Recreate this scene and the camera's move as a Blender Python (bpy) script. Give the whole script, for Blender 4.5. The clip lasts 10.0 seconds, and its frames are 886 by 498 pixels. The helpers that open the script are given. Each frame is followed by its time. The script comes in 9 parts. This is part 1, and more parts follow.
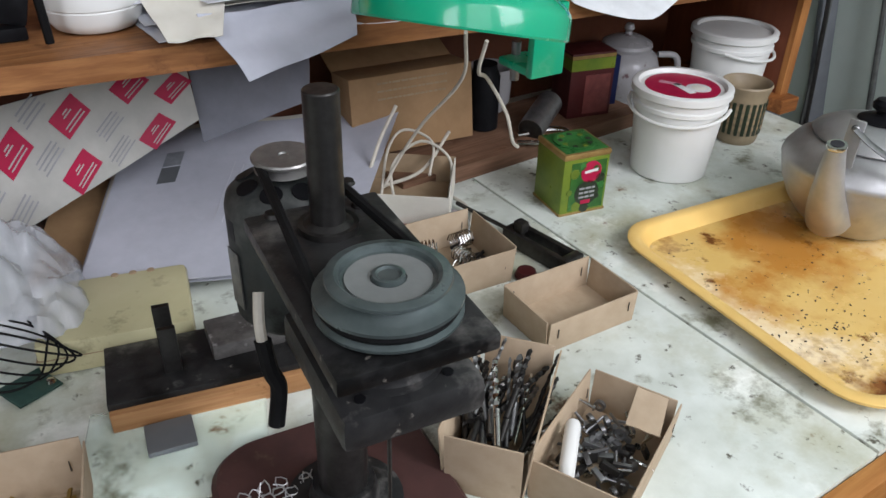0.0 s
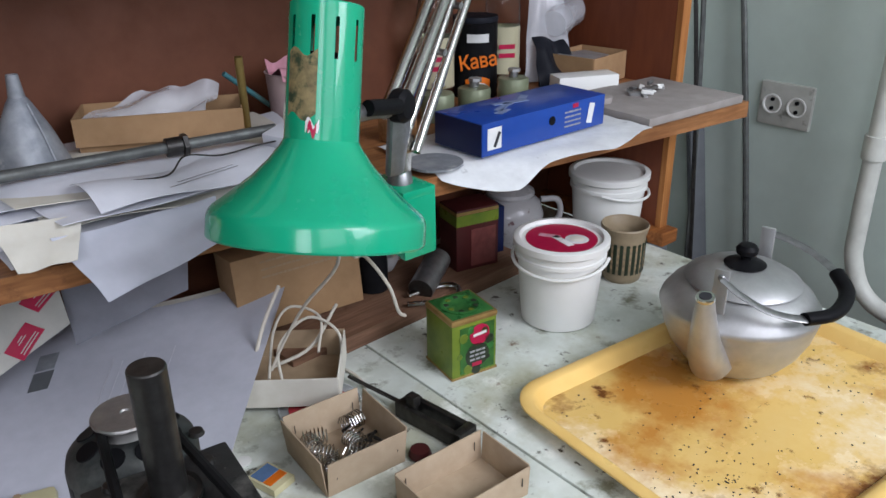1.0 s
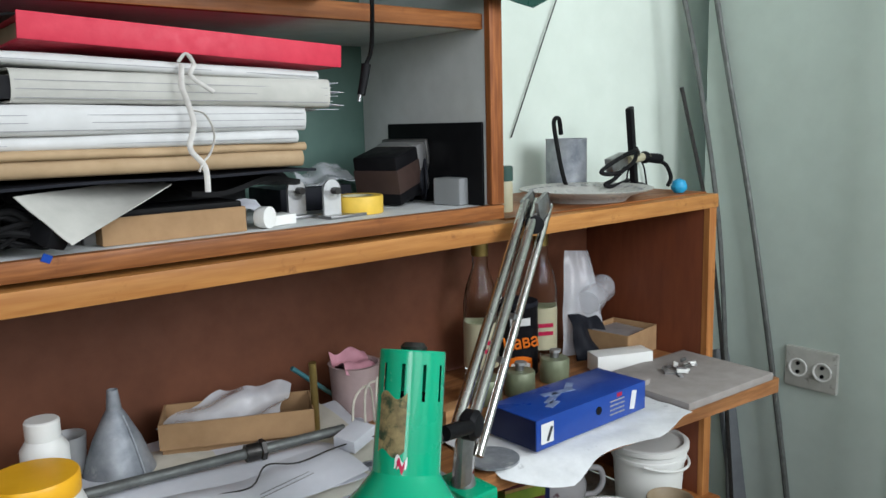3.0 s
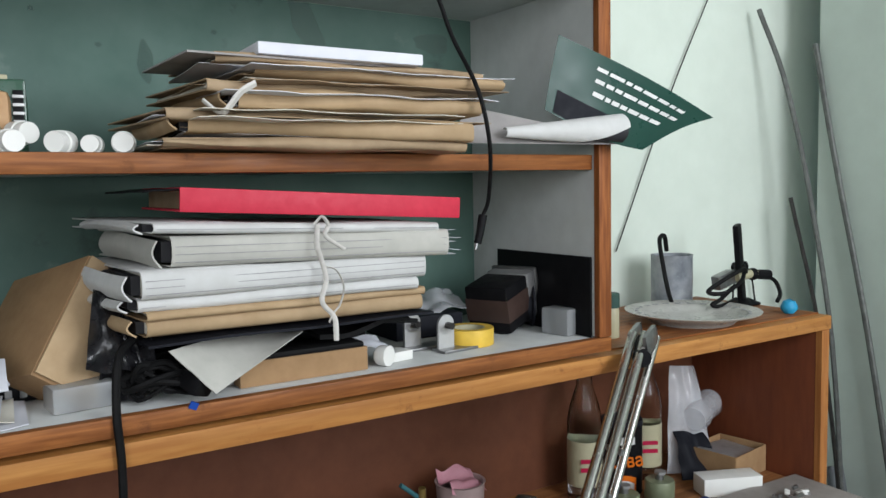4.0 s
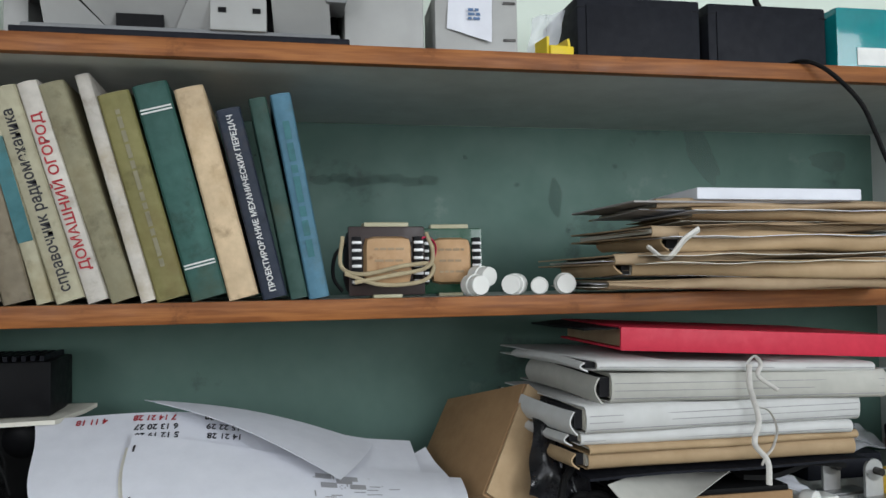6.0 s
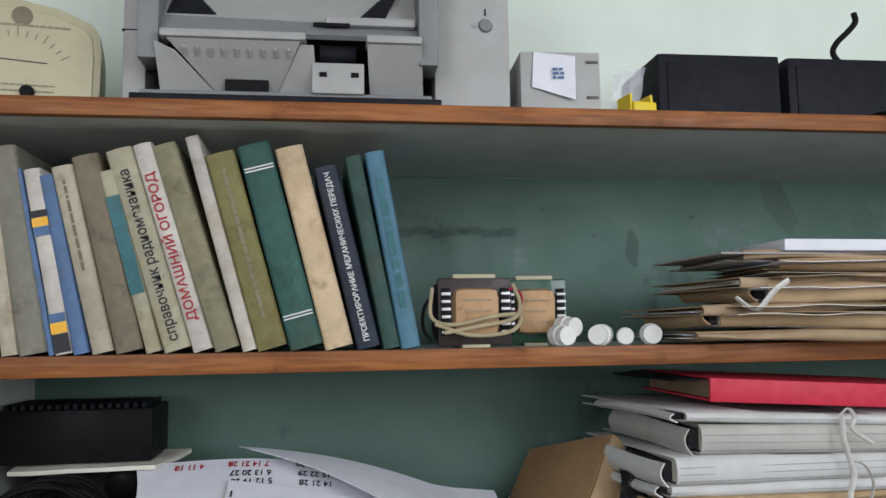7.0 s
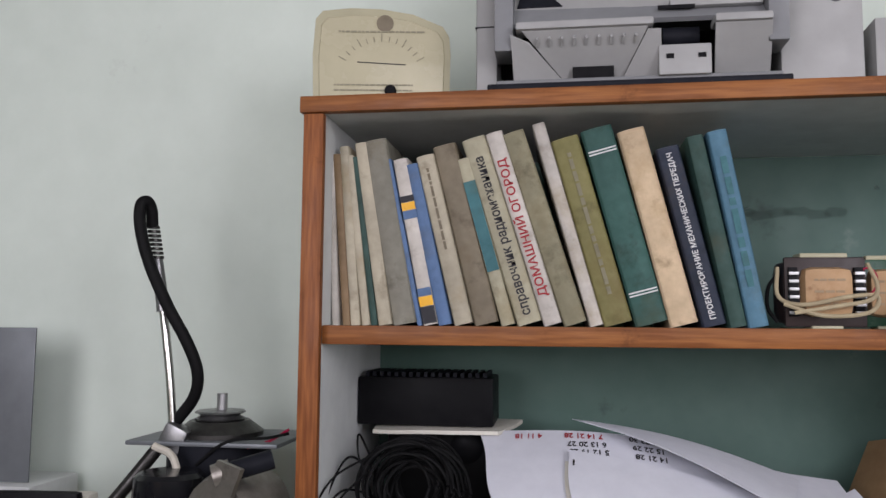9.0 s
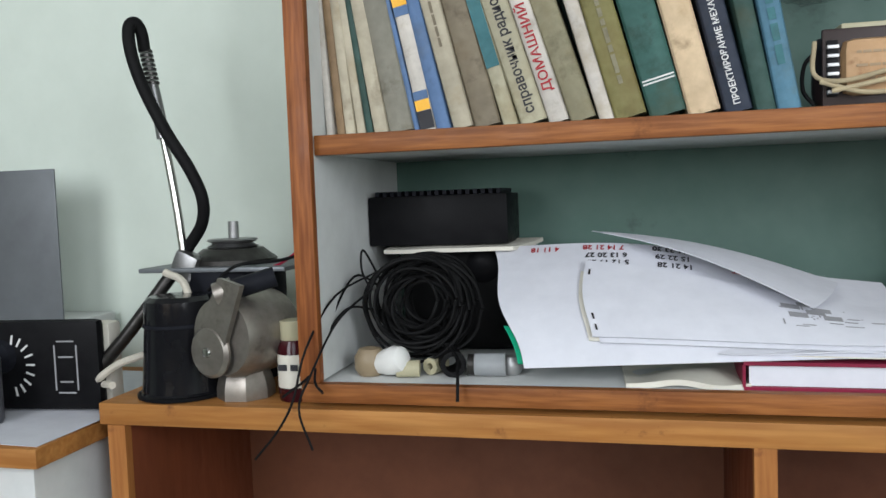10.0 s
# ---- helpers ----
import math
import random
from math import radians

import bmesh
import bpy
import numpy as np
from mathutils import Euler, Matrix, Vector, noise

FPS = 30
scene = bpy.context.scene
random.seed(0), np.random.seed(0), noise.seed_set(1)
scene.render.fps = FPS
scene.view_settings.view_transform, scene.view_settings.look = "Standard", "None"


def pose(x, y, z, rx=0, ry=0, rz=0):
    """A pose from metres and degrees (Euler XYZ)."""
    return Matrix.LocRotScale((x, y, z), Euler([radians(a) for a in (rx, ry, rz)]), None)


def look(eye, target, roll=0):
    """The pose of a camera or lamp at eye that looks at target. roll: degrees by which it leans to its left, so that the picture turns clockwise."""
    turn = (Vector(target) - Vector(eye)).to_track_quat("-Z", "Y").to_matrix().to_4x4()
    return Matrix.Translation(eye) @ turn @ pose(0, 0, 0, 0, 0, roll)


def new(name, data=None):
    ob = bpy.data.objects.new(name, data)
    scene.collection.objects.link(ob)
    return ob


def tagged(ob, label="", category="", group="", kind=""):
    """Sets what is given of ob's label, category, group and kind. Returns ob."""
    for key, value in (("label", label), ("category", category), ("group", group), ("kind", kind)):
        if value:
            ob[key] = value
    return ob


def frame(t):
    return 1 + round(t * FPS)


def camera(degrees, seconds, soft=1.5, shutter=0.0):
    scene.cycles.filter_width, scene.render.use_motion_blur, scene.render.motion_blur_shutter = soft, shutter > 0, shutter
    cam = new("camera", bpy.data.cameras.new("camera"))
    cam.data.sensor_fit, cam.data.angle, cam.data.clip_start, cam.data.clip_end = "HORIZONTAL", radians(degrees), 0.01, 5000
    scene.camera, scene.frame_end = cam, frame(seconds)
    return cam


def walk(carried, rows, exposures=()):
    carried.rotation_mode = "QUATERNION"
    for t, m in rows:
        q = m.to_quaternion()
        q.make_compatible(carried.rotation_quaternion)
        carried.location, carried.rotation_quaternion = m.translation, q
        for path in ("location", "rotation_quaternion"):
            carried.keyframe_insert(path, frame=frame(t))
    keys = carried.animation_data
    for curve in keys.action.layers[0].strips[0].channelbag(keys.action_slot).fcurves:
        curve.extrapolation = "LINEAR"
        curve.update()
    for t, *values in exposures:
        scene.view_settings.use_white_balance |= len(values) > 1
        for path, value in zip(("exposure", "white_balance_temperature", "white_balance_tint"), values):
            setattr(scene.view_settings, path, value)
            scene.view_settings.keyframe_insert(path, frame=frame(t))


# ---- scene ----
cam = camera(58.2, 10.0)
PATH = [
    (0, (0.637, -0.864, 1.319), (1.594, 0.537, 0.26), 1.6),
    (0.5, (0.681, -0.866, 1.355), (1.769, 0.523, 0.414), 0.4),
    (1, (0.71, -0.86, 1.399), (1.884, 0.534, 0.575), -0.7),
    (1.5, (0.71, -0.86, 1.43), (1.93, 0.551, 0.709), -1.3),
    (2, (0.686, -0.862, 1.465), (1.949, 0.58, 0.894), -1.1),
    (2.5, (0.662, -0.857, 1.491), (1.925, 0.628, 1.045), -1.3),
    (3, (0.635, -0.858, 1.536), (1.889, 0.667, 1.22), -1.5),
    (3.2, (0.615, -0.856, 1.563), (1.839, 0.709, 1.332), -2.0),
    (4.3, (0.592, -0.877, 1.659), (1.64, 0.821, 1.516), -0.8),
    (4.5, (0.584, -0.866, 1.664), (1.612, 0.845, 1.551), -0.9),
    (5, (0.552, -0.846, 1.68), (1.353, 0.986, 1.631), -1.7),
    (5.5, (0.494, -0.839, 1.692), (1.037, 1.086, 1.717), -1.6),
    (6, (0.45, -0.847, 1.704), (0.854, 1.111, 1.78), -1.0),
    (6.2, (0.435, -0.852, 1.708), (0.797, 1.113, 1.799), -0.8),
    (7.3, (0.391, -0.875, 1.707), (0.661, 1.095, 1.923), -0.9),
    (7.5, (0.378, -0.885, 1.723), (0.642, 1.086, 1.937), -0.8),
    (8, (0.343, -0.898, 1.721), (0.518, 1.079, 1.964), -0.5),
    (8.5, (0.3, -0.901, 1.711), (0.266, 1.084, 1.957), 0.2),
    (9, (0.275, -0.896, 1.687), (-0.015, 1.074, 1.875), 0.4),
    (9.5, (0.32, -0.856, 1.647), (-0.095, 1.1, 1.685), -0.6),
    (10, (0.345, -0.82, 1.612), (-0.132, 1.118, 1.484), -2.1),
]
walk(cam, [(t, look(eye, target, roll)) for t, eye, target, roll in PATH],
     [(0.0, -0.05, 6400, 11), (0.5, -0.06, 6250, 12), (1.5, -0.09, 6200, 12), (2.0, -0.1, 6250, 11), (2.5, 0.04, 6300, 9), (3.0, -0.01, 6400, 5), (4.5, -0.27, 6500, 6),
      (5.5, -0.42, 6500, 6), (6.0, -0.47, 6500, 5), (7.5, -0.51, 6550, 12), (8.0, -0.52, 6600, 15), (9.0, -0.46, 6650, 18), (9.5, -0.25, 6550, 12), (10.0, -0.12, 6500, 6)])

# ---- world and light ----
world = bpy.data.worlds.new("sky")
scene.world = world
world.use_nodes = True
wn = world.node_tree
sky = wn.nodes.new("ShaderNodeTexSky")
sky.sky_type = "NISHITA"
sky.sun_disc = False
sky.sun_elevation, sky.sun_rotation = radians(40), radians(200)
wn.links.new(sky.outputs["Color"], wn.nodes["Background"].inputs["Color"])
wn.nodes["Background"].inputs["Strength"].default_value = 0.08
sun = new("sun", bpy.data.lights.new("sun", "SUN"))
sun.data.energy, sun.data.angle, sun.data.color = 0.6, radians(12), (1.0, 0.96, 0.9)
sun.matrix_basis = look((2.4, -6.0, 6.5), (0.6, 0.0, 1.2))
# The first, westmost window is added out of view to brighten the left wall.
WINDOWS = ((-1.05, -0.15, 26.0), (0.15, 1.05, 10.0), (1.25, 2.15, 42.0))
for wx0, wx1, watts in WINDOWS:
    day = new("window_light", bpy.data.lights.new("window_light", "AREA"))
    day.data.shape, day.data.size, day.data.size_y = "RECTANGLE", wx1 - wx0 - 0.06, 1.10
    day.data.energy, day.data.color = watts, (0.905, 0.92, 1.0)
    day.matrix_basis = look(((wx0 + wx1) / 2, -1.90, 2.12), ((wx0 + wx1) / 2, 0.0, 2.0))


# ---- materials ----
def nodes_of(name):
    m = bpy.data.materials.new(name)
    m.use_nodes = True
    return m, m.node_tree, m.node_tree.nodes["Principled BSDF"]


def noise_node(nt, vec, scale, detail=5.0, rough=0.6):
    n = nt.nodes.new("ShaderNodeTexNoise")
    n.inputs["Scale"].default_value, n.inputs["Detail"].default_value, n.inputs["Roughness"].default_value = scale, detail, rough
    nt.links.new(vec, n.inputs["Vector"])
    return n.outputs["Fac"]


def remap(nt, fac, lo, hi, a=0.0, b=1.0):
    n = nt.nodes.new("ShaderNodeMapRange")
    n.inputs["From Min"].default_value, n.inputs["From Max"].default_value = lo, hi
    n.inputs["To Min"].default_value, n.inputs["To Max"].default_value = a, b
    nt.links.new(fac, n.inputs["Value"])
    return n.outputs["Result"]


def mixed(nt, fac, a, b, blend="MIX"):
    n = nt.nodes.new("ShaderNodeMix")
    n.data_type, n.blend_type = "RGBA", blend
    if isinstance(fac, float):
        n.inputs["Factor"].default_value = fac
    else:
        nt.links.new(fac, n.inputs["Factor"])
    for socket, v in ((n.inputs["A"], a), (n.inputs["B"], b)):
        if isinstance(v, tuple):
            socket.default_value = (*v, 1.0)
        else:
            nt.links.new(v, socket)
    return n.outputs["Result"]


def surf(name, a, b=None, scale=60.0, rough=0.6, metal=0.0, bump=0.15, stretch=(1, 1, 1), spots=(), big=0.18, contrast=0.22, coat=0.0, alpha=1.0, sheen=0.0):
    """A procedural surface: two tones by fine noise, a slow drift in tone, stains by (colour, scale, from, to), fine relief."""
    m, nt, p = nodes_of(name)
    b = b or tuple(c * 0.8 for c in a)
    geo = nt.nodes.new("ShaderNodeTexCoord")
    mp = nt.nodes.new("ShaderNodeMapping")
    mp.inputs["Scale"].default_value = stretch
    nt.links.new(geo.outputs["Object"], mp.inputs["Vector"])
    info = nt.nodes.new("ShaderNodeObjectInfo")
    off = nt.nodes.new("ShaderNodeVectorMath")
    off.operation = "ADD"
    sc = nt.nodes.new("ShaderNodeVectorMath")
    sc.operation = "SCALE"
    sc.inputs["Scale"].default_value = 37.0
    nt.links.new(info.outputs["Random"], sc.inputs[0])
    nt.links.new(mp.outputs["Vector"], off.inputs[0])
    nt.links.new(sc.outputs["Vector"], off.inputs[1])
    v = off.outputs["Vector"]
    fine = noise_node(nt, v, scale)
    slow = noise_node(nt, v, scale * 0.13, 3.0)
    col = mixed(nt, remap(nt, fine, 0.5 - contrast, 0.5 + contrast), a, b)
    dark = remap(nt, slow, 0.3, 0.7, 1.0 - big, 1.0 + big * 0.4)
    comb = nt.nodes.new("ShaderNodeCombineColor")
    for s in ("Red", "Green", "Blue"):
        nt.links.new(dark, comb.inputs[s])
    col = mixed(nt, 1.0, col, comb.outputs["Color"], "MULTIPLY")
    for colour, s, lo, hi in spots:
        col = mixed(nt, remap(nt, noise_node(nt, v, s, 6.0, 0.65), lo, hi), col, colour)
    nt.links.new(col, p.inputs["Base Color"])
    nt.links.new(remap(nt, fine, 0.25, 0.75, max(0.03, rough - 0.1), min(1.0, rough + 0.12)), p.inputs["Roughness"])
    p.inputs["Metallic"].default_value = metal
    p.inputs["Specular IOR Level"].default_value = 0.30
    p.inputs["Coat Weight"].default_value = coat
    p.inputs["Alpha"].default_value = alpha
    if bump:
        bp = nt.nodes.new("ShaderNodeBump")
        bp.inputs["Strength"].default_value, bp.inputs["Distance"].default_value = bump, 0.002
        nt.links.new(fine, bp.inputs["Height"])
        nt.links.new(bp.outputs["Normal"], p.inputs["Normal"])
    return m


def wood(name, a, b, along="x", rough=0.45, ring=9.0, coat=0.15, dark=(0.09, 0.03, 0.012)):
    """Varnished wood: streaks along one axis, a few knots and dark scuffs."""
    m, nt, p = nodes_of(name)
    geo = nt.nodes.new("ShaderNodeTexCoord")
    mp = nt.nodes.new("ShaderNodeMapping")
    mp.inputs["Scale"].default_value = {"x": (1.5, 22, 22), "y": (22, 1.5, 22), "z": (22, 22, 1.5)}[along]
    nt.links.new(geo.outputs["Object"], mp.inputs["Vector"])
    v = mp.outputs["Vector"]
    grain = noise_node(nt, v, ring, 5.0, 0.55)
    wide = noise_node(nt, v, ring * 0.22, 3.0)
    col = mixed(nt, remap(nt, grain, 0.34, 0.64), a, b)
    col = mixed(nt, remap(nt, wide, 0.42, 0.72, 0.0, 0.7), col, tuple(c * 0.62 for c in b))
    scuff = noise_node(nt, geo.outputs["Object"], 26.0, 6.0, 0.7)
    col = mixed(nt, remap(nt, scuff, 0.60, 0.74, 0.0, 0.8), col, dark)
    nt.links.new(col, p.inputs["Base Color"])
    nt.links.new(remap(nt, scuff, 0.3, 0.7, rough - 0.08, rough + 0.2), p.inputs["Roughness"])
    p.inputs["Coat Weight"].default_value = coat
    p.inputs["Coat Roughness"].default_value = 0.3
    p.inputs["Specular IOR Level"].default_value = 0.22
    bp = nt.nodes.new("ShaderNodeBump")
    bp.inputs["Strength"].default_value, bp.inputs["Distance"].default_value = 0.12, 0.002
    nt.links.new(grain, bp.inputs["Height"])
    nt.links.new(bp.outputs["Normal"], p.inputs["Normal"])
    return m


def clear(name, tint=(0.9, 0.95, 0.93), rough=0.05, milk=0.0, bump=0.0, scale=30.0):
    m, nt, p = nodes_of(name)
    p.inputs["Base Color"].default_value = (*tint, 1)
    p.inputs["Roughness"].default_value = rough
    p.inputs["Transmission Weight"].default_value = 1.0 - milk
    p.inputs["IOR"].default_value = 1.3
    if bump:
        geo = nt.nodes.new("ShaderNodeTexCoord")
        bp = nt.nodes.new("ShaderNodeBump")
        bp.inputs["Strength"].default_value, bp.inputs["Distance"].default_value = bump, 0.004
        nt.links.new(noise_node(nt, geo.outputs["Object"], scale), bp.inputs["Height"])
        nt.links.new(bp.outputs["Normal"], p.inputs["Normal"])
    return m


GRIME = ((0.16, 0.13, 0.08), 14.0, 0.6, 0.74)
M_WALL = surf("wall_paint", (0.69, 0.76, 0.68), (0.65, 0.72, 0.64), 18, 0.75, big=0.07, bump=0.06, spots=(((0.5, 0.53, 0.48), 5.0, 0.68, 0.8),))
# Wall paint darkened for the east wall: its shade is put into the colour.
M_WALL_R = surf("shaded_side_wall_paint", (0.48, 0.555, 0.50), (0.45, 0.515, 0.465), 18, 0.6, big=0.07, bump=0.06, spots=(((0.33, 0.36, 0.31), 9.0, 0.71, 0.8),))
# Unseen south wall, coloured dark to cut the light it bounces back.
M_SOUTH = surf("window_wall_paint", (0.27, 0.29, 0.27), None, 18, 0.8, big=0.07, bump=0.05)
# Ceiling is out of view; its grey holds down the bounced light.
M_CEIL = surf("dimmed_ceiling", (0.46, 0.46, 0.45), None, 10, 0.85, big=0.05, bump=0.03)
M_FLOOR = surf("floor_boards", (0.16, 0.085, 0.045), (0.11, 0.055, 0.03), 9, 0.5, stretch=(1, 6, 1))
M_TOP = surf("worn_bench_top", (0.74, 0.785, 0.73), (0.56, 0.60, 0.53), 20, 0.38, bump=0.12, big=0.2, spots=(
    ((0.40, 0.40, 0.28), 6.0, 0.50, 0.72), ((0.84, 0.86, 0.80), 8.0, 0.56, 0.68), ((0.20, 0.20, 0.14), 17.0, 0.55, 0.68), ((0.12, 0.115, 0.085), 7.0, 0.64, 0.72), ((0.08, 0.075, 0.05), 45.0, 0.62, 0.69), ((0.16, 0.09, 0.05), 12.0, 0.66, 0.72)))
M_EDGE = wood("shelf_edge_wood", (0.33, 0.125, 0.036), (0.19, 0.062, 0.016), "x", coat=0.04)
M_PINE = wood("pine_edge_wood", (0.46, 0.215, 0.062), (0.34, 0.138, 0.036), "x", ring=6, coat=0.04)
M_EDGE_Z = wood("upright_edge_wood", (0.33, 0.115, 0.034), (0.18, 0.055, 0.016), "z", coat=0.04)
M_PINE_Z = wood("upright_pine_wood", (0.46, 0.2, 0.06), (0.32, 0.12, 0.034), "z", ring=6, coat=0.04)
M_BROWN = surf("brown_fibreboard", (0.132, 0.045, 0.021), (0.108, 0.037, 0.017), 30, 0.6, big=0.15, bump=0.05)
M_BROWN_R = surf("red_brown_panel", (0.17, 0.048, 0.02), (0.13, 0.036, 0.016), 24, 0.5, big=0.2, bump=0.05, stretch=(3, 3, 0.6))
M_GREEN = surf("green_painted_back", (0.096, 0.168, 0.140), (0.080, 0.146, 0.120), 16, 0.55, big=0.22, bump=0.08, spots=(((0.20, 0.26, 0.23), 4.2, 0.60, 0.72), ((0.045, 0.07, 0.06), 9.0, 0.62, 0.74), ((0.03, 0.045, 0.04), 30.0, 0.70, 0.76)))
M_WHITE = surf("white_painted_board", (0.64, 0.655, 0.64), (0.57, 0.585, 0.57), 26, 0.55, big=0.12, bump=0.05, spots=(((0.35, 0.34, 0.31), 16.0, 0.68, 0.78),))
M_PAPER = surf("white_paper", (0.69, 0.70, 0.75), (0.63, 0.64, 0.69), 40, 0.7, big=0.06, bump=0.03)
M_PAPER2 = surf("aged_paper", (0.70, 0.68, 0.60), (0.64, 0.61, 0.52), 40, 0.75, big=0.1, bump=0.05)
M_FOLDER = surf("grey_white_card", (0.46, 0.45, 0.41), (0.38, 0.375, 0.34), 30, 0.7, big=0.12, bump=0.05)
M_CARDWHITE = surf("white_card", (0.57, 0.57, 0.56), (0.49, 0.49, 0.475), 30, 0.65, big=0.08, bump=0.04)
M_COIL = surf("brown_coil_paper", (0.50, 0.32, 0.17), (0.40, 0.235, 0.115), 50, 0.5, big=0.25, bump=0.12, spots=(((0.22, 0.11, 0.045), 30, 0.6, 0.75),))
M_KRAFT = surf("kraft_paper", (0.44, 0.315, 0.185), (0.36, 0.25, 0.14), 34, 0.72, big=0.2, bump=0.12, spots=(((0.22, 0.13, 0.06), 18, 0.66, 0.8),))
M_KRAFT2 = surf("aged_kraft_paper", (0.40, 0.295, 0.185), (0.30, 0.215, 0.13), 34, 0.75, big=0.25, bump=0.15)
M_CARD = surf("grey_cardboard", (0.46, 0.36, 0.25), (0.40, 0.305, 0.205), 50, 0.8, big=0.14, bump=0.1, spots=(((0.2, 0.15, 0.09), 24, 0.68, 0.8),))
M_CARTON = surf("brown_carton", (0.34, 0.21, 0.105), (0.28, 0.17, 0.085), 40, 0.75, big=0.15, bump=0.08)
M_RED = surf("red_binder_cloth", (0.55, 0.025, 0.055), (0.48, 0.018, 0.045), 80, 0.5, big=0.1)
M_IRON = surf("black_cast_iron", (0.014, 0.014, 0.015), (0.032, 0.032, 0.031), 60, 0.40, metal=0.15, bump=0.3, spots=(((0.19, 0.18, 0.165), 17, 0.54, 0.74), ((0.005, 0.005, 0.005), 9, 0.52, 0.62), ((0.24, 0.22, 0.19), 70, 0.66, 0.74)))
M_STEEL = surf("dull_steel", (0.33, 0.33, 0.33), (0.22, 0.22, 0.22), 70, 0.36, metal=0.9, bump=0.12)
M_DKSTEEL = surf("dark_steel", (0.075, 0.072, 0.068), (0.04, 0.038, 0.036), 70, 0.38, metal=0.8, bump=0.15)
M_CHROME = surf("polished_steel", (0.62, 0.61, 0.58), (0.5, 0.49, 0.46), 90, 0.2, metal=1.0, bump=0.03)
M_ALU = surf("worn_aluminium", (0.56, 0.56, 0.56), (0.46, 0.46, 0.455), 26, 0.50, metal=0.85, bump=0.09, big=0.25, spots=(((0.3, 0.29, 0.26), 12, 0.62, 0.8),))
M_PULLEY = surf("grey_green_alloy", (0.13, 0.158, 0.155), (0.07, 0.09, 0.088), 40, 0.34, metal=0.5, bump=0.1, spots=(((0.25, 0.27, 0.255), 14, 0.56, 0.74), ((0.02, 0.022, 0.022), 20, 0.60, 0.70)))
M_BAG = surf("black_polythene", (0.008, 0.008, 0.010), (0.016, 0.016, 0.018), 40, 0.26, bump=0.9, coat=0.2)
M_RUBBER = surf("black_rubber", (0.007, 0.007, 0.0075), (0.012, 0.012, 0.012), 60, 0.55, bump=0.08)
M_BLACK = surf("black_plastic", (0.006, 0.006, 0.007), (0.010, 0.010, 0.011), 60, 0.42, bump=0.04)
M_CHARCOAL = surf("charcoal_plastic", (0.016, 0.017, 0.022), (0.012, 0.013, 0.017), 80, 0.5, bump=0.06)
M_LAMP = surf("green_enamel", (0.008, 0.345, 0.18), (0.007, 0.315, 0.163), 12, 0.24, big=0.08, bump=0.0, coat=0.35, spots=(((0.02, 0.16, 0.08), 60, 0.74, 0.8),))
M_TRAY = surf("stained_yellow_plastic", (0.84, 0.58, 0.20), (0.78, 0.49, 0.13), 12, 0.24, bump=0.08, big=0.14, spots=(
    ((0.88, 0.74, 0.50), 6.0, 0.52, 0.68), ((0.50, 0.22, 0.04), 4.0, 0.50, 0.62), ((0.22, 0.075, 0.015), 6.5, 0.58, 0.68), ((0.16, 0.06, 0.015), 22.0, 0.61, 0.68), ((0.10, 0.045, 0.015), 60.0, 0.66, 0.71), ((0.03, 0.02, 0.01), 130.0, 0.71, 0.75)))
M_TRAYRIM = surf("yellow_plastic_rim", (0.84, 0.58, 0.20), (0.78, 0.50, 0.15), 14, 0.33, bump=0.05, big=0.12)
M_PLASTIC = surf("white_plastic", (0.74, 0.74, 0.71), (0.70, 0.70, 0.66), 20, 0.36, big=0.06, bump=0.02)
M_CREAM = surf("cream_plastic", (0.58, 0.54, 0.33), (0.52, 0.48, 0.28), 20, 0.42, big=0.14, bump=0.05, spots=(GRIME,))
M_IVORY = surf("ivory_case", (0.44, 0.41, 0.275), (0.38, 0.355, 0.235), 20, 0.35, big=0.1, bump=0.03)
M_PRN = surf("light_grey_plastic", (0.345, 0.345, 0.335), (0.31, 0.31, 0.30), 30, 0.45, big=0.08, bump=0.04)
M_PRN2 = surf("mid_grey_plastic", (0.20, 0.205, 0.21), (0.175, 0.18, 0.185), 30, 0.45, big=0.08, bump=0.04)
M_TEAL = surf("teal_foil", (0.01, 0.24, 0.26), (0.01, 0.18, 0.2), 25, 0.2, big=0.2, bump=0.25, coat=0.4)
M_BLUE = surf("blue_carton", (0.016, 0.07, 0.36), (0.012, 0.05, 0.27), 12, 0.32, big=0.25, bump=0.02, coat=0.2)
M_BLUE_D = surf("dark_blue_carton", (0.006, 0.012, 0.055), None, 14, 0.35, big=0.15, bump=0.02)
M_LEMON = surf("lemon_plastic", (0.70, 0.52, 0.03), (0.62, 0.46, 0.02), 20, 0.4, big=0.08, bump=0.02)
M_WARMSTEEL = surf("warm_cast_metal", (0.34, 0.31, 0.275), (0.22, 0.20, 0.175), 50, 0.36, metal=0.8, bump=0.1, spots=(((0.12, 0.10, 0.08), 20, 0.6, 0.75),))
M_SHELFWOOD = wood("loose_shelf_wood", (0.34, 0.155, 0.058), (0.21, 0.085, 0.030), "x", ring=7)
M_YELLOW = surf("yellow_plastic", (0.82, 0.43, 0.02), (0.76, 0.38, 0.015), 20, 0.4, big=0.08, bump=0.02)
M_TAPE = surf("yellow_tape", (0.76, 0.50, 0.07), None, 40, 0.5, big=0.08)
M_PINK = surf("pink_plastic", (0.62, 0.30, 0.36), None, 30, 0.5)
M_BRASS = surf("dull_brass", (0.36, 0.26, 0.09), (0.27, 0.19, 0.06), 40, 0.4, metal=0.8)
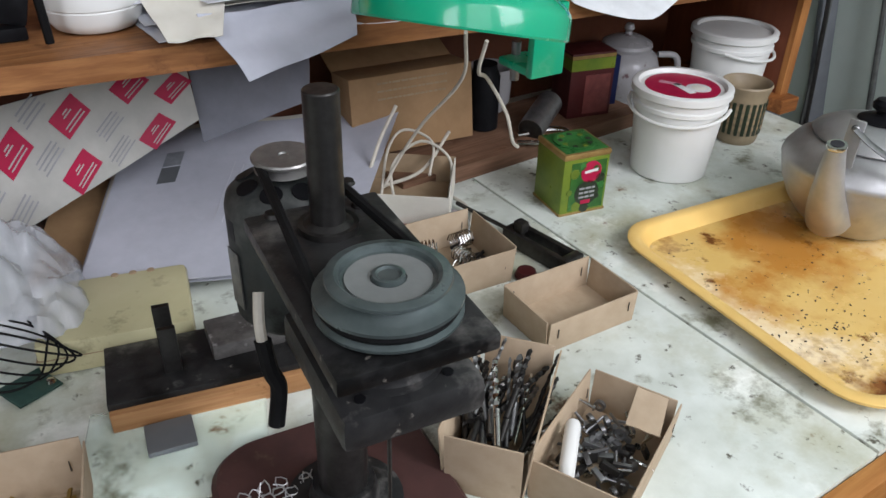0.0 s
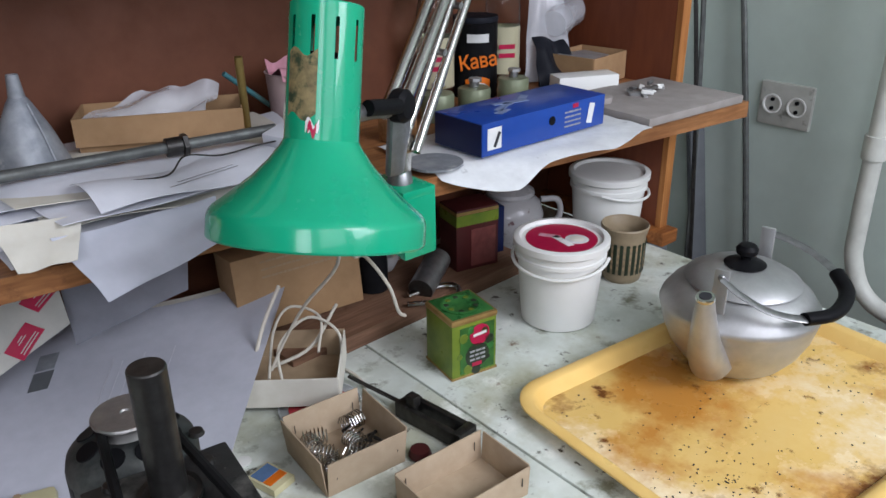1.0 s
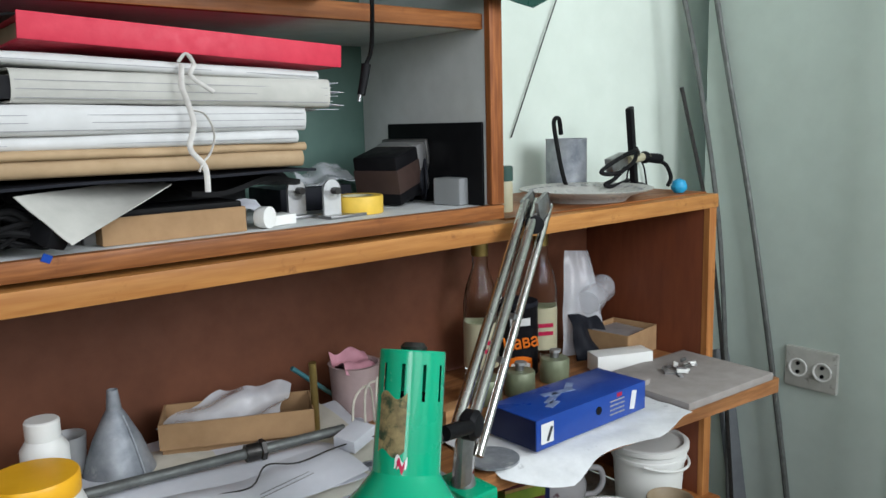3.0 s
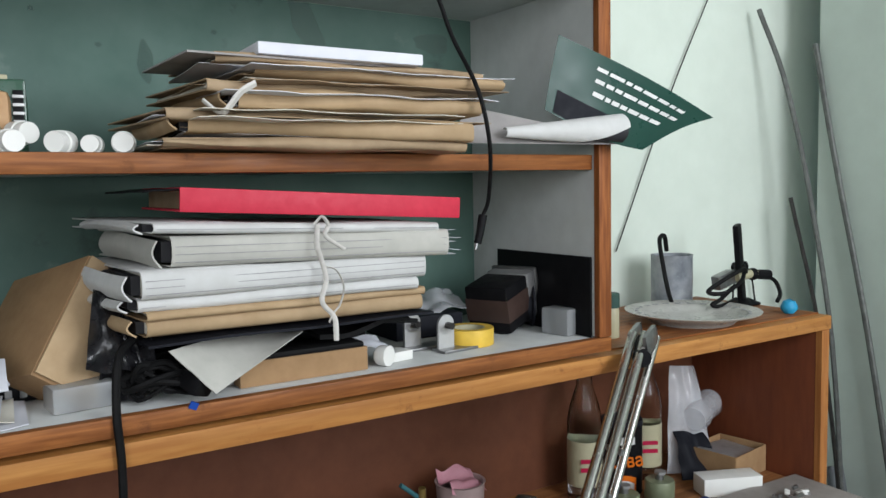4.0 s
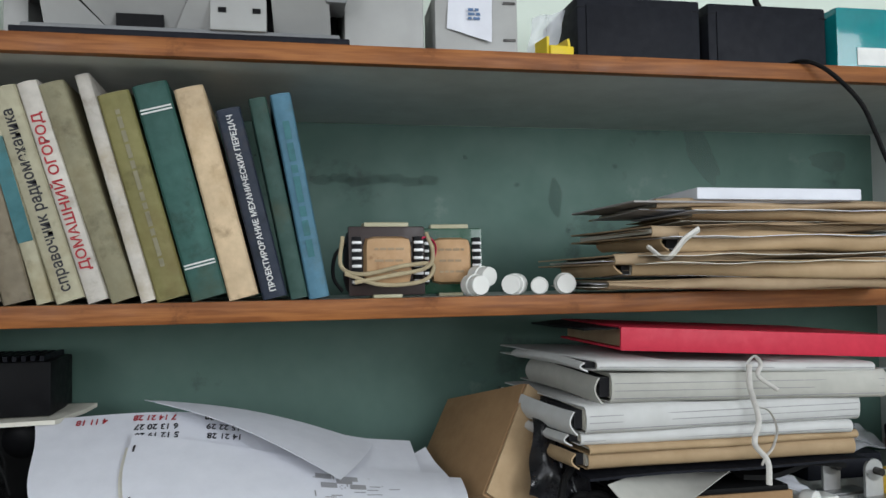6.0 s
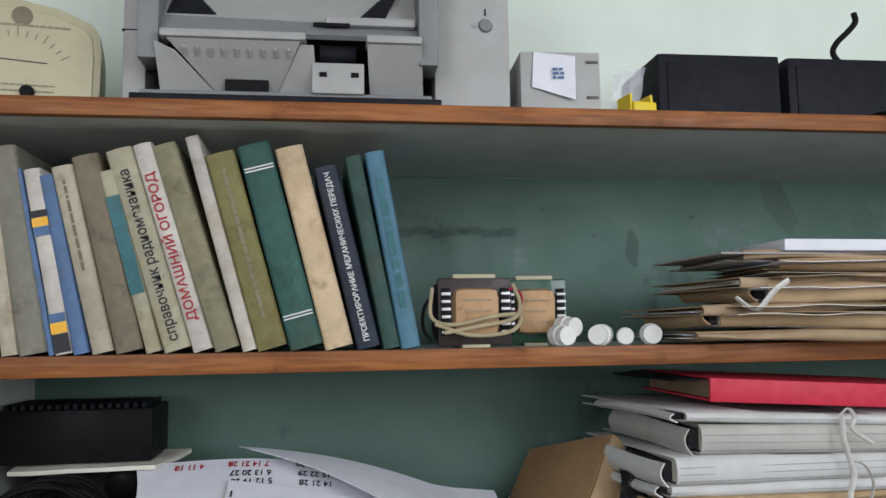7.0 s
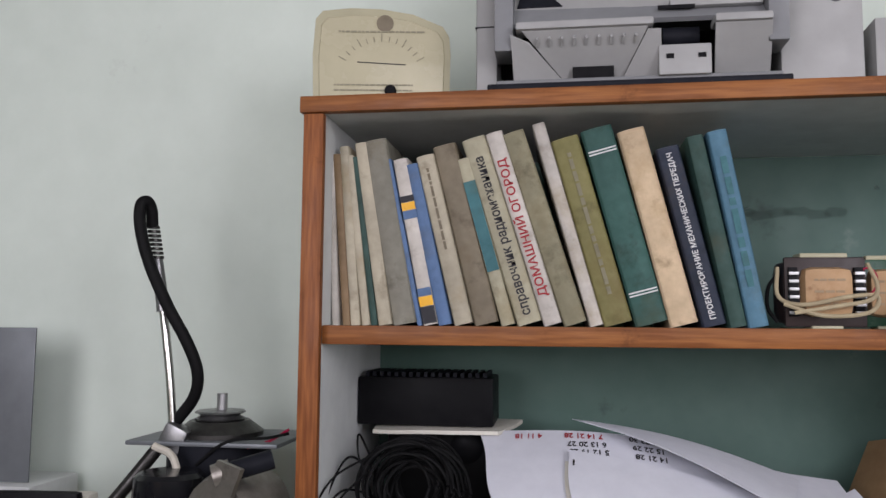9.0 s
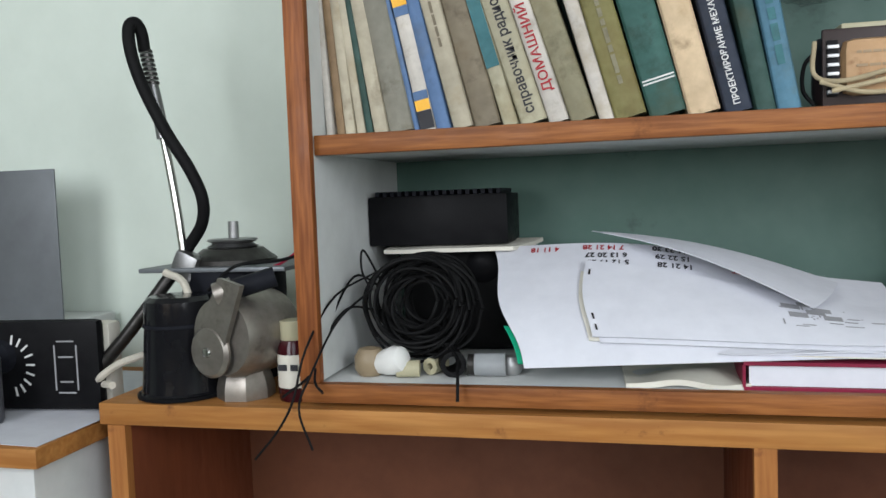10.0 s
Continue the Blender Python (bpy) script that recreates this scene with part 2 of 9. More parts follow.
M_ZINC = surf("galvanised_sheet", (0.38, 0.40, 0.42), (0.15, 0.165, 0.19), 26, 0.5, metal=0.25, bump=0.1, spots=(((0.5, 0.5, 0.5), 22, 0.62, 0.74),))
M_TIN = surf("green_tin_print", (0.20, 0.26, 0.03), (0.10, 0.17, 0.025), 22, 0.32, metal=0.2, big=0.3, bump=0.03)
M_TIN_TOP = surf("green_tin_lid", (0.03, 0.17, 0.045), (0.07, 0.24, 0.06), 60, 0.3, metal=0.4, bump=0.1)
M_GOLD = surf("gold_tin_rim", (0.42, 0.29, 0.11), (0.3, 0.19, 0.07), 60, 0.4, metal=0.6)
M_CLAY = surf("brown_glazed_clay", (0.30, 0.235, 0.15), (0.24, 0.185, 0.115), 40, 0.45, bump=0.1)
M_DKGREEN = surf("dark_green_glaze", (0.028, 0.04, 0.022), None, 50, 0.35)
M_PORC = surf("grey_porcelain", (0.34, 0.33, 0.33), (0.3, 0.29, 0.29), 20, 0.22, bump=0.0, spots=(((0.12, 0.07, 0.075), 26, 0.62, 0.68),))
M_OLIVE = surf("olive_painted_metal", (0.20, 0.225, 0.14), (0.16, 0.18, 0.11), 40, 0.38, metal=0.2)
M_MAROON = surf("maroon_card", (0.072, 0.014, 0.014), (0.05, 0.010, 0.010), 30, 0.4)
M_CRIMSON = surf("crimson_print", (0.44, 0.012, 0.06), None, 30, 0.35)
M_ORANGE = surf("orange_print", (0.75, 0.17, 0.01), None, 30, 0.45)
# Black for print; also fills folder ends where only shade would be.
M_INK = surf("black_print_and_shade", (0.03, 0.03, 0.035), None, 30, 0.6, bump=0.0)
M_REDINK = surf("red_print", (0.42, 0.03, 0.04), None, 30, 0.6, bump=0.0)
M_WHITEINK = surf("white_print", (0.75, 0.75, 0.73), None, 30, 0.6, bump=0.0)
M_GREYINK = surf("grey_print", (0.33, 0.33, 0.34), None, 30, 0.6, bump=0.0)
M_BASE = surf("red_brown_enamel", (0.085, 0.04, 0.036), (0.06, 0.03, 0.027), 30, 0.45, bump=0.08, spots=(GRIME,))
M_WOODBLOCK = wood("raw_wood", (0.46, 0.25, 0.11), (0.34, 0.17, 0.07), "x", rough=0.6, coat=0.0)
M_DKWOOD = wood("dark_raw_wood", (0.20, 0.11, 0.07), (0.13, 0.07, 0.04), "x", rough=0.65, coat=0.0)
M_POSTER = surf("dark_green_poster", (0.008, 0.05, 0.036), (0.006, 0.042, 0.03), 20, 0.32, big=0.1, bump=0.02)
M_GREYBACK = surf("grey_card_back", (0.36, 0.34, 0.33), None, 30, 0.6)
M_GLASS = clear("clear_glass", rough=0.03)
M_POLY = surf("crumpled_polythene", (0.80, 0.82, 0.85), (0.7, 0.72, 0.76), 40, 0.22, bump=0.9, alpha=0.36, coat=0.5)
M_FROST = clear("frosted_plastic", (0.72, 0.75, 0.76), 0.28, milk=0.3)
M_PIPE = surf("cream_painted_pipe", (0.62, 0.63, 0.57), None, 30, 0.4, big=0.1)
M_ROD = surf("grey_rusty_rod", (0.17, 0.18, 0.17), (0.11, 0.115, 0.11), 60, 0.5, metal=0.5)
M_CORD = surf("white_cord", (0.62, 0.58, 0.49), None, 80, 0.7)
M_GREYPLATE = surf("grey_steel_plate", (0.20, 0.215, 0.225), (0.15, 0.16, 0.17), 12, 0.45, metal=0.4, big=0.3)
M_CLOTHBOARD = surf("dusty_grey_slab", (0.33, 0.30, 0.28), (0.27, 0.245, 0.225), 30, 0.75, big=0.15)
M_LINEN = surf("linen_tie", (0.66, 0.64, 0.60), None, 120, 0.8)


for dull in (M_RUBBER, M_BLACK, M_CHARCOAL):
    dull.node_tree.nodes["Principled BSDF"].inputs["Specular IOR Level"].default_value = 0.07
# White paper with shade put into its colour as a bluish grey.
M_PAPER_SHADED = surf("shaded_white_paper", (0.47, 0.48, 0.535), (0.42, 0.43, 0.48), 40, 0.75, big=0.08, bump=0.03)


# ---- building blocks ----
def box(bm, sx, sy, sz, x=0.0, y=0.0, z=0.0, turn=None, bevel=0.0):
    """A box, its base's middle at (x, y, z)."""
    m = Matrix.Translation((x, y, z)) @ (turn or Matrix()) @ Matrix.Translation((0, 0, sz / 2)) @ Matrix.Diagonal((sx, sy, sz, 1))
    vs = bmesh.ops.create_cube(bm, size=1.0, matrix=m)["verts"]
    if bevel:
        es = list({e for v in vs for e in v.link_edges})
        bmesh.ops.bevel(bm, geom=es, offset=bevel, segments=2, affect="EDGES", profile=0.6)
    return bm


def cyl(bm, r, h, x=0.0, y=0.0, z=0.0, r2=None, seg=24, turn=None):
    m = Matrix.Translation((x, y, z)) @ (turn or Matrix()) @ Matrix.Translation((0, 0, h / 2))
    bmesh.ops.create_cone(bm, cap_ends=True, segments=seg, radius1=r, radius2=r if r2 is None else r2, depth=h, matrix=m)
    return bm


def lathe(bm, prof, seg=40, x=0.0, y=0.0, z=0.0, turn=None, skip=None):
    """A turned body from (radius, height) pairs. skip(ring, column) leaves a face out."""
    m = Matrix.Translation((x, y, z)) @ (turn or Matrix())
    rings = []
    for r, h in prof:
        if r < 1e-5:
            rings.append([bm.verts.new(m @ Vector((0, 0, h)))])
        else:
            rings.append([bm.verts.new(m @ Vector((r * math.cos(2 * math.pi * i / seg), r * math.sin(2 * math.pi * i / seg), h))) for i in range(seg)])
    for k in range(len(rings) - 1):
        a, b = rings[k], rings[k + 1]
        for i in range(seg):
            j = (i + 1) % seg
            if skip and skip(k, i):
                continue
            if len(a) == 1 and len(b) == 1:
                continue
            if len(a) == 1:
                bm.faces.new((a[0], b[i], b[j]))
            elif len(b) == 1:
                bm.faces.new((a[i], a[j], b[0]))
            else:
                bm.faces.new((a[i], a[j], b[j], b[i]))
    bmesh.ops.recalc_face_normals(bm, faces=bm.faces)
    return bm


def curve_points(pts, n=6):
    """A smooth line through the points."""
    p = [Vector(q) for q in pts]
    p = [p[0] * 2 - p[1]] + p + [p[-1] * 2 - p[-2]]
    out = []
    for i in range(1, len(p) - 2):
        for k in range(n):
            t = k / n
            a, b, c, d = p[i - 1], p[i], p[i + 1], p[i + 2]
            out.append(0.5 * (2 * b + (c - a) * t + (2 * a - 5 * b + 4 * c - d) * t * t + (3 * b - a - 3 * c + d) * t ** 3))
    out.append(p[-2])
    return out


def tube(bm, pts, r, seg=8, n=6, flat=1.0):
    """A round cord or pipe along a smooth line. r: one radius, or a start and an end."""
    line = curve_points(pts, n) if n > 1 else [Vector(q) for q in pts]
    r0, r1 = r if isinstance(r, tuple) else (r, r)
    rings, up = [], Vector((0.13, 0.21, 0.97))
    for i, q in enumerate(line):
        d = (line[min(i + 1, len(line) - 1)] - line[max(i - 1, 0)]).normalized()
        s = d.cross(up)
        s = s.normalized() if s.length > 0.05 else Vector((1, 0, 0))
        u = s.cross(d).normalized()
        up = u
        rr = r0 + (r1 - r0) * i / (len(line) - 1)
        rings.append([bm.verts.new(q + s * math.cos(2 * math.pi * k / seg) * rr + u * math.sin(2 * math.pi * k / seg) * rr * flat) for k in range(seg)])
    for a, b in zip(rings, rings[1:]):
        for k in range(seg):
            bm.faces.new((a[k], a[(k + 1) % seg], b[(k + 1) % seg], b[k]))
    bm.faces.new(rings[0][::-1])
    bm.faces.new(rings[-1])
    bmesh.ops.recalc_face_normals(bm, faces=bm.faces)
    return bm


def sheet(bm, fn, nu=14, nv=14, thick=0.0006):
    """A thin sheet with two sides and an edge; fn(u, v) gives its place."""
    g = [[Vector(fn(i / nu, j / nv)) for j in range(nv + 1)] for i in range(nu + 1)]
    top, low = [], []
    for i in range(nu + 1):
        tr, lr = [], []
        for j in range(nv + 1):
            du = g[min(i + 1, nu)][j] - g[max(i - 1, 0)][j]
            dv = g[i][min(j + 1, nv)] - g[i][max(j - 1, 0)]
            nrm = du.cross(dv)
            nrm = nrm.normalized() if nrm.length > 1e-12 else Vector((0, 0, 1))
            tr.append(bm.verts.new(g[i][j] + nrm * thick / 2))
            lr.append(bm.verts.new(g[i][j] - nrm * thick / 2))
        top.append(tr), low.append(lr)
    for i in range(nu):
        for j in range(nv):
            bm.faces.new((top[i][j], top[i + 1][j], top[i + 1][j + 1], top[i][j + 1]))
            bm.faces.new((low[i][j], low[i][j + 1], low[i + 1][j + 1], low[i + 1][j]))
    for i in range(nu):
        bm.faces.new((top[i][0], low[i][0], low[i + 1][0], top[i + 1][0]))
        bm.faces.new((top[i][nv], top[i + 1][nv], low[i + 1][nv], low[i][nv]))
    for j in range(nv):
        bm.faces.new((top[0][j], top[0][j + 1], low[0][j + 1], low[0][j]))
        bm.faces.new((top[nu][j], low[nu][j], low[nu][j + 1], top[nu][j + 1]))
    return bm


def quad_sheet(bm, a, b, c, d, wave=0.0, seed=0.0, nu=14, nv=14, thick=0.0006, sag=0.0):
    """A sheet between four corners (in order round it), gently crumpled."""
    a, b, c, d = Vector(a), Vector(b), Vector(c), Vector(d)
    nrm = (b - a).cross(d - a).normalized()

    def place(u, v):
        p = (a * (1 - u) + b * u) * (1 - v) + (d * (1 - u) + c * u) * v
        w = noise.noise(Vector((u * 2.2 + seed, v * 2.2 - seed, seed))) * wave + sag * 4 * u * (1 - u)
        return p + nrm * w
    return sheet(bm, place, nu, nv, thick)


def finish(name, bm, material, smooth=38.0):
    me = bpy.data.meshes.new(name)
    for f in bm.faces:
        f.smooth = True
    bm.to_mesh(me)
    bm.free()
    me.set_sharp_from_angle(angle=radians(smooth))
    me.materials.append(material)
    return me


def part(name, bm, material, parent, label="", m=None, smooth=38.0):
    ob = new(name, finish(name, bm, material, smooth))
    ob.parent = parent
    if m is not None:
        ob.matrix_basis = m
    return tagged(ob, label)


def thing(name, m, label, category, group="", kind=""):
    ob = new(name)
    ob.empty_display_size = 0.02
    ob.matrix_basis = m
    return tagged(ob, label, category, group, kind)


def solo(name, bm, material, m, label, category, group="", kind="", smooth=38.0):
    ob = new(name, finish(name, bm, material, smooth))
    ob.matrix_basis = m
    return tagged(ob, label, category, group, kind)


def nb():
    return bmesh.new()


def words(text, size, material, parent, m, name="lettering", label="", wide=1.0):
    """Raised lettering in the built-in font, its middle at the pose m, facing its z."""
    cu = bpy.data.curves.new(name, "FONT")
    cu.body, cu.size, cu.align_x, cu.align_y, cu.extrude = text, size, "CENTER", "CENTER", 0.00015
    cu.offset = size * 0.018
    tmp = bpy.data.objects.new(name, cu)
    scene.collection.objects.link(tmp)
    bpy.context.view_layer.update()
    me = bpy.data.meshes.new_from_object(tmp.evaluated_get(bpy.context.evaluated_depsgraph_get()))
    bpy.data.objects.remove(tmp)
    me.materials.clear()
    me.materials.append(material)
    me.transform(Matrix.Diagonal((wide, 1, 1, 1)))
    ob = new(name, me)
    ob.parent = parent
    ob.matrix_basis = m
    return tagged(ob, label)


def bars(bm, rows, width, step, height, seed=1, proud=0.0004):
    """Lines of unreadable writing as short flat bars in the xy plane, centred."""
    rnd = random.Random(seed)
    for k in range(rows):
        x, y = -width / 2, (rows - 1) * step / 2 - k * step
        while x < width / 2 - height:
            w = min(rnd.uniform(1.2, 4.5) * height, width / 2 - x)
            box(bm, w, height, proud, x + w / 2, y, 0)
            x += w + height * 0.6
    return bm


UPRIGHT = pose(0, 0, 0, 90, 0, 0)


# ---- the room ----
def slab(name, x0, x1, y0, y1, z0, z1, material, label, category, bevel=0.0):
    return solo(name, box(nb(), x1 - x0, y1 - y0, z1 - z0, bevel=bevel), material, pose((x0 + x1) / 2, (y0 + y1) / 2, z0), label, category, kind="structure")


slab("floor", -2.7, 2.6, -2.15, 0.45, -0.05, 0.0, M_FLOOR, "worn brown painted wooden floor", "floor")
slab("ceiling", -2.7, 2.6, -2.15, 0.45, 2.85, 2.95, M_CEIL, "unseen ceiling, greyed to cut bounce", "ceiling")
slab("wall_north", -2.7, 2.6, 0.325, 0.45, 0.0, 2.85, M_WALL, "pale green painted plaster wall with scuffs", "wall")
slab("wall_east", 2.335, 2.6, -2.15, 0.215, 0.0, 2.85, M_WALL_R, "pale green plaster side wall with shade in its colour", "wall")
slab("wall_west", -2.8, -2.7, -2.15, 0.45, 0.0, 2.85, M_WALL, "pale green painted plaster wall", "wall")
wall_south = thing("wall_south", pose(0, -2.0, 0), "unseen wall with three window openings, darkened to cut bounce", "wall", kind="structure")
for a, b, c, d in ((-2.7, -1.05, 0.0, 2.85), (-0.15, 0.15, 0.0, 2.85), (-1.05, -0.15, 0.0, 1.15), (-1.05, -0.15, 2.65, 2.85), (1.05, 1.25, 0.0, 2.85), (2.15, 2.335, 0.0, 2.85), (0.15, 1.05, 0.0, 1.15), (1.25, 2.15, 0.0, 1.15), (0.15, 1.05, 2.65, 2.85), (1.25, 2.15, 2.65, 2.85)):
    part("wall_piece", box(nb(), b - a, 0.1, d - c), M_SOUTH, wall_south, m=pose((a + b) / 2, 0, c))
for k, (wx0, wx1, watts) in enumerate(WINDOWS):
    win = thing("window_%d" % (k + 1), pose((wx0 + wx1) / 2, -2.0, 1.15), "assumed white wooden window with two panes, out of view", "window", kind="structure")
    w = wx1 - wx0
    for dx in (-w / 2 + 0.025, 0, w / 2 - 0.025):
        part("window_frame", box(nb(), 0.05, 0.06, 1.5, bevel=0.004), M_PLASTIC, win, m=pose(dx, 0, 0))
    for dz in (0.0, 1.45):
        part("window_rail", box(nb(), w, 0.058, 0.05, bevel=0.004), M_PLASTIC, win, m=pose(0, 0, dz))

# wall plugs, pipe and rods by the side wall
sock = thing("double_socket", pose(2.334, -0.064, 0.928, 0, 0, 0), "ivory double wall socket with grimy edges", "socket")
part("plate", box(nb(), 0.016, 0.117, 0.093, bevel=0.006), surf("grimy_ivory", (0.46, 0.46, 0.42), (0.38, 0.38, 0.34), 30, 0.45, bump=0.05, spots=(((0.12, 0.12, 0.10), 24, 0.58, 0.72),)), sock)
for dy in (-0.027, 0.027):
    well = part("well", lathe(nb(), ((0.021, 0.0), (0.021, 0.003), (0.018, 0.003), (0.0165, -0.004), (0.0, -0.004)), 24), M_PLASTIC, sock, m=pose(-0.0085, dy, 0.047, 0, -90, 0))
    for dz in (-0.0095, 0.0095):
        part("pin_hole", cyl(nb(), 0.0042, 0.004, seg=12), M_BLACK, sock, m=pose(-0.0075, dy, 0.047 + dz, 0, -90, 0))
pipe = solo("heating_pipe", tube(nb(), ((2.262, -0.285, 2.849), (2.262, -0.285, 1.2), (2.262, -0.285, 0.80), (2.262, -0.292, 0.71), (2.262, -0.33, 0.645), (2.262, -0.41, 0.62), (2.262, -0.60, 0.61), (2.262, -1.949, 0.60)), 0.0175, 16), M_PIPE, Matrix(), "cream painted steel heating pipe with a bend", "pipe")
pcl = solo("pipe_coupling", cyl(nb(), 0.0225, 0.045, seg=16), M_PIPE, pose(2.262, -0.285, 0.925), "cream painted pipe coupling sleeve", "coupling")


def leaning_rod(pts, r, label, mat_=M_ROD):
    return solo("metal_rod", tube(nb(), pts, r, 8), mat_, Matrix(), label, "rod", "rods against the wall")


leaning_rod(((2.31, 0.10, 0.0), (2.29, 0.10, 0.62), (2.295, 0.14, 1.2), (2.285, 0.19, 1.55), (2.25, 0.24, 1.85), (2.215, 0.29, 2.03)), 0.006, "bent grey steel rod leaning in the corner")
leaning_rod(((2.30, -0.12, 0.0), (2.31, -0.04, 0.62), (2.318, 0.07, 1.25), (2.322, 0.16, 1.66), (2.325, 0.22, 1.95)), 0.0065, "long straight grey steel rod leaning on the wall")
leaning_rod(((2.25, 0.02, 0.0), (2.27, 0.09, 0.75), (2.28, 0.16, 1.25), (2.27, 0.24, 1.60)), 0.0048, "thin dark steel rod leaning in the corner", M_DKSTEEL)
leaning_rod(((2.20, 0.06, 0.0), (2.18, 0.15, 0.7), (2.17, 0.24, 1.35)), 0.004, "thin dark wire rod behind the bench", M_DKSTEEL)
for k, (bx, by, tx, ty, h, w) in enumerate(((2.10, 0.10, 2.16, 0.28, 1.12, 0.05), (2.19, 0.05, 2.24, 0.24, 1.02, 0.045), (2.26, -0.02, 2.30, 0.16, 0.98, 0.04))):
    solo("metal_strip", quad_sheet(nb(), (bx, by, 0), (bx + w, by - 0.02, 0), (tx + w, ty - 0.02, h), (tx, ty, h), 0.004, k, 3, 8, 0.004), M_GREYPLATE, Matrix(), "grey painted metal strip leaning behind the bench", "strip", "strips behind the bench")
solo("wall_wire", tube(nb(), ((1.79, 0.318, 1.50), (1.95, 0.316, 1.83), (2.12, 0.318, 2.13), (2.3, 0.32, 2.5)), 0.0016, 6), M_DKSTEEL, Matrix(), "thin dark wire stretched across the wall", "wire")
wc = thing("looped_flex", pose(2.18, 0.30, 1.39), "black flex looped over two wall pegs", "flex")
for dx in (0.0, 0.03):
    part("peg", lathe(nb(), ((0.0, 0.0), (0.011, 0.0), (0.012, 0.008), (0.0, 0.018)), 14), M_BLACK, wc, m=pose(dx, 0.024, 0.05, 90, 0, 0))
part("loop", tube(nb(), ((0.0, 0.012, 0.05), (-0.016, 0.012, 0.01), (-0.02, 0.012, -0.04)), 0.0022), M_RUBBER, wc)
part("loop", tube(nb(), ((0.03, 0.012, 0.05), (0.05, 0.012, 0.02), (0.065, 0.012, -0.045)), 0.0022), M_RUBBER, wc)

# ---- workbench ----
bench = thing("workbench", pose(0, 0, 0), "old workbench with worn pale green laminate top", "workbench")
part("tabletop", box(nb(), 1.895, 0.945, 0.034, bevel=0.003), M_TOP, bench, "pale green worn laminate", m=pose(0.3595, -0.1725, 0.716))
part("tabletop", box(nb(), 0.648, 0.945, 0.034, bevel=0.003), M_TOP, bench, "pale green worn laminate", m=pose(1.6335, -0.1725, 0.7165))
part("front_edge", box(nb(), 2.545, 0.022, 0.06, bevel=0.004), M_PINE, bench, "orange-brown varnished edge strip", m=pose(0.685, -0.6565, 0.686))
part("apron", box(nb(), 2.45, 0.02, 0.10), M_PINE, bench, m=pose(0.685, -0.58, 0.614))
for lx in (-0.52, 1.28, 1.90):
    for ly in (-0.58, 0.24):
        part("leg", box(nb(), 0.06, 0.06, 0.714, bevel=0.004), M_PINE_Z, bench, m=pose(lx, ly + 0.04, 0))

# ---- lower shelf unit on the bench ----
hutch = thing("bench_shelf_unit", pose(0, 0, 0.75), "low varnished shelf unit with brown fibreboard back", "shelf unit")
part("top_board", box(nb(), 2.29, 0.31, 0.026, bevel=0.002), M_PINE, hutch, m=pose(0.868, 0.135, 0.610))
part("top_board_inlay", box(nb(), 0.54, 0.288, 0.0025), M_EDGE, hutch, "red-brown worn varnish", m=pose(1.738, 0.148, 0.6365))
part("side_panel", box(nb(), 0.022, 0.29, 0.582, bevel=0.002), M_BROWN_R, hutch, "red-brown varnished side", m=pose(1.994, 0.137, 0.028))
part("side_edge", box(nb(), 0.023, 0.012, 0.582), M_PINE_Z, hutch, m=pose(1.994, -0.0145, 0.028))
part("foot", box(nb(), 0.05, 0.33, 0.028, bevel=0.003), M_EDGE, hutch, m=pose(1.985, 0.12, 0.0))
part("side_panel", box(nb(), 0.022, 0.29, 0.610, bevel=0.002), M_BROWN_R, hutch, "red-brown varnished side", m=pose(-0.2545, 0.137, 0.0))
part("side_edge", box(nb(), 0.023, 0.012, 0.610), M_PINE_Z, hutch, m=pose(-0.2545, -0.0145, 0.0))
part("divider", box(nb(), 0.02, 0.285, 0.610, bevel=0.002), M_BROWN_R, hutch, m=pose(0.460, 0.142, 0.0))
part("divider_edge", box(nb(), 0.021, 0.012, 0.610), M_PINE_Z, hutch, m=pose(0.460, -0.0115, 0.0))
part("back_board", box(nb(), 2.27, 0.008, 0.608), M_BROWN, hutch, "plain brown fibreboard", m=pose(0.869, 0.2865, 0.001))

plank = nb()
pv = [(0.478, 0.284), (1.981, 0.284), (1.981, -0.024), (1.996, -0.03), (1.986, -0.168), (1.3, -0.105), (0.478, -0.018)]
lo_ = [plank.verts.new((x, y, 1.033)) for x, y in pv]
hi_ = [plank.verts.new((x, y, 1.060)) for x, y in pv]
plank.faces.new(lo_[::-1]), plank.faces.new(hi_)
for i in range(len(pv)):
    j = (i + 1) % len(pv)
    plank.faces.new((lo_[i], lo_[j], hi_[j], hi_[i]))
part("loose_shelf", plank, M_SHELFWOOD, hutch, "rough red-brown board jutting out", m=pose(0, 0, -0.75))

# ---- upper book shelf unit ----
unit = thing("book_shelf_unit", pose(0, 0, 1.3945), "wall shelf unit with green back and brown edges", "shelf unit")
W0, W1 = -0.0175, 1.441
part("base_board", box(nb(), W1 - W0, 0.305, 0.014, bevel=0.001), M_WHITE, unit, m=pose((W0 + W1) / 2, 0.145, 0.004))
part("base_edge", box(nb(), W1 - W0, 0.014, 0.021, bevel=0.002), M_EDGE, unit, "knotty reddish wood edging", m=pose((W0 + W1) / 2, -0.0145, -0.001))
for sx, nm in ((W0 + 0.01, 0), (W1 - 0.01, 1)):
    part("side_panel", box(nb(), 0.02, 0.311, 0.5175), M_WHITE, unit, "white painted side", m=pose(sx, 0.149, 0.0205))
    part("side_edge", box(nb(), 0.024, 0.012, 0.5155, bevel=0.0015), M_EDGE_Z, unit, m=pose(sx, -0.0135, 0.0205))
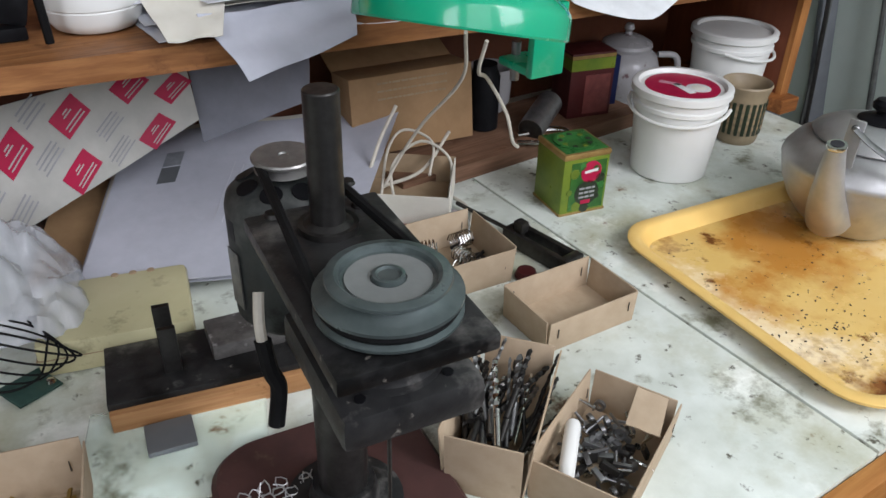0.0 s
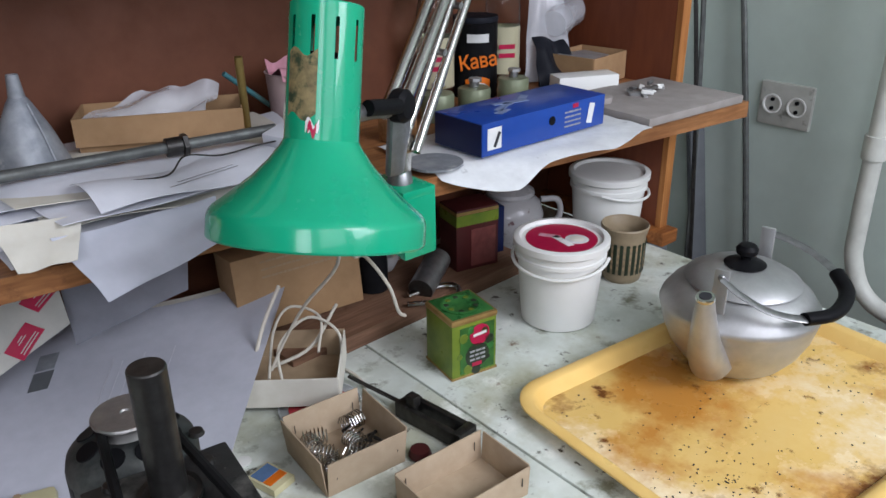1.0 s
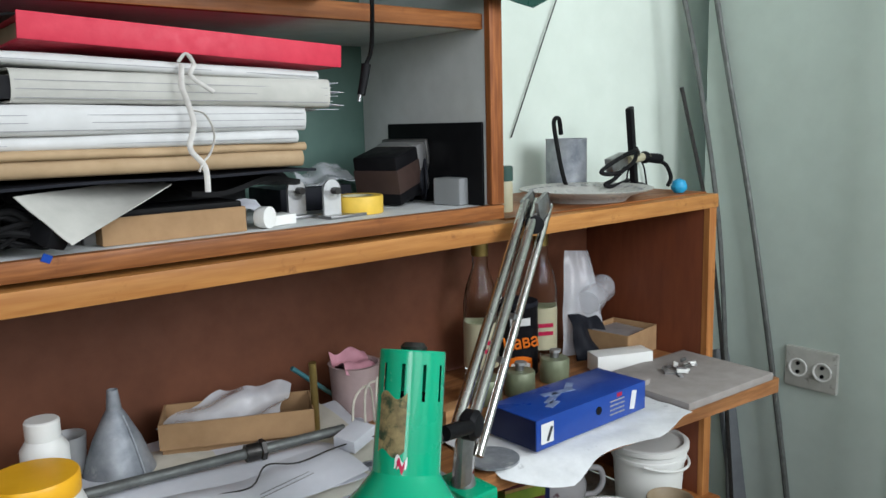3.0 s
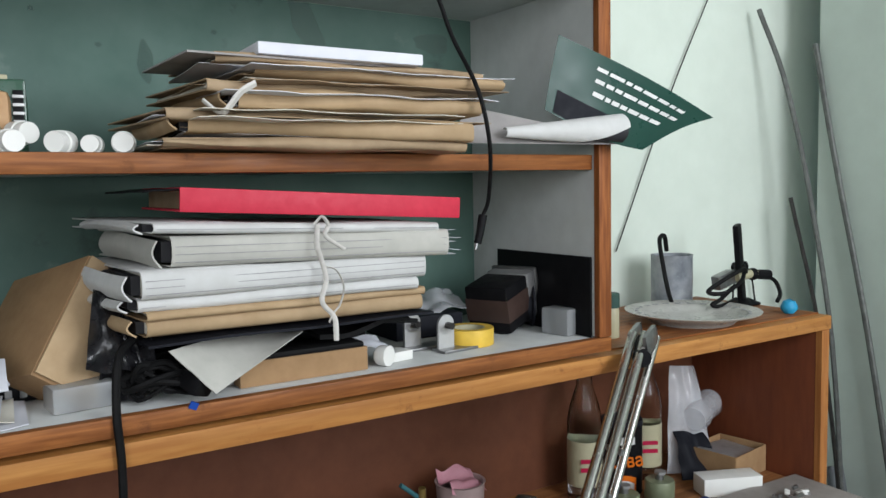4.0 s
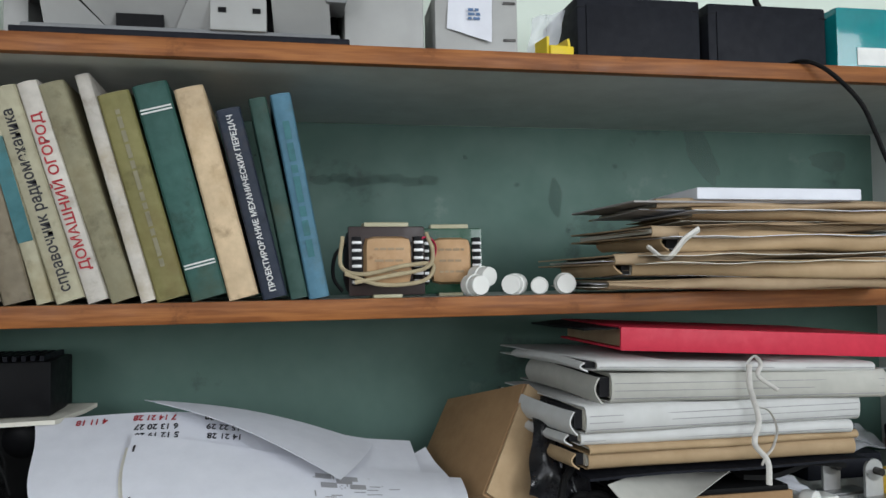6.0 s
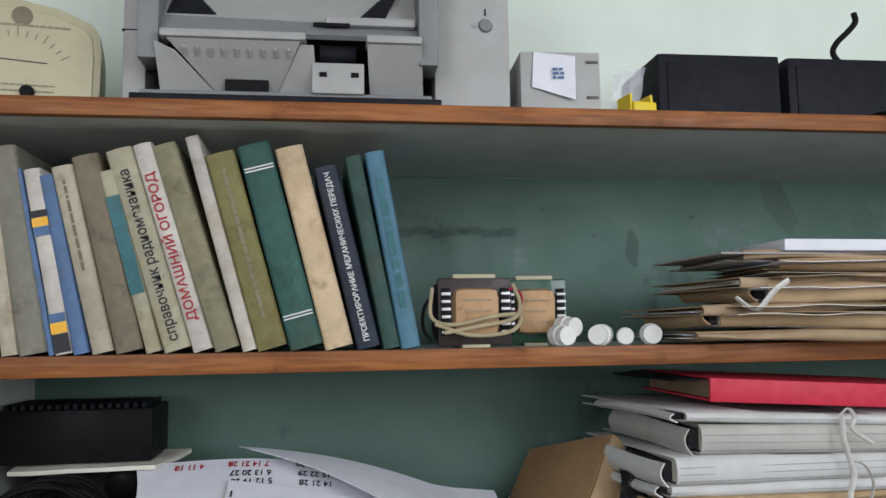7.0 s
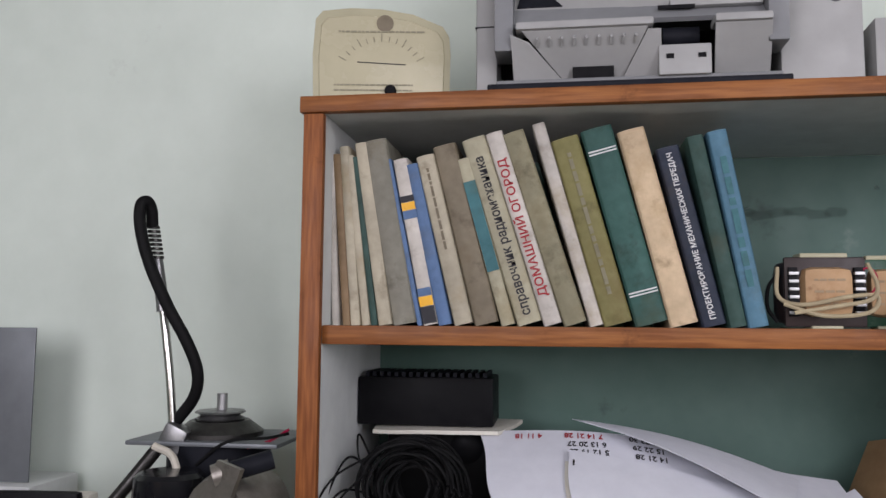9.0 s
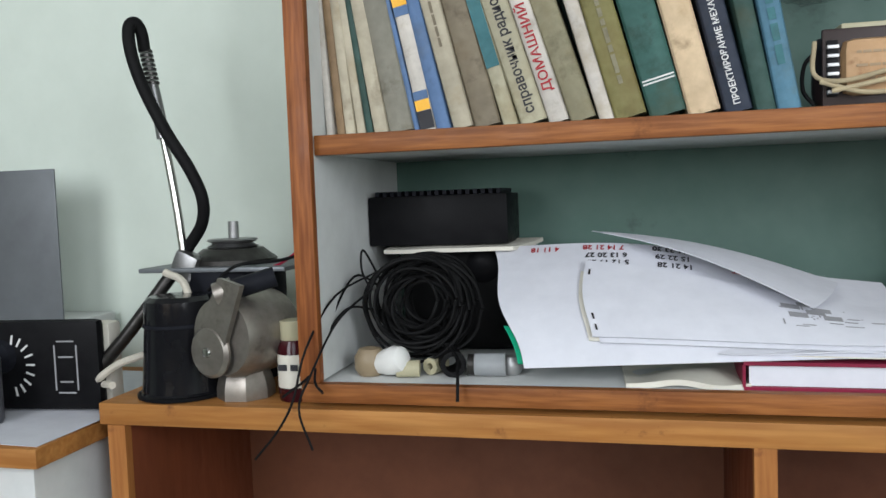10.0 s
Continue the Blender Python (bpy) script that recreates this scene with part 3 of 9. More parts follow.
part("top_board", box(nb(), W1 - W0 + 0.008, 0.312, 0.0165), M_WHITE, unit, m=pose((W0 + W1) / 2, 0.148, 0.5385))
part("top_edge", box(nb(), W1 - W0 + 0.012, 0.014, 0.0195, bevel=0.002), M_EDGE, unit, m=pose((W0 + W1) / 2, -0.0165, 0.5365))
part("middle_shelf", box(nb(), 1.4165, 0.292, 0.018), M_WHITE, unit, m=pose(0.71175, 0.157, 0.2715))
part("middle_edge", box(nb(), 1.4175, 0.013, 0.022, bevel=0.002), M_EDGE, unit, m=pose(0.71175, 0.0025, 0.2685))
part("back_board", box(nb(), W1 - W0, 0.008, 0.535), M_GREEN, unit, "dark green painted board with scrapes", m=pose((W0 + W1) / 2, 0.3085, 0.003))

M_SCRAPE = surf("scraped_green", (0.165, 0.235, 0.205), (0.125, 0.195, 0.168), 40, 0.6, big=0.3, bump=0.05, alpha=0.32)
M_SMUDGE = surf("smudged_green", (0.050, 0.088, 0.075), (0.062, 0.105, 0.088), 60, 0.6, big=0.3, bump=0.05, alpha=0.26)


def stain(name, x, z, w, h, material, seed, lean=0.0):
    """A thin irregular mark on the green back board."""
    bm, n = nb(), 36
    ring = []
    for k in range(n):
        a = 2 * math.pi * k / n
        r = 1.0 + 0.45 * noise.noise(Vector((1.6 * math.cos(a) + seed, 1.6 * math.sin(a), seed)))
        dz = h / 2 * r * math.sin(a)
        ring.append(bm.verts.new((x + w / 2 * r * math.cos(a) + lean * dz, 0.3038, z - 1.3945 + dz)))
    bm.faces.new(ring[::-1])
    part(name, bm, material, unit)


stain("scrape", 1.108, 1.903, 0.044, 0.105, M_SCRAPE, 1.0, -0.35)
stain("scrape", 1.342, 1.888, 0.080, 0.030, M_SCRAPE, 4.0)
for k in range(7):
    stain("smudge", 0.589 + 0.026 * (k - 3), 1.850 + 0.003 * math.sin(k * 2.1), 0.036, 0.014, M_SMUDGE, 7.0 + k)
stain("smudge", 0.863, 1.825, 0.022, 0.050, M_SMUDGE, 20.0)
for k, (dx, dz) in enumerate(((0.10, 0.05), (-0.06, 0.02), (0.02, -0.05), (-0.14, 0.06))):
    stain("chip_mark", 0.863 + dx, 1.825 + dz, 0.008, 0.007, M_SMUDGE, 30.0 + k)

# ---- neighbouring cabinet ----
cab = thing("side_cabinet", pose(-0.60, 0.10, 0), "white cabinet with varnished wooden top edge", "cabinet")
part("body", box(nb(), 0.56, 0.40, 1.330, bevel=0.003), M_WHITE, cab, "white painted body", m=pose(0.0, 0.02, 0))
part("top_board", box(nb(), 0.60, 0.415, 0.023, bevel=0.003), M_PINE, cab, m=pose(0.0, 0.01, 1.3305))
part("front_post", box(nb(), 0.03, 0.02, 1.329, bevel=0.003), M_PINE_Z, cab, m=pose(0.205, -0.19, 0))
solo("paper_sheet", quad_sheet(nb(), (-0.9, -0.08, 1.355), (-0.305, -0.09, 1.355), (-0.29, 0.26, 1.359), (-0.9, 0.27, 1.356), 0.004, 4.0), M_PAPER, Matrix(), "white paper sheet covering a cabinet top", "paper")


# ---- books on the middle shelf ----
SHELF = 1.684
BOOK_TALL = 0.93


def cover_mat(name, a, **kw):
    return surf(name, a, tuple(c * 0.82 for c in a), 90, kw.get("rough", 0.6), big=0.22, bump=0.12, spots=(((a[0] * 0.45, a[1] * 0.42, a[2] * 0.38), 30, 0.56, 0.76), ((a[0] * 0.55 + 0.03, a[1] * 0.5 + 0.02, a[2] * 0.4 + 0.01), 9, 0.54, 0.72)))


C_CREAM, C_GREY = cover_mat("cream_cover", (0.48, 0.43, 0.32)), cover_mat("grey_cloth_cover", (0.23, 0.22, 0.175))
C_BROWN, C_DKGREEN = cover_mat("brown_paper_cover", (0.27, 0.18, 0.10)), cover_mat("dark_green_cover", (0.035, 0.08, 0.066))
C_BLUE, C_WHITE = cover_mat("blue_cover", (0.105, 0.185, 0.34)), cover_mat("white_cover", (0.60, 0.56, 0.50))
C_TAUPE, C_TEAL = cover_mat("taupe_cover", (0.21, 0.175, 0.12)), cover_mat("teal_cover", (0.05, 0.17, 0.19))
C_BEIGE, C_OLIVEGREY = cover_mat("beige_cover", (0.43, 0.40, 0.28)), cover_mat("olive_grey_cover", (0.25, 0.23, 0.145))
C_OLIVE, C_GREEN = cover_mat("olive_cover", (0.22, 0.20, 0.075)), cover_mat("green_cloth_cover", (0.035, 0.105, 0.088))
C_PEACH, C_NAVY = cover_mat("peach_cover", (0.62, 0.47, 0.30)), cover_mat("navy_cover", (0.022, 0.03, 0.05))
C_SKY = cover_mat("faded_blue_cover", (0.085, 0.20, 0.28))


def book(x, w, h, lean, cover, label, y=0.032, depth=0.165):
    h *= BOOK_TALL
    m = Matrix.Translation((x, y, SHELF + 0.0005)) @ Matrix.Rotation(-radians(lean), 4, "Y")
    b = thing("book", m, label, "book", "books on the shelf")
    bm = nb()
    n = 6
    prof = [(-w * 0.5 * math.cos(math.pi * k / n), -math.sin(math.pi * k / n) * min(0.005, w * 0.25)) for k in range(n + 1)]
    outline = [(-w / 2, depth), *prof, (w / 2, depth)]
    t = 0.0018
    inner = [(w / 2 - t, depth), (w / 2 - t, 0.003), (-w / 2 + t, 0.003), (-w / 2 + t, depth)]
    ring = outline + inner
    a = [bm.verts.new((w / 2 + px, py, 0)) for px, py in ring]
    c = [bm.verts.new((w / 2 + px, py, h)) for px, py in ring]
    for i in range(len(ring)):
        j = (i + 1) % len(ring)
        bm.faces.new((a[i], a[j], c[j], c[i]))
    bm.faces.new(a[::-1]), bm.faces.new(c)
    bmesh.ops.recalc_face_normals(bm, faces=bm.faces)
    part("cover", bm, cover, b, smooth=30)
    part("page_block", box(nb(), w - 2 * t, depth - 0.008, h - 0.007), M_PAPER2, b, m=pose(w / 2, depth / 2, 0.0035))
    return b


def spine_text(b, text, size, w, h, material, at=0.5, wide=1.0):
    words(text, size, material, b, pose(w / 2, -min(0.005, w * 0.25) - 0.0004, h * BOOK_TALL * at) @ pose(0, 0, 0, 90, 0, 0) @ pose(0, 0, 0, 0, 0, 90), wide=wide)


def spine_band(b, w, z0, z1, material, name="band"):
    part(name, box(nb(), w * 0.90, 0.0008, z1 - z0), material, b, m=pose(w / 2, -min(0.005, w * 0.25) - 0.0001, z0))


book(0.005, 0.008, 0.215, 2.5, C_WHITE, "thin white brochure leaning on the shelf side")
book(0.018, 0.010, 0.224, 4.5, C_BROWN, "thin brown paper brochure with worn edges")
book(0.028, 0.012, 0.234, 4.8, C_CREAM, "thin cream paperback with a creased spine")
book(0.042, 0.010, 0.222, 6.7, C_CREAM, "thin cream paperback with frayed spine")
book(0.053, 0.008, 0.221, 7.7, C_DKGREEN, "thin dark green paper booklet")
book(0.062, 0.017, 0.239, 8.5, C_CREAM, "tattered cream paperback with loose pages")
book(0.080, 0.028, 0.242, 10.2, C_GREY, "thick grey cloth hardback book")
book(0.109, 0.006, 0.219, 11.5, C_BLUE, "thin blue paper booklet")
bw = book(0.116, 0.018, 0.217, 11.2, C_WHITE, "white paperback with blue and yellow blocks")
spine_band(bw, 0.018, 0.002, 0.022, M_INK)
spine_band(bw, 0.018, 0.0225, 0.034, M_YELLOW)
spine_band(bw, 0.018, 0.0345, 0.044, C_BLUE)
spine_band(bw, 0.018, 0.128, 0.138, C_BLUE)
spine_band(bw, 0.018, 0.1385, 0.148, M_YELLOW)
spine_band(bw, 0.018, 0.1485, 0.156, M_INK)
book(0.134, 0.016, 0.211, 12.5, C_BLUE, "worn blue paperback book")
bt = book(0.153, 0.022, 0.222, 13.4, C_CREAM, "cream hardback with small print on the spine")
part("print", bars(nb(), 1, 0.10, 0.01, 0.003, 5), C_TAUPE, bt, m=pose(0.011, -0.0056, 0.14) @ UPRIGHT @ pose(0, 0, 0, 0, 0, 90))
book(0.177, 0.028, 0.235, 13.7, C_TAUPE, "worn taupe cloth hardback book")
btl = book(0.208, 0.016, 0.219, 15.3, C_BEIGE, "thin beige booklet with a teal block")
spine_band(btl, 0.016, 0.065, 0.175, C_TEAL)
b = book(0.227, 0.028, 0.246, 16.9, C_BEIGE, "beige hardback lettered in dark blue")
spine_text(b, "справочник радиомеханика", 0.0155, 0.028, 0.246, M_INK, 0.47, 0.92)
b = book(0.257, 0.021, 0.254, 16.9, C_WHITE, "white hardback lettered in red")
spine_text(b, "ДОМАШНИЙ ОГОРОД", 0.0135, 0.021, 0.254, M_REDINK, 0.5, 1.15)
book(0.280, 0.026, 0.254, 17.6, C_OLIVEGREY, "olive-thick grey cloth hardback book")
book(0.309, 0.015, 0.264, 15.4, C_WHITE, "tall thin white book")
bo = book(0.325, 0.032, 0.241, 15.3, C_OLIVE, "olive hardback with faded gilt print")
part("print", bars(nb(), 1, 0.17, 0.01, 0.0045, 8), C_OLIVEGREY, bo, m=pose(0.016, -0.0056, 0.12) @ UPRIGHT @ pose(0, 0, 0, 0, 0, 90))
bg = book(0.360, 0.036, 0.252, 14.8, C_GREEN, "green cloth hardback with white stripes")
for z in (0.034, 0.0375, 0.203, 0.2065):
    spine_band(bg, 0.036, z, z + 0.0016, M_WHITEINK, "stripe")
book(0.398, 0.031, 0.249, 14.0, C_PEACH, "plain peach-coloured cloth hardback")
b = book(0.433, 0.026, 0.225, 13.3, C_NAVY, "navy hardback lettered in white")
spine_text(b, "ПРОЕКТИРОВАНИЕ МЕХАНИЧЕСКИХ ПЕРЕДАЧ", 0.0085, 0.026, 0.225, M_WHITEINK, 0.5, 0.98)
book(0.462, 0.019, 0.238, 11.2, C_DKGREEN, "narrow dark green cloth hardback")
bs = book(0.482, 0.022, 0.243, 10.2, C_SKY, "faded blue hardback with rubbed print")
part("print", bars(nb(), 1, 0.15, 0.01, 0.007, 9), C_TEAL, bs, m=pose(0.011, -0.0056, 0.12) @ UPRIGHT @ pose(0, 0, 0, 0, 0, 90))

# ---- transformers and caps ----
M_OLDCORD = surf("aged_cream_cord", (0.46, 0.38, 0.24), None, 80, 0.7)


def transformer(m, label, frame_mat, coil_mat, w, h, cord):
    t = thing("transformer", m, label, "transformer", "transformers on the shelf")
    part("core", box(nb(), w, 0.046, h * 0.90, bevel=0.017), frame_mat, t, m=pose(0, 0.012, h * 0.05))
    part("flange", box(nb(), w * 0.96, 0.006, h * 0.94, bevel=0.0025), frame_mat, t, m=pose(0, -0.016, h * 0.03))
    part("coil", box(nb(), w * 0.60, 0.050, h * 0.66, bevel=0.012), coil_mat, t, "paper-wrapped winding", m=pose(0, -0.008, h * 0.17))
    part("top_strip", box(nb(), w * 0.56, 0.026, 0.006, bevel=0.0015), M_IVORY, t, m=pose(0, -0.004, h * 0.955))
    part("bottom_strip", box(nb(), w * 0.36, 0.026, 0.004, bevel=0.001), M_IVORY, t, m=pose(0, -0.010, 0.0))
    for sx in (-1, 1):
        part("terminal_board", box(nb(), 0.010, 0.004, h * 0.66, bevel=0.001), M_BLACK, t, m=pose(sx * w * 0.385, -0.0205, h * 0.17))
        for k in range(6):
            part("terminal", box(nb(), 0.011, 0.005, 0.0036, bevel=0.0008), M_ALU, t, m=pose(sx * w * 0.385, -0.0235, h * (0.20 + 0.105 * k)))
    part("label_print", bars(nb(), 3, w * 0.36, 0.013, 0.0026, int(w * 900)), M_KRAFT2, t, m=pose(0, -0.0334, h * 0.5) @ UPRIGHT)
    if cord:
        part("cord", tube(nb(), ((-0.050, -0.014, 0.070), (-0.053, -0.026, 0.036), (-0.030, -0.041, 0.027), (0.016, -0.042, 0.036), (0.050, -0.032, 0.037), (0.038, -0.040, 0.019), (-0.01, -0.042, 0.015), (-0.050, -0.034, 0.028)), 0.0024), M_OLDCORD, t)
        part("cord", tube(nb(), ((0.046, -0.018, 0.074), (0.051, -0.030, 0.050), (0.040, -0.040, 0.033), (0.0, -0.043, 0.025), (-0.04, -0.038, 0.018)), 0.0024), M_OLDCORD, t)
        part("black_wire", tube(nb(), ((-0.046, 0.0, 0.062), (-0.058, -0.006, 0.048), (-0.060, -0.008, 0.024), (-0.050, -0.010, 0.008)), 0.0022), M_RUBBER, t)
    return t


transformer(pose(0.570, 0.072, SHELF, 0, 0, 2), "brown transformer wound round with a cream cord", surf("dark_brown_lacquer", (0.026, 0.014, 0.012), None, 40, 0.4), M_COIL, 0.092, 0.084, True)
transformer(pose(0.653, 0.108, SHELF, 0, 0, -4), "green transformer with a paper-wrapped coil", surf("green_lacquer", (0.012, 0.07, 0.035), None, 50, 0.3, coat=0.3), M_COIL, 0.082, 0.084, False)
solo("red_wire", tube(nb(), ((0.606, 0.055, 1.742), (0.612, 0.052, 1.752), (0.622, 0.056, 1.751), (0.629, 0.062, 1.742), (0.627, 0.066, 1.729), (0.618, 0.07, 1.722)), 0.0012, 6), M_CRIMSON, Matrix(), "thin red wire loop hanging from a transformer", "wire")


def cap(x, y, z, a, label="small white plastic bottle cap lying down", r=0.0112):
    c = thing("bottle_cap", pose(x, y, z, 0, 0, a), label, "cap", "white caps")
    part("shell", lathe(nb(), ((0.0, 0.0), (r * 0.96, 0.0), (r, 0.0015), (r, 0.012), (r * 1.12, 0.013), (r * 1.12, 0.026), (r * 0.9, 0.026), (r * 0.9, 0.006), (0.0, 0.006)), 24), M_PLASTIC, c, m=pose(0, -0.013, 0, -90, 0, 0))


cap(0.668, 0.030, SHELF + 0.0128, 14), cap(0.682, 0.052, SHELF + 0.0225, 25), cap(0.715, 0.036, SHELF + 0.0128, -34)
cap(0.745, 0.034, SHELF + 0.0108, -20, r=0.0092), cap(0.776, 0.032, SHELF + 0.0128, -14)


# ---- folders, envelopes ----
def folder(m, w, d, h, material, leaves, label, tail=0.05, name="document_folder", group="stacked folders", seed=0, flap=True, wob=0.0016):
    """A cardboard folder lying flat: a cover folded round papers, its spine to the front, a flap curling at one end."""
    f = thing(name, m, label, "folder", group)
    bm = nb()
    rnd = random.Random(seed)
    n = 5
    prof = [(d, h)] + [(0.004, h)] + [(0.004 - 0.006 * math.sin(math.pi * k / n), h * (0.5 + 0.5 * math.cos(math.pi * k / n))) for k in range(n + 1)] + [(d, 0.0)]
    t = 0.0016

    def place(u, v):
        s = v * (len(prof) - 1)
        i = min(int(s), len(prof) - 2)
        k = s - i
        yy = prof[i][0] * (1 - k) + prof[i + 1][0] * k
        zz = prof[i][1] * (1 - k) + prof[i + 1][1] * k
        return (-w / 2 - tail * (yy / d) * 0.4 + (w + tail * (yy / d) * 0.5) * u, yy + noise.noise(Vector((u * 4 - seed, 0.3, seed))) * wob * 1.6, zz + noise.noise(Vector((u * 3 + seed, v * 2, seed))) * wob)
    sheet(bm, place, 22, (len(prof) - 1) * 2, t)
    part("cover", bm, material, f, smooth=50)
    if leaves:
        part("page_block", box(nb(), w - 0.008, d - 0.012, h - 0.005), M_PAPER2, f, m=pose(rnd.uniform(-0.003, 0.003), d / 2 + 0.003, 0.0022))
    if flap and h > 0.009:
        part("side_flap", sheet(nb(), lambda u, v: (-w / 2 - 0.011 - 0.028 * u - 0.007 * math.sin(math.pi * v) - 0.004 * (1 - u) * v, -0.004 + (d * 0.8) * u, h * (0.04 + 0.92 * v) + 0.002 * math.sin(4 * u + seed)), 8, 6, 0.0018), material, f)
        # Black block painted in for the shade inside the folded end.
        part("end_page_block", box(nb(), 0.012, d * 0.7, h * 0.72), M_INK, f, "black block standing for shade in the folded end", m=pose(-w / 2 - 0.001, d * 0.42, h * 0.12))
    sl = nb()
    for k in range(max(1, int(h / 0.008))):
        box(sl, w * 0.98, 0.0008, 0.0007, 0, -0.0026, 0.004 + k * (h - 0.006) / max(1, int(h / 0.008)))
    if material is M_FOLDER or material is M_CARDWHITE:
        part("crease", sl, M_GREYINK, f)
    else:
        sl.free()
    return f


Z0 = 1.490
folder(pose(0.950, -0.010, Z0, 0, 0.6, 1), 0.340, 0.235, 0.018, M_KRAFT, True, "thick brown kraft folder with creased spine", seed=1)
folder(pose(0.952, -0.014, Z0 + 0.0185, 0, 0.4, 2), 0.345, 0.235, 0.008, M_KRAFT, True, "thin brown kraft folder", seed=2)
folder(pose(0.940, -0.016, Z0 + 0.0280, 0, 0.4, -1), 0.335, 0.235, 0.013, M_CARDWHITE, True, "white cardboard folder tied with tape", seed=3)
folder(pose(0.948, -0.020, Z0 + 0.0420, 0, 0.3, 1), 0.345, 0.235, 0.028, M_CARDWHITE, True, "thick white cardboard folder full of papers", seed=4)
folder(pose(0.978, -0.022, Z0 + 0.0710, 0, 1.2, -2), 0.340, 0.235, 0.031, M_FOLDER, True, "thick grey-white folder with papers sticking out", tail=0.10, seed=5)
folder(pose(0.962, -0.024, Z0 + 0.1040, 0, 2.2, -1), 0.345, 0.23, 0.010, M_CARDWHITE, True, "flat white cardboard folder", tail=0.12, seed=6)
rb = thing("red_binder", pose(0.990, -0.028, Z0 + 0.1225, 0, 3.2, -1), "red ring binder lying flat on folders", "binder")
part("spine", box(nb(), 0.348, 0.004, 0.026, bevel=0.0012), M_RED, rb, m=pose(0, 0, 0))
part("cover", box(nb(), 0.341, 0.205, 0.0025), M_RED, rb, m=pose(0.0, 0.105, 0.0235))
part("cover", box(nb(), 0.341, 0.205, 0.0025), M_RED, rb, m=pose(0.0, 0.105, 0.0))
part("page_block", box(nb(), 0.33, 0.195, 0.0195), M_KRAFT2, rb, m=pose(0.002, 0.105, 0.003))
part("binder_lip", quad_sheet(nb(), (-0.172, 0.01, 0.024), (-0.172, 0.2, 0.024), (-0.215, 0.2, 0.019), (-0.205, 0.03, 0.020), 0.002, 3.0, 6, 6, 0.002), M_BLACK, rb, "black lining flap")
loose = thing("loose_papers", pose(1.125, 0.02, Z0 + 0.072), "fanned white papers sticking out of a folder", "papers")
for k in range(7):
    part("page", quad_sheet(nb(), (-0.05, 0, k * 0.0042), (0.052 + 0.010 * math.sin(k * 2.1), -0.022, k * 0.0042 - 0.008 + k * 0.0012), (0.056 + 0.010 * math.cos(k * 1.7), 0.10, k * 0.0042 - 0.006), (-0.05, 0.12, k * 0.0042), 0.003, k, 4, 4), M_PAPER, loose)
tie = thing("tape_tie", pose(0.972, -0.033, Z0 - 0.010), "white cotton tape tied round a folder stack", "tie")
part("ribbon", tube(nb(), ((-0.004, 0.0, 0.122), (-0.008, -0.006, 0.10), (-0.003, -0.004, 0.085), (0.002, -0.006, 0.06), (-0.004, -0.006, 0.035), (0.01, -0.008, 0.015), (0.012, -0.007, -0.012)), 0.0032, 6, flat=0.3), M_LINEN, tie)
part("bow", tube(nb(), ((-0.008, -0.002, 0.124), (-0.002, -0.008, 0.132), (0.006, -0.007, 0.122), (0.002, -0.007, 0.11), (0.018, -0.008, 0.098), (0.026, -0.007, 0.093)), 0.0026, 6, flat=0.35), M_LINEN, tie)
part("loop", tube(nb(), ((0.0, -0.004, 0.075), (0.014, -0.008, 0.07), (0.023, -0.008, 0.05), (0.018, -0.007, 0.03), (0.009, -0.007, 0.02), (0.004, -0.006, 0.01)), 0.0022, 6, flat=0.4), M_LINEN, tie)

rnd = random.Random(31)
for k, (x, w, z, h, mt, a, y, tip) in enumerate(((0.972, 0.345, 0.000, 0.011, M_KRAFT2, -8, -0.058, 0.4), (0.985, 0.325, 0.0125, 0.019, M_KRAFT, -9, -0.066, 1.0), (0.975, 0.350, 0.0335, 0.007, M_KRAFT2, 3, -0.045, -0.6),
                                                  (1.018, 0.290, 0.0425, 0.018, M_KRAFT, -7, -0.070, 0.6), (1.005, 0.330, 0.0625, 0.010, M_KRAFT2, 2, -0.050, -0.4), (1.045, 0.300, 0.0745, 0.013, M_KRAFT, -9, -0.066, 1.2), (1.020, 0.330, 0.0895, 0.008, M_KRAFT2, -3, -0.050, 0.5))):
    folder(pose(x, y, SHELF + 0.003 + z, 0, tip * 1.5, a), w, 0.20, h, mt, True, ("thick brown kraft envelope stuffed with papers", "flat worn brown kraft envelope")[k % 2], name="kraft_envelope", group="stacked envelopes", seed=20 + k, tail=0.02, flap=k in (1, 3), wob=0.0055)
    for j in range(3):
        zz = SHELF + 0.002 + z + h * (0.25 + 0.3 * j)
        x0, x1 = x - w / 2 - rnd.uniform(-0.004, 0.012), x + w / 2 + rnd.uniform(-0.012, 0.012)
        yl, yr = y + 0.010 + math.sin(radians(-a)) * w / 2, y + 0.006 - math.sin(radians(-a)) * w / 2
        solo("loose_sheet", quad_sheet(nb(), (x0, yl + rnd.uniform(0, 0.01), zz), (x1, yr + rnd.uniform(-0.004, 0.008), zz - tip * 0.004), (x1 + 0.02, yr + 0.17, zz), (x0 + 0.01, yl + 0.17, zz), 0.0035, 3.7 * k + j, 20, 6, 0.0007), (M_PAPER2, M_KRAFT2, M_KRAFT, M_PAPER)[rnd.randrange(4)], Matrix(), "ragged paper sheet between kraft envelopes", "paper", "sheets between the envelopes")
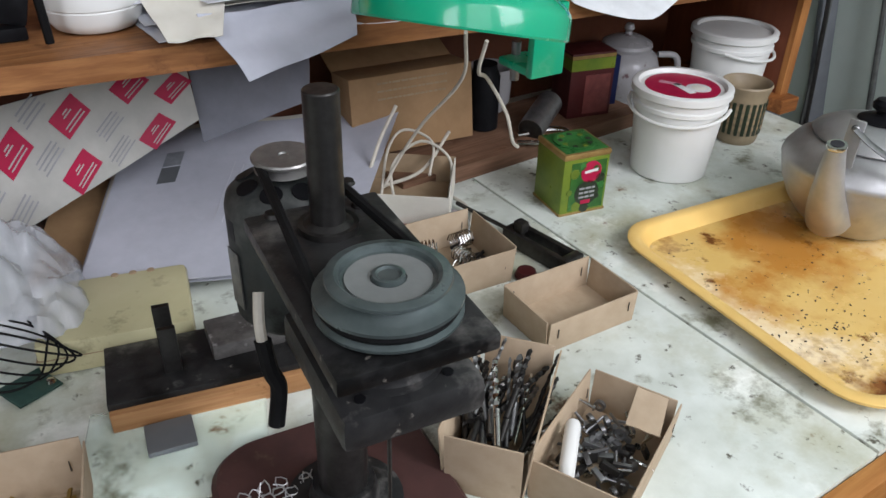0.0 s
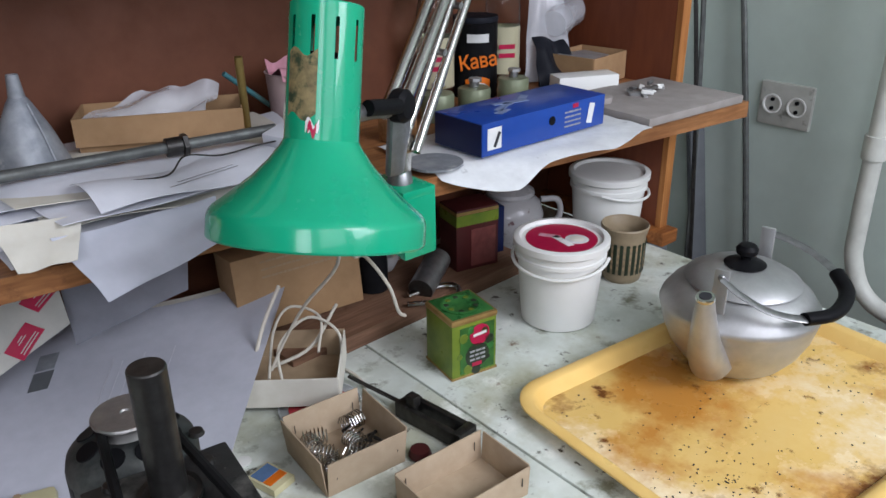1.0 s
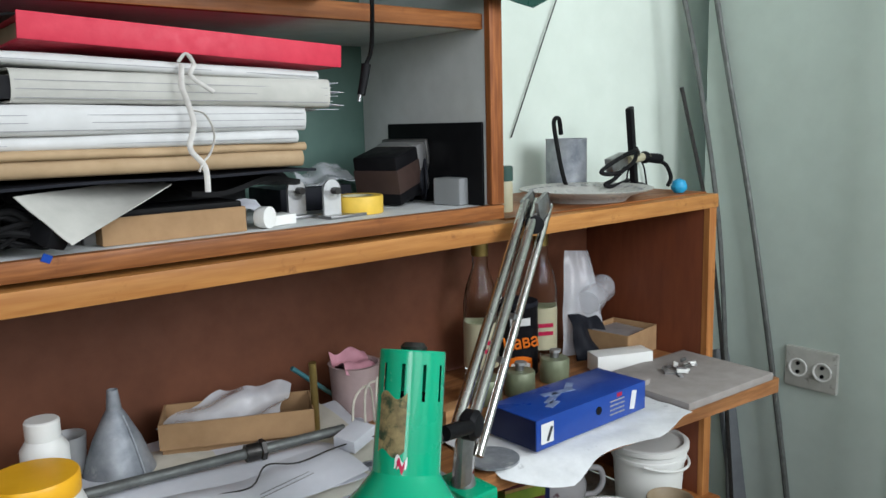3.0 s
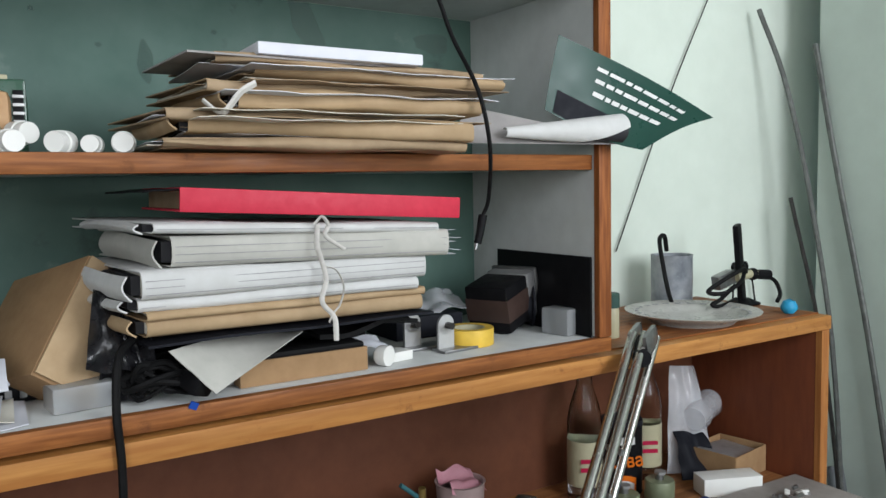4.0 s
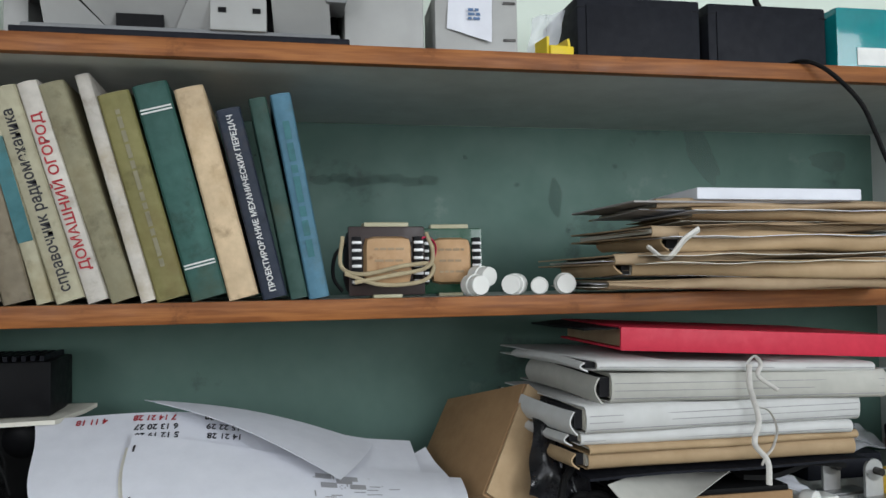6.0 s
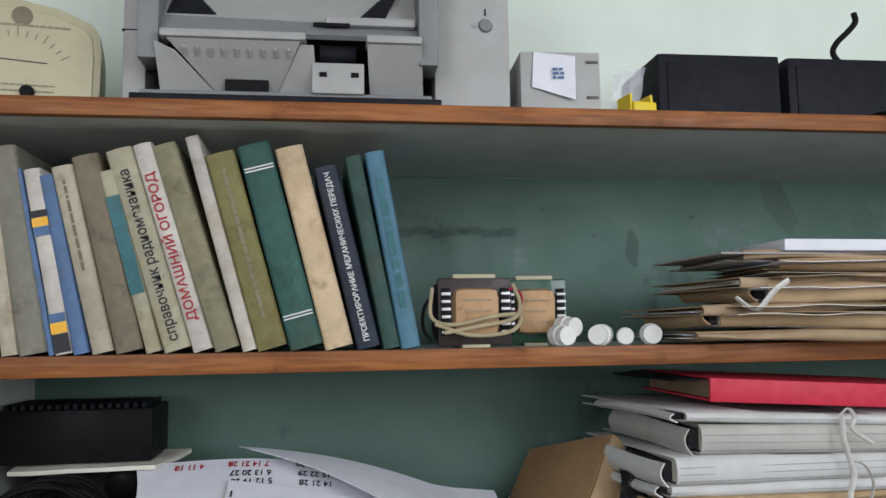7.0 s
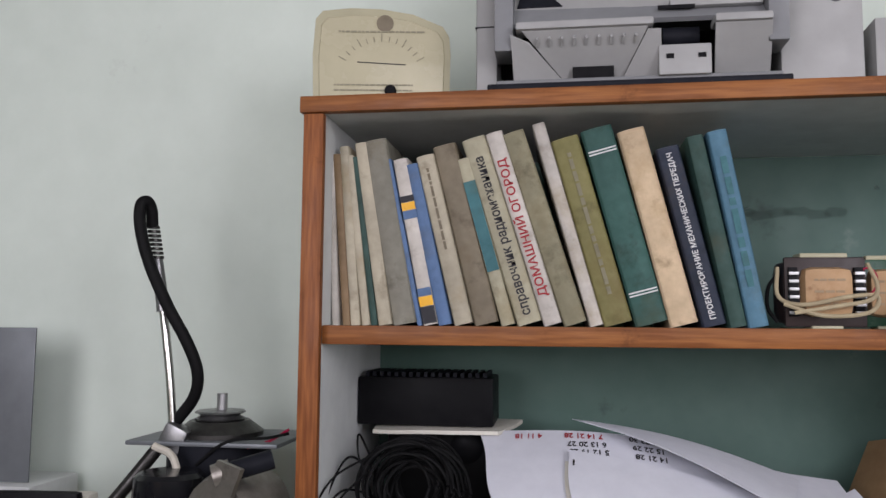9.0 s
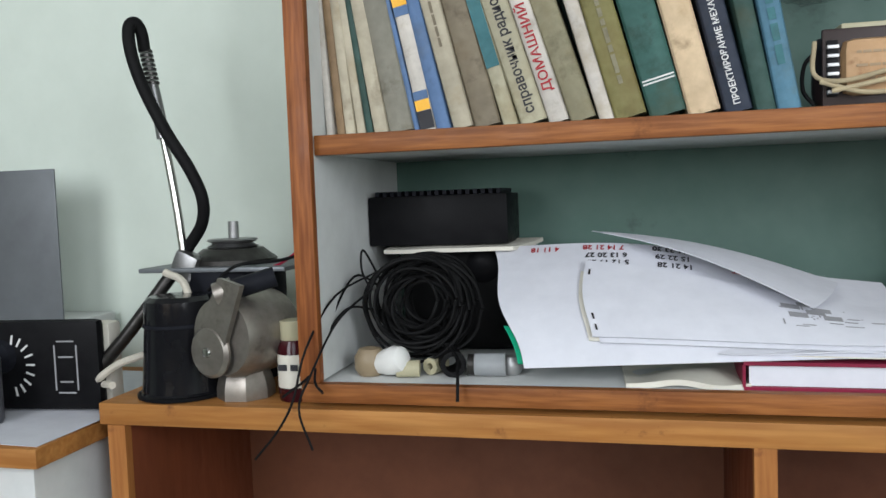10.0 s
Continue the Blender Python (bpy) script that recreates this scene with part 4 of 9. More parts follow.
for k, (z, y) in enumerate(((0.0325, -0.082), (0.0345, -0.078), (0.0410, -0.083), (0.0610, -0.080), (0.0735, -0.078), (0.0885, -0.080))):
    x2, w2 = 1.0 + rnd.uniform(-0.03, 0.05), rnd.uniform(0.13, 0.17)
    solo("loose_sheet", sheet(nb(), lambda u, v: (x2 - w2 + 2 * w2 * u, y + 0.16 * v - 0.010 * u * (1 - v) + 0.005 * noise.noise(Vector((u * 22, k * 3.1, v))) * (1 - v), SHELF + z + 0.0025 * noise.noise(Vector((u * 5, v * 2, k * 1.9)))), 40, 4, 0.0007), (M_PAPER2, M_KRAFT, M_PAPER2, M_PAPER, M_KRAFT2, M_PAPER)[k], Matrix(), "ragged paper sheet between kraft envelopes", "paper", "sheets between the envelopes")
wb = thing("white_notebook", pose(0.995, -0.062, SHELF + 0.1015, 0, 0.6, -3), "white notebook lying on kraft envelopes", "notebook")
part("cover", box(nb(), 0.197, 0.14, 0.013, bevel=0.002), M_PAPER, wb, m=pose(0, 0.07, 0))
solo("grey_card", box(nb(), 0.31, 0.17, 0.002), M_GREYBACK, pose(0.975, 0.035, SHELF + 0.0990, 0, 0, 2), "thin grey card under a notebook", "card")
solo("envelope_tie", tube(nb(), ((0.838, -0.055, 1.735), (0.852, -0.07, 1.722), (0.868, -0.08, 1.742), (0.884, -0.08, 1.752)), 0.005, 6, flat=0.5), M_LINEN, Matrix(), "knotted white tape end on an envelope", "tie")

# green poster, curled at one end
PA, PB, PC, PD = Vector((1.333, -0.032, 1.846)), Vector((1.632, -0.050, 1.741)), Vector((1.473, -0.052, 1.690)), Vector((1.313, -0.024, 1.745))


def poster_place(u, v):
    p = (PD * (1 - u) + PC * u) * (1 - v) + (PA * (1 - u) + PB * u) * v
    return p + Vector((0, -0.012 * math.sin(3.14 * u), -0.012 * math.sin(3.14 * u) * (1 - v) + 0.006 * math.sin(3.14 * v)))


poster = thing("rolled_poster", Matrix(), "dark green printed poster with curling edges", "poster")
part("sheet", sheet(nb(), poster_place, 20, 16, 0.0009), M_POSTER, poster)


def tongue(u, v):
    a = 0.6 + v * (4.4 - 3.4 * max(0.0, u - 0.42))
    r = 0.006 + 0.017 * u
    return (1.235 + 0.195 * u, -0.036 - 0.012 * u + r * math.cos(a), 1.712 + 0.006 * u + r * math.sin(a))


part("curl", sheet(nb(), tongue, 16, 24, 0.0009), M_CARDWHITE, poster, "white rolled edge")
part("curl_inside", sheet(nb(), lambda u, v: (1.32 + 0.1085 * u, -0.040 - 0.010 * u + (0.006 + 0.0135 * u) * math.cos(0.9 + 4.6 * v), 1.714 + 0.005 * u + (0.006 + 0.0135 * u) * math.sin(0.9 + 4.6 * v)), 10, 12, 0.0006), M_INK, poster, "dark printed inside")
part("grey_side", sheet(nb(), lambda u, v: (1.178 + 0.255 * u + 0.01 * v, -0.028 + 0.03 * v - 0.022 * u, SHELF + 0.011 + (0.052 - 0.04 * u) * v - 0.012 * math.sin(3.14 * v) * (1 - u) + 0.003), 14, 10, 0.0009), M_GREYBACK, poster, "grey reverse side")
pm = nb()
for row in range(3):
    rnd = random.Random(40 + row)
    u = 0.24 + 0.02 * row
    while u < (0.86, 0.90, 0.80)[row]:
        du = rnd.uniform(0.035, 0.10)
        v0 = 0.80 - row * 0.17
        pts_ = [Vector(poster_place(uu, vv)) + Vector((0, -0.0014, 0.0004)) for uu, vv in ((u, v0), (u + du, v0), (u + du, v0 - 0.055), (u, v0 - 0.055))]
        pm.faces.new([pm.verts.new(q) for q in pts_])
        u += du + 0.014
part("print", pm, M_WHITEINK, poster, "white printed lines")
part("picture", sheet(nb(), lambda u, v: Vector(poster_place(0.06 + 0.56 * u, 0.02 + 0.26 * v)) + Vector((0, -0.0012, 0.0)), 8, 4, 0.0004), M_CHARCOAL, poster, "dark printed picture")

# ---- things on the base board of the book shelf unit ----
FLOORB = 1.413
carton = thing("flat_carton", pose(0.972, 0.055, FLOORB, 0, 0, -1), "shallow brown carton with a black pad inside", "carton")
part("tray", box(nb(), 0.165, 0.07, 0.030, bevel=0.001), M_CARTON, carton)
part("pad", box(nb(), 0.158, 0.066, 0.008, bevel=0.003), M_RUBBER, carton, m=pose(0, 0, 0.029))
for bx, by in ((0.865, 0.075), (0.889, 0.058)):
    bolt = thing("steel_bolt", pose(bx, by, FLOORB), "steel hex bolt standing on its head", "bolt", "bolts on the shelf")
    part("head", cyl(nb(), 0.0125, 0.013, seg=6), M_STEEL, bolt)
    part("shank", cyl(nb(), 0.0068, 0.034, seg=16), M_DKSTEEL, bolt, m=pose(0, 0, 0.013))
solo("black_sheet", quad_sheet(nb(), (0.78, -0.02, 1.482), (1.13, -0.02, 1.484), (1.12, 0.24, 1.484), (0.77, 0.24, 1.480), 0.004, 2.0, thick=0.003), M_CHARCOAL, Matrix(), "black plastic sheet under a folder stack", "sheet")
solo("grey_sheet", quad_sheet(nb(), (0.80, -0.02, 1.476), (0.845, -0.03, 1.425), (0.96, 0.0, 1.476), (0.98, 0.10, 1.478), 0.003, 3.0, thick=0.001), M_FOLDER, Matrix(), "grey paper corner hanging under black sheets", "paper")
solo("dark_case", box(nb(), 0.30, 0.14, 0.066, bevel=0.006), M_BLACK, pose(0.96, 0.20, FLOORB), "flat black plastic case under folders", "case")
solo("black_pouch", quad_sheet(nb(), (0.99, 0.02, 1.462), (1.13, 0.02, 1.470), (1.14, 0.14, 1.478), (0.98, 0.15, 1.474), 0.012, 7.0, thick=0.006), M_RUBBER, Matrix(), "crumpled black plastic bag under folders", "bag")
wp = thing("white_fitting", pose(1.085, 0.045, FLOORB, 0, 0, 8), "white plastic fitting with a round end", "fitting")
part("knob", lathe(nb(), ((0.0, 0.0), (0.012, 0.0), (0.0135, 0.004), (0.0135, 0.016), (0.0, 0.018)), 16), M_PLASTIC, wp, m=pose(-0.01, -0.012, 0.0135, 90, 0, 20))
part("block", box(nb(), 0.045, 0.03, 0.013, bevel=0.002), M_PLASTIC, wp, m=pose(0.022, 0.0, 0))
part("flap", quad_sheet(nb(), (-0.03, 0.0, 0.024), (0.02, 0.0, 0.016), (0.015, 0.03, 0.03), (-0.035, 0.03, 0.034), 0.006, 2, 6, 6), M_PAPER, wp)


def bracket(x, y, a):
    g = thing("steel_bracket", pose(x, y, FLOORB, 0, 0, a), "small grey steel angle bracket with bolt", "bracket", "brackets on the shelf")
    part("base", box(nb(), 0.062, 0.03, 0.004, bevel=0.001), M_STEEL, g, m=pose(0.014, 0, 0))
    bm = nb()
    box(bm, 0.028, 0.004, 0.034)
    cyl(bm, 0.014, 0.004, 0, 0.002, 0.034, turn=pose(0, 0, 0, 90, 0, 0))
    part("plate", bm, M_ALU, g, m=pose(0, 0.005, 0.003))
    part("bolt", cyl(nb(), 0.005, 0.012, seg=8), M_DKSTEEL, g, m=pose(0.002, 0.004, 0.036, 90, 0, 0))


bracket(1.196, 0.05, 6), bracket(1.165, 0.09, 6)
tape = thing("tape_roll", pose(1.249, 0.075, FLOORB), "roll of yellow adhesive tape lying flat", "tape")
part("roll", lathe(nb(), ((0.024, 0.0), (0.036, 0.0), (0.0365, 0.001), (0.0365, 0.0235), (0.036, 0.0245), (0.024, 0.0245)), 36), M_TAPE, tape)
part("core", lathe(nb(), ((0.0215, 0.0), (0.0238, 0.0), (0.0238, 0.0242), (0.0215, 0.0242), (0.0215, 0.0)), 36), M_IVORY, tape)

step = thing("stepper_motor", pose(1.352, 0.135, FLOORB + 0.006, 0, -12, 24), "square stepper motor with brown laminated middle", "motor")
part("front_cap", box(nb(), 0.026, 0.078, 0.078, bevel=0.008), M_ALU, step, m=pose(0.048, 0, 0))
part("flange", box(nb(), 0.006, 0.082, 0.082, bevel=0.004), M_STEEL, step, m=pose(0.064, 0, -0.002))
part("stator", box(nb(), 0.07, 0.074, 0.074, bevel=0.004), M_BLACK, step, m=pose(0.0, 0, 0.002))
part("band", box(nb(), 0.0705, 0.0755, 0.036, bevel=0.001), surf("brown_lacquer", (0.055, 0.034, 0.028), None, 40, 0.4), step, "brown middle band", m=pose(-0.0003, 0, 0.02))
part("shaft", cyl(nb(), 0.006, 0.02, seg=16), M_CHROME, step, m=pose(0.066, 0, 0.038, 0, 90, 0))
reel = thing("black_reel", pose(1.402, 0.135, FLOORB + 0.036, 90, 0, 60), "small black reel with a yellow core", "reel")
part("flange", lathe(nb(), ((0.012, -0.012), (0.036, -0.012), (0.036, -0.009), (0.028, -0.007), (0.028, 0.007), (0.036, 0.009), (0.036, 0.012), (0.012, 0.012), (0.012, -0.012)), 32), M_CHARCOAL, reel)
part("core", lathe(nb(), ((0.008, -0.013), (0.0118, -0.013), (0.0118, 0.013), (0.008, 0.013), (0.008, -0.013)), 20), M_BRASS, reel)
solo("clear_box", box(nb(), 0.05, 0.05, 0.04, bevel=0.003), M_FROST, pose(1.415, 0.055, FLOORB, 0, 0, 12), "small clear plastic box of fittings", "box")
solo("black_board", box(nb(), 0.004, 0.23, 0.121, bevel=0.001), M_BLACK, pose(1.4175, 0.112, FLOORB, 0, 0, 0), "glossy black board leaning on the shelf side", "board")
solo("polythene_scrap", quad_sheet(nb(), (1.22, 0.17, 1.445), (1.30, 0.15, 1.452), (1.31, 0.22, 1.475), (1.23, 0.23, 1.47), 0.02, 9.0), M_POLY, Matrix(), "crumpled clear polythene scrap", "polythene")
solo("flat_black_case", box(nb(), 0.12, 0.10, 0.034, bevel=0.003), M_CHARCOAL, pose(1.23, 0.2, FLOORB), "flat black plastic case on the shelf", "case")

kb = thing("tilted_carton", pose(0.708, 0.05, FLOORB + 0.022, -16, 36, 14), "brown carton leaning at an angle on cables", "carton")
part("body", box(nb(), 0.078, 0.17, 0.15, bevel=0.0015), M_CARTON, kb, m=pose(0, 0.09, 0.0))
part("flap", box(nb(), 0.076, 0.003, 0.146, bevel=0.001), M_KRAFT, kb, m=pose(0, 0.001, 0.003))

cabl = thing("cable_tangle", pose(0.805, 0.030, FLOORB), "tangle of black cables with plugs", "cables")
rnd = random.Random(5)
for k in range(14):
    pts_ = []
    for j in range(7):
        a = 1.1 * j + 0.8 * k
        pts_.append((0.034 * math.cos(a) + rnd.uniform(-0.012, 0.012), 0.026 * math.sin(a) + rnd.uniform(-0.006, 0.006), 0.006 + 0.038 * rnd.random() + 0.006 * (j % 2)))
    part("cable", tube(nb(), pts_, 0.0038 if k < 8 else 0.0024, 7), M_RUBBER, cabl)
part("cable", tube(nb(), ((-0.03, -0.01, 0.075), (-0.052, -0.036, 0.060), (-0.060, -0.053, 0.010), (-0.058, -0.056, -0.05), (-0.060, -0.056, -0.14), (-0.063, -0.046, -0.26), (-0.059, -0.036, -0.347)), 0.0045, 8), M_RUBBER, cabl)
part("plug", box(nb(), 0.026, 0.03, 0.022, bevel=0.005), M_BLACK, cabl, m=pose(0.022, -0.034, 0.012, 20, 15, 30))
part("tag", box(nb(), 0.009, 0.002, 0.008), M_BLUE, cabl, m=pose(0.016, -0.052, -0.002, 10, 25, 0))
bag = thing("black_bag", pose(0.765, 0.03, FLOORB), "crumpled black plastic bag hanging beside folders", "bag")
for k, (x0, x1, zt, zb) in enumerate(((-0.035, 0.030, 0.150, 0.045), (-0.022, 0.020, 0.125, 0.010), (-0.010, 0.050, 0.085, 0.030))):
    part("fold", quad_sheet(nb(), (x0 - 0.004, 0.012 * k, zb), (x1, -0.012 + 0.01 * k, zb - 0.01), (x1 - 0.012, 0.03, zt), (x0 + 0.018, 0.05, zt - 0.012), 0.050, 3.0 + 2.3 * k, 22, 22, 0.002), M_BAG, bag)
solo("clear_plastic_block", box(nb(), 0.064, 0.045, 0.028, bevel=0.004), M_FROST, pose(0.722, 0.055, FLOORB, 0, 0, 6), "small clear plastic case lying on the shelf", "case")
jk = thing("black_connector", pose(0.655, 0.13, FLOORB, 0, 0, 8), "black slotted connector block", "connector")
part("body", box(nb(), 0.09, 0.04, 0.024, bevel=0.004), M_BLACK, jk)
for k in range(5):
    part("slot", box(nb(), 0.007, 0.002, 0.010), M_STEEL, jk, m=pose(-0.03 + 0.015 * k, -0.021, 0.006))

# calendar, drawing sheets, notebook
nbk = thing("maroon_notebook", pose(0.517, 0.075, FLOORB, 0, 0, -1), "maroon hardback notebook with white pages", "notebook")
M_WINE = surf("wine_red_cover", (0.24, 0.012, 0.045), (0.19, 0.01, 0.036), 60, 0.45)
part("cover", box(nb(), 0.146, 0.158, 0.0035), M_WINE, nbk, m=pose(0, 0, 0.0))
part("cover", box(nb(), 0.146, 0.158, 0.0035), M_WINE, nbk, m=pose(0, 0, 0.0245))
part("spine", box(nb(), 0.003, 0.158, 0.0215), M_WINE, nbk, m=pose(-0.0725, 0, 0.0033))
part("page_block", box(nb(), 0.137, 0.146, 0.0205), M_PAPER, nbk, m=pose(0.001, -0.002, 0.0038))
for k in range(3):
    solo("loose_sheet", quad_sheet(nb(), (0.592 + 0.01 * k, 0.0 + 0.006 * k, FLOORB + 0.0015 + 0.003 * k), (0.668 - 0.012 * k, 0.006 + 0.01 * k, FLOORB + 0.002 + 0.003 * k), (0.672 - 0.01 * k, 0.10, FLOORB + 0.006 + 0.004 * k), (0.600, 0.11, FLOORB + 0.005 + 0.004 * k), 0.004, 6.0 + k, 8, 8, 0.0008), (M_PAPER, M_PAPER2, M_PAPER)[k], Matrix(), "white paper sheet lying on the shelf board", "paper", "sheets on the shelf board")
solo("folded_rag", quad_sheet(nb(), (0.33, 0.0, 1.412), (0.45, -0.002, 1.414), (0.45, 0.15, 1.42), (0.32, 0.15, 1.418), 0.012, 1.5, thick=0.006), M_PAPER2, Matrix(), "crumpled aged paper under drawings", "paper")


def calend(u, v):
    u, v = max(0.0, u), max(0.0, v)
    x = 0.226 + 0.386 * u - 0.060 * v * (1 - u) + 0.004 * math.sin(9 * v) * (1 - u)
    hump = max(0.0, math.sin(min(1.0, u * 1.15) * math.pi)) ** 1.2
    z = 1.4185 + 0.012 + v * (0.117 + 0.020 * hump) - 0.05 * u * v + 0.018 * u * (1 - v)
    y = 0.0 + 0.17 * v ** 1.15 - 0.018 * math.sin(v * 3.1) * (1 - u)
    return (x, y, z)


cal = thing("wall_calendar", Matrix(), "curled white wall calendar sheet, printed side up", "calendar")
part("sheet", sheet(nb(), calend, 24, 20, 0.0009), M_PAPER, cal)


def fold(u, v):
    a, c, d = Vector((0.29, 0.17, 1.565)), Vector((0.562, 0.15, 1.500)), Vector((0.513, 0.08, 1.489))
    p = (a * (1 - u) + c * u) * (1 - v) + (a * (1 - u) + d * u) * v
    return p + Vector((0, -0.05 * v * u - 0.012 * math.sin(3.14 * v) * u, 0.012 * math.sin(3.14 * u)))


part("folded_corner", sheet(nb(), fold, 16, 8, 0.0009), M_PAPER, cal)
part("picture_edge", sheet(nb(), lambda u, v: Vector(calend(0.015 + 0.02 * u, 0.05 + 0.3 * v)) + Vector((-0.012, 0.004, -0.003)), 2, 6, 0.0008), M_LAMP, cal, "green printed picture edge")
drw = thing("drawing_sheets", Matrix(), "stapled white drawing sheets laid over a calendar", "papers")


def draw_place(u, v, lift=0.007):
    cu = 0.20 + 0.86 * u + 0.04 * v * (1 - u)
    cv = 0.20 * (1 - u) + 0.03 * u + (0.60 - 0.16 * u) * v
    p = Vector(calend(cu, cv))
    du, dv = Vector(calend(cu + 0.01, cv)) - p, Vector(calend(cu, cv + 0.01)) - p
    return p + du.cross(dv).normalized() * (lift + 0.004 * math.sin(3.1 * v) * u)


part("sheet", sheet(nb(), draw_place, 18, 12, 0.0012), M_PAPER, drw)


part("under_sheet", sheet(nb(), lambda u, v: draw_place(u * 1.03 + 0.02, v * 0.98 - 0.05, 0.004), 18, 12, 0.0012), M_PAPER, drw)
part("under_sheet", sheet(nb(), lambda u, v: draw_place(u * 0.9 - 0.012, v * 0.9 - 0.02, 0.0025), 18, 12, 0.0012), M_PAPER2, drw)
part("wide_sheet", quad_sheet(nb(), (0.42, 0.0, 1.448), (0.588, 0.002, 1.450), (0.656, 0.045, 1.450), (0.632, 0.17, 1.487), 0.006, 4.0, 12, 12, 0.0012), M_PAPER, drw)
part("wide_sheet", quad_sheet(nb(), (0.40, 0.01, 1.445), (0.575, -0.004, 1.446), (0.640, 0.055, 1.444), (0.615, 0.16, 1.472), 0.005, 8.0, 12, 12, 0.0012), M_PAPER2, drw)
for v in (0.08, 0.22, 0.80):
    part("staple", sheet(nb(), lambda a, b_, v=v: draw_place(0.014 + 0.006 * a, v + 0.07 * b_, 0.0082), 1, 2, 0.0006), M_DKSTEEL, drw)
for u0, v0, ink, tx in ((0.30, 0.955, M_REDINK, "7 14 21 28"), (0.30, 0.885, M_INK, "6 13 20 27"), (0.30, 0.82, M_INK, "5 12 19 26"), (0.475, 0.96, M_INK, "16 23 30"), (0.475, 0.885, M_INK, "15 22 29"), (0.475, 0.81, M_INK, "14 21 28"), (0.14, 0.95, M_REDINK, "4 11 18"), (0.63, 0.90, M_INK, "21 28"), (0.63, 0.97, M_INK, "22 29"), (0.66, 0.82, M_REDINK, "Август")):
    p0 = Vector(calend(u0, v0))
    du = (Vector(calend(u0 + 0.02, v0)) - p0).normalized()
    dv = (Vector(calend(u0, v0 - 0.02)) - p0).normalized()
    nrm = dv.cross(du).normalized() * -1
    mm = Matrix.Identity(4)
    xx, yy = -du, (dv - du * dv.dot(du)).normalized()
    zz = xx.cross(yy)
    for r_ in range(3):
        mm[r_][0], mm[r_][1], mm[r_][2], mm[r_][3] = xx[r_], yy[r_], zz[r_], (p0 + zz * 0.0012)[r_]
    words(tx, 0.0145, ink, cal, mm, "numerals", wide=0.78)
rnd = random.Random(12)
for k in range(26):
    a0, b0, w0, h0 = rnd.uniform(0.55, 0.80), rnd.uniform(0.30, 0.72), rnd.choice((0.05, 0.035, 0.004)), rnd.choice((0.012, 0.01, 0.09))
    part("sketch_line", sheet(nb(), lambda a, b_: draw_place(a0 + w0 * a, b0 + h0 * b_, 0.0082), 2, 2, 0.0004), M_GREYINK, drw)

# amplifier, wire coil, shells
amp = thing("black_amplifier", pose(0.0955, 0.215, FLOORB + 0.139), "black box amplifier with ribbed top", "amplifier")
part("case", box(nb(), 0.183, 0.10, 0.064, bevel=0.003), M_BLACK, amp)
for k in range(17):
    part("rib", box(nb(), 0.005, 0.09, 0.006), M_CHARCOAL, amp, m=pose(-0.08 + 0.01 * k, 0, 0.0642))
solo("folded_paper", quad_sheet(nb(), (0.03, 0.145, FLOORB + 0.133), (0.195, 0.15, FLOORB + 0.134), (0.222, 0.24, FLOORB + 0.139), (0.02, 0.27, FLOORB + 0.136), 0.003, 5, thick=0.005), M_PAPER2, Matrix(), "folded paper under a black amplifier", "paper")
ins = thing("black_instrument", pose(0.115, 0.235, FLOORB), "black boxed instrument under folded paper", "instrument")
part("case", box(nb(), 0.15, 0.10, 0.129, bevel=0.01), M_RUBBER, ins)
part("socket", lathe(nb(), ((0.0, 0.004), (0.016, 0.004), (0.022, 0.0)), 20), M_BLACK, ins, m=pose(0.035, -0.051, 0.11, 90, 0, 0))
coil = thing("wire_coil", pose(0.10, 0.088, FLOORB + 0.076, 78, 0, 0), "loose coil of thin black cable standing upright", "wire coil")
rnd = random.Random(9)
for k in range(30):
    r = rnd.uniform(0.030, 0.067)
    ox, oy = rnd.uniform(-0.012, 0.012), rnd.uniform(-0.012, 0.010)
    zz = rnd.uniform(-0.024, 0.03)
    part("turn", tube(nb(), [(ox + r * math.cos(a * 0.52), oy + r * math.sin(a * 0.52) * 0.97, zz + 0.011 * math.sin(a * (0.9 + 0.05 * (k % 7)) + k)) for a in range(13)], 0.0019, 6, 4), M_RUBBER, coil)
part("loose_end", tube(nb(), ((-0.06, 0.02, 0.0), (-0.085, 0.03, 0.02), (-0.10, -0.02, 0.05), (-0.105, -0.08, 0.085), (-0.13, -0.11, 0.11)), 0.0015, 6), M_RUBBER, coil)
part("loose_end", tube(nb(), ((-0.06, -0.01, 0.0), (-0.085, -0.01, 0.04), (-0.102, -0.05, 0.07), (-0.098, -0.09, 0.10), (-0.085, -0.105, 0.107)), 0.0015, 6), M_RUBBER, coil)
part("loose_end", tube(nb(), ((0.03, -0.05, 0.03), (0.05, -0.065, 0.06), (0.06, -0.085, 0.098), (0.062, -0.11, 0.106)), 0.002, 6), M_RUBBER, coil)
out_ = coil.matrix_basis.inverted()
for ends in (((0.050, 0.06, 1.530), (0.010, 0.020, 1.505), (-0.004, -0.035, 1.455), (-0.012, -0.055, 1.405), (-0.030, -0.058, 1.372), (-0.058, -0.058, 1.340)), ((0.045, 0.05, 1.510), (0.020, 0.0, 1.480), (0.004, -0.042, 1.430), (-0.006, -0.055, 1.395), (0.008, -0.056, 1.352)), ((0.048, 0.07, 1.52), (0.036, 0.05, 1.555), (0.040, 0.03, 1.535), (0.052, 0.02, 1.515))):
    part("loose_end", tube(nb(), ends, 0.0013, 6), M_RUBBER, coil, m=out_)
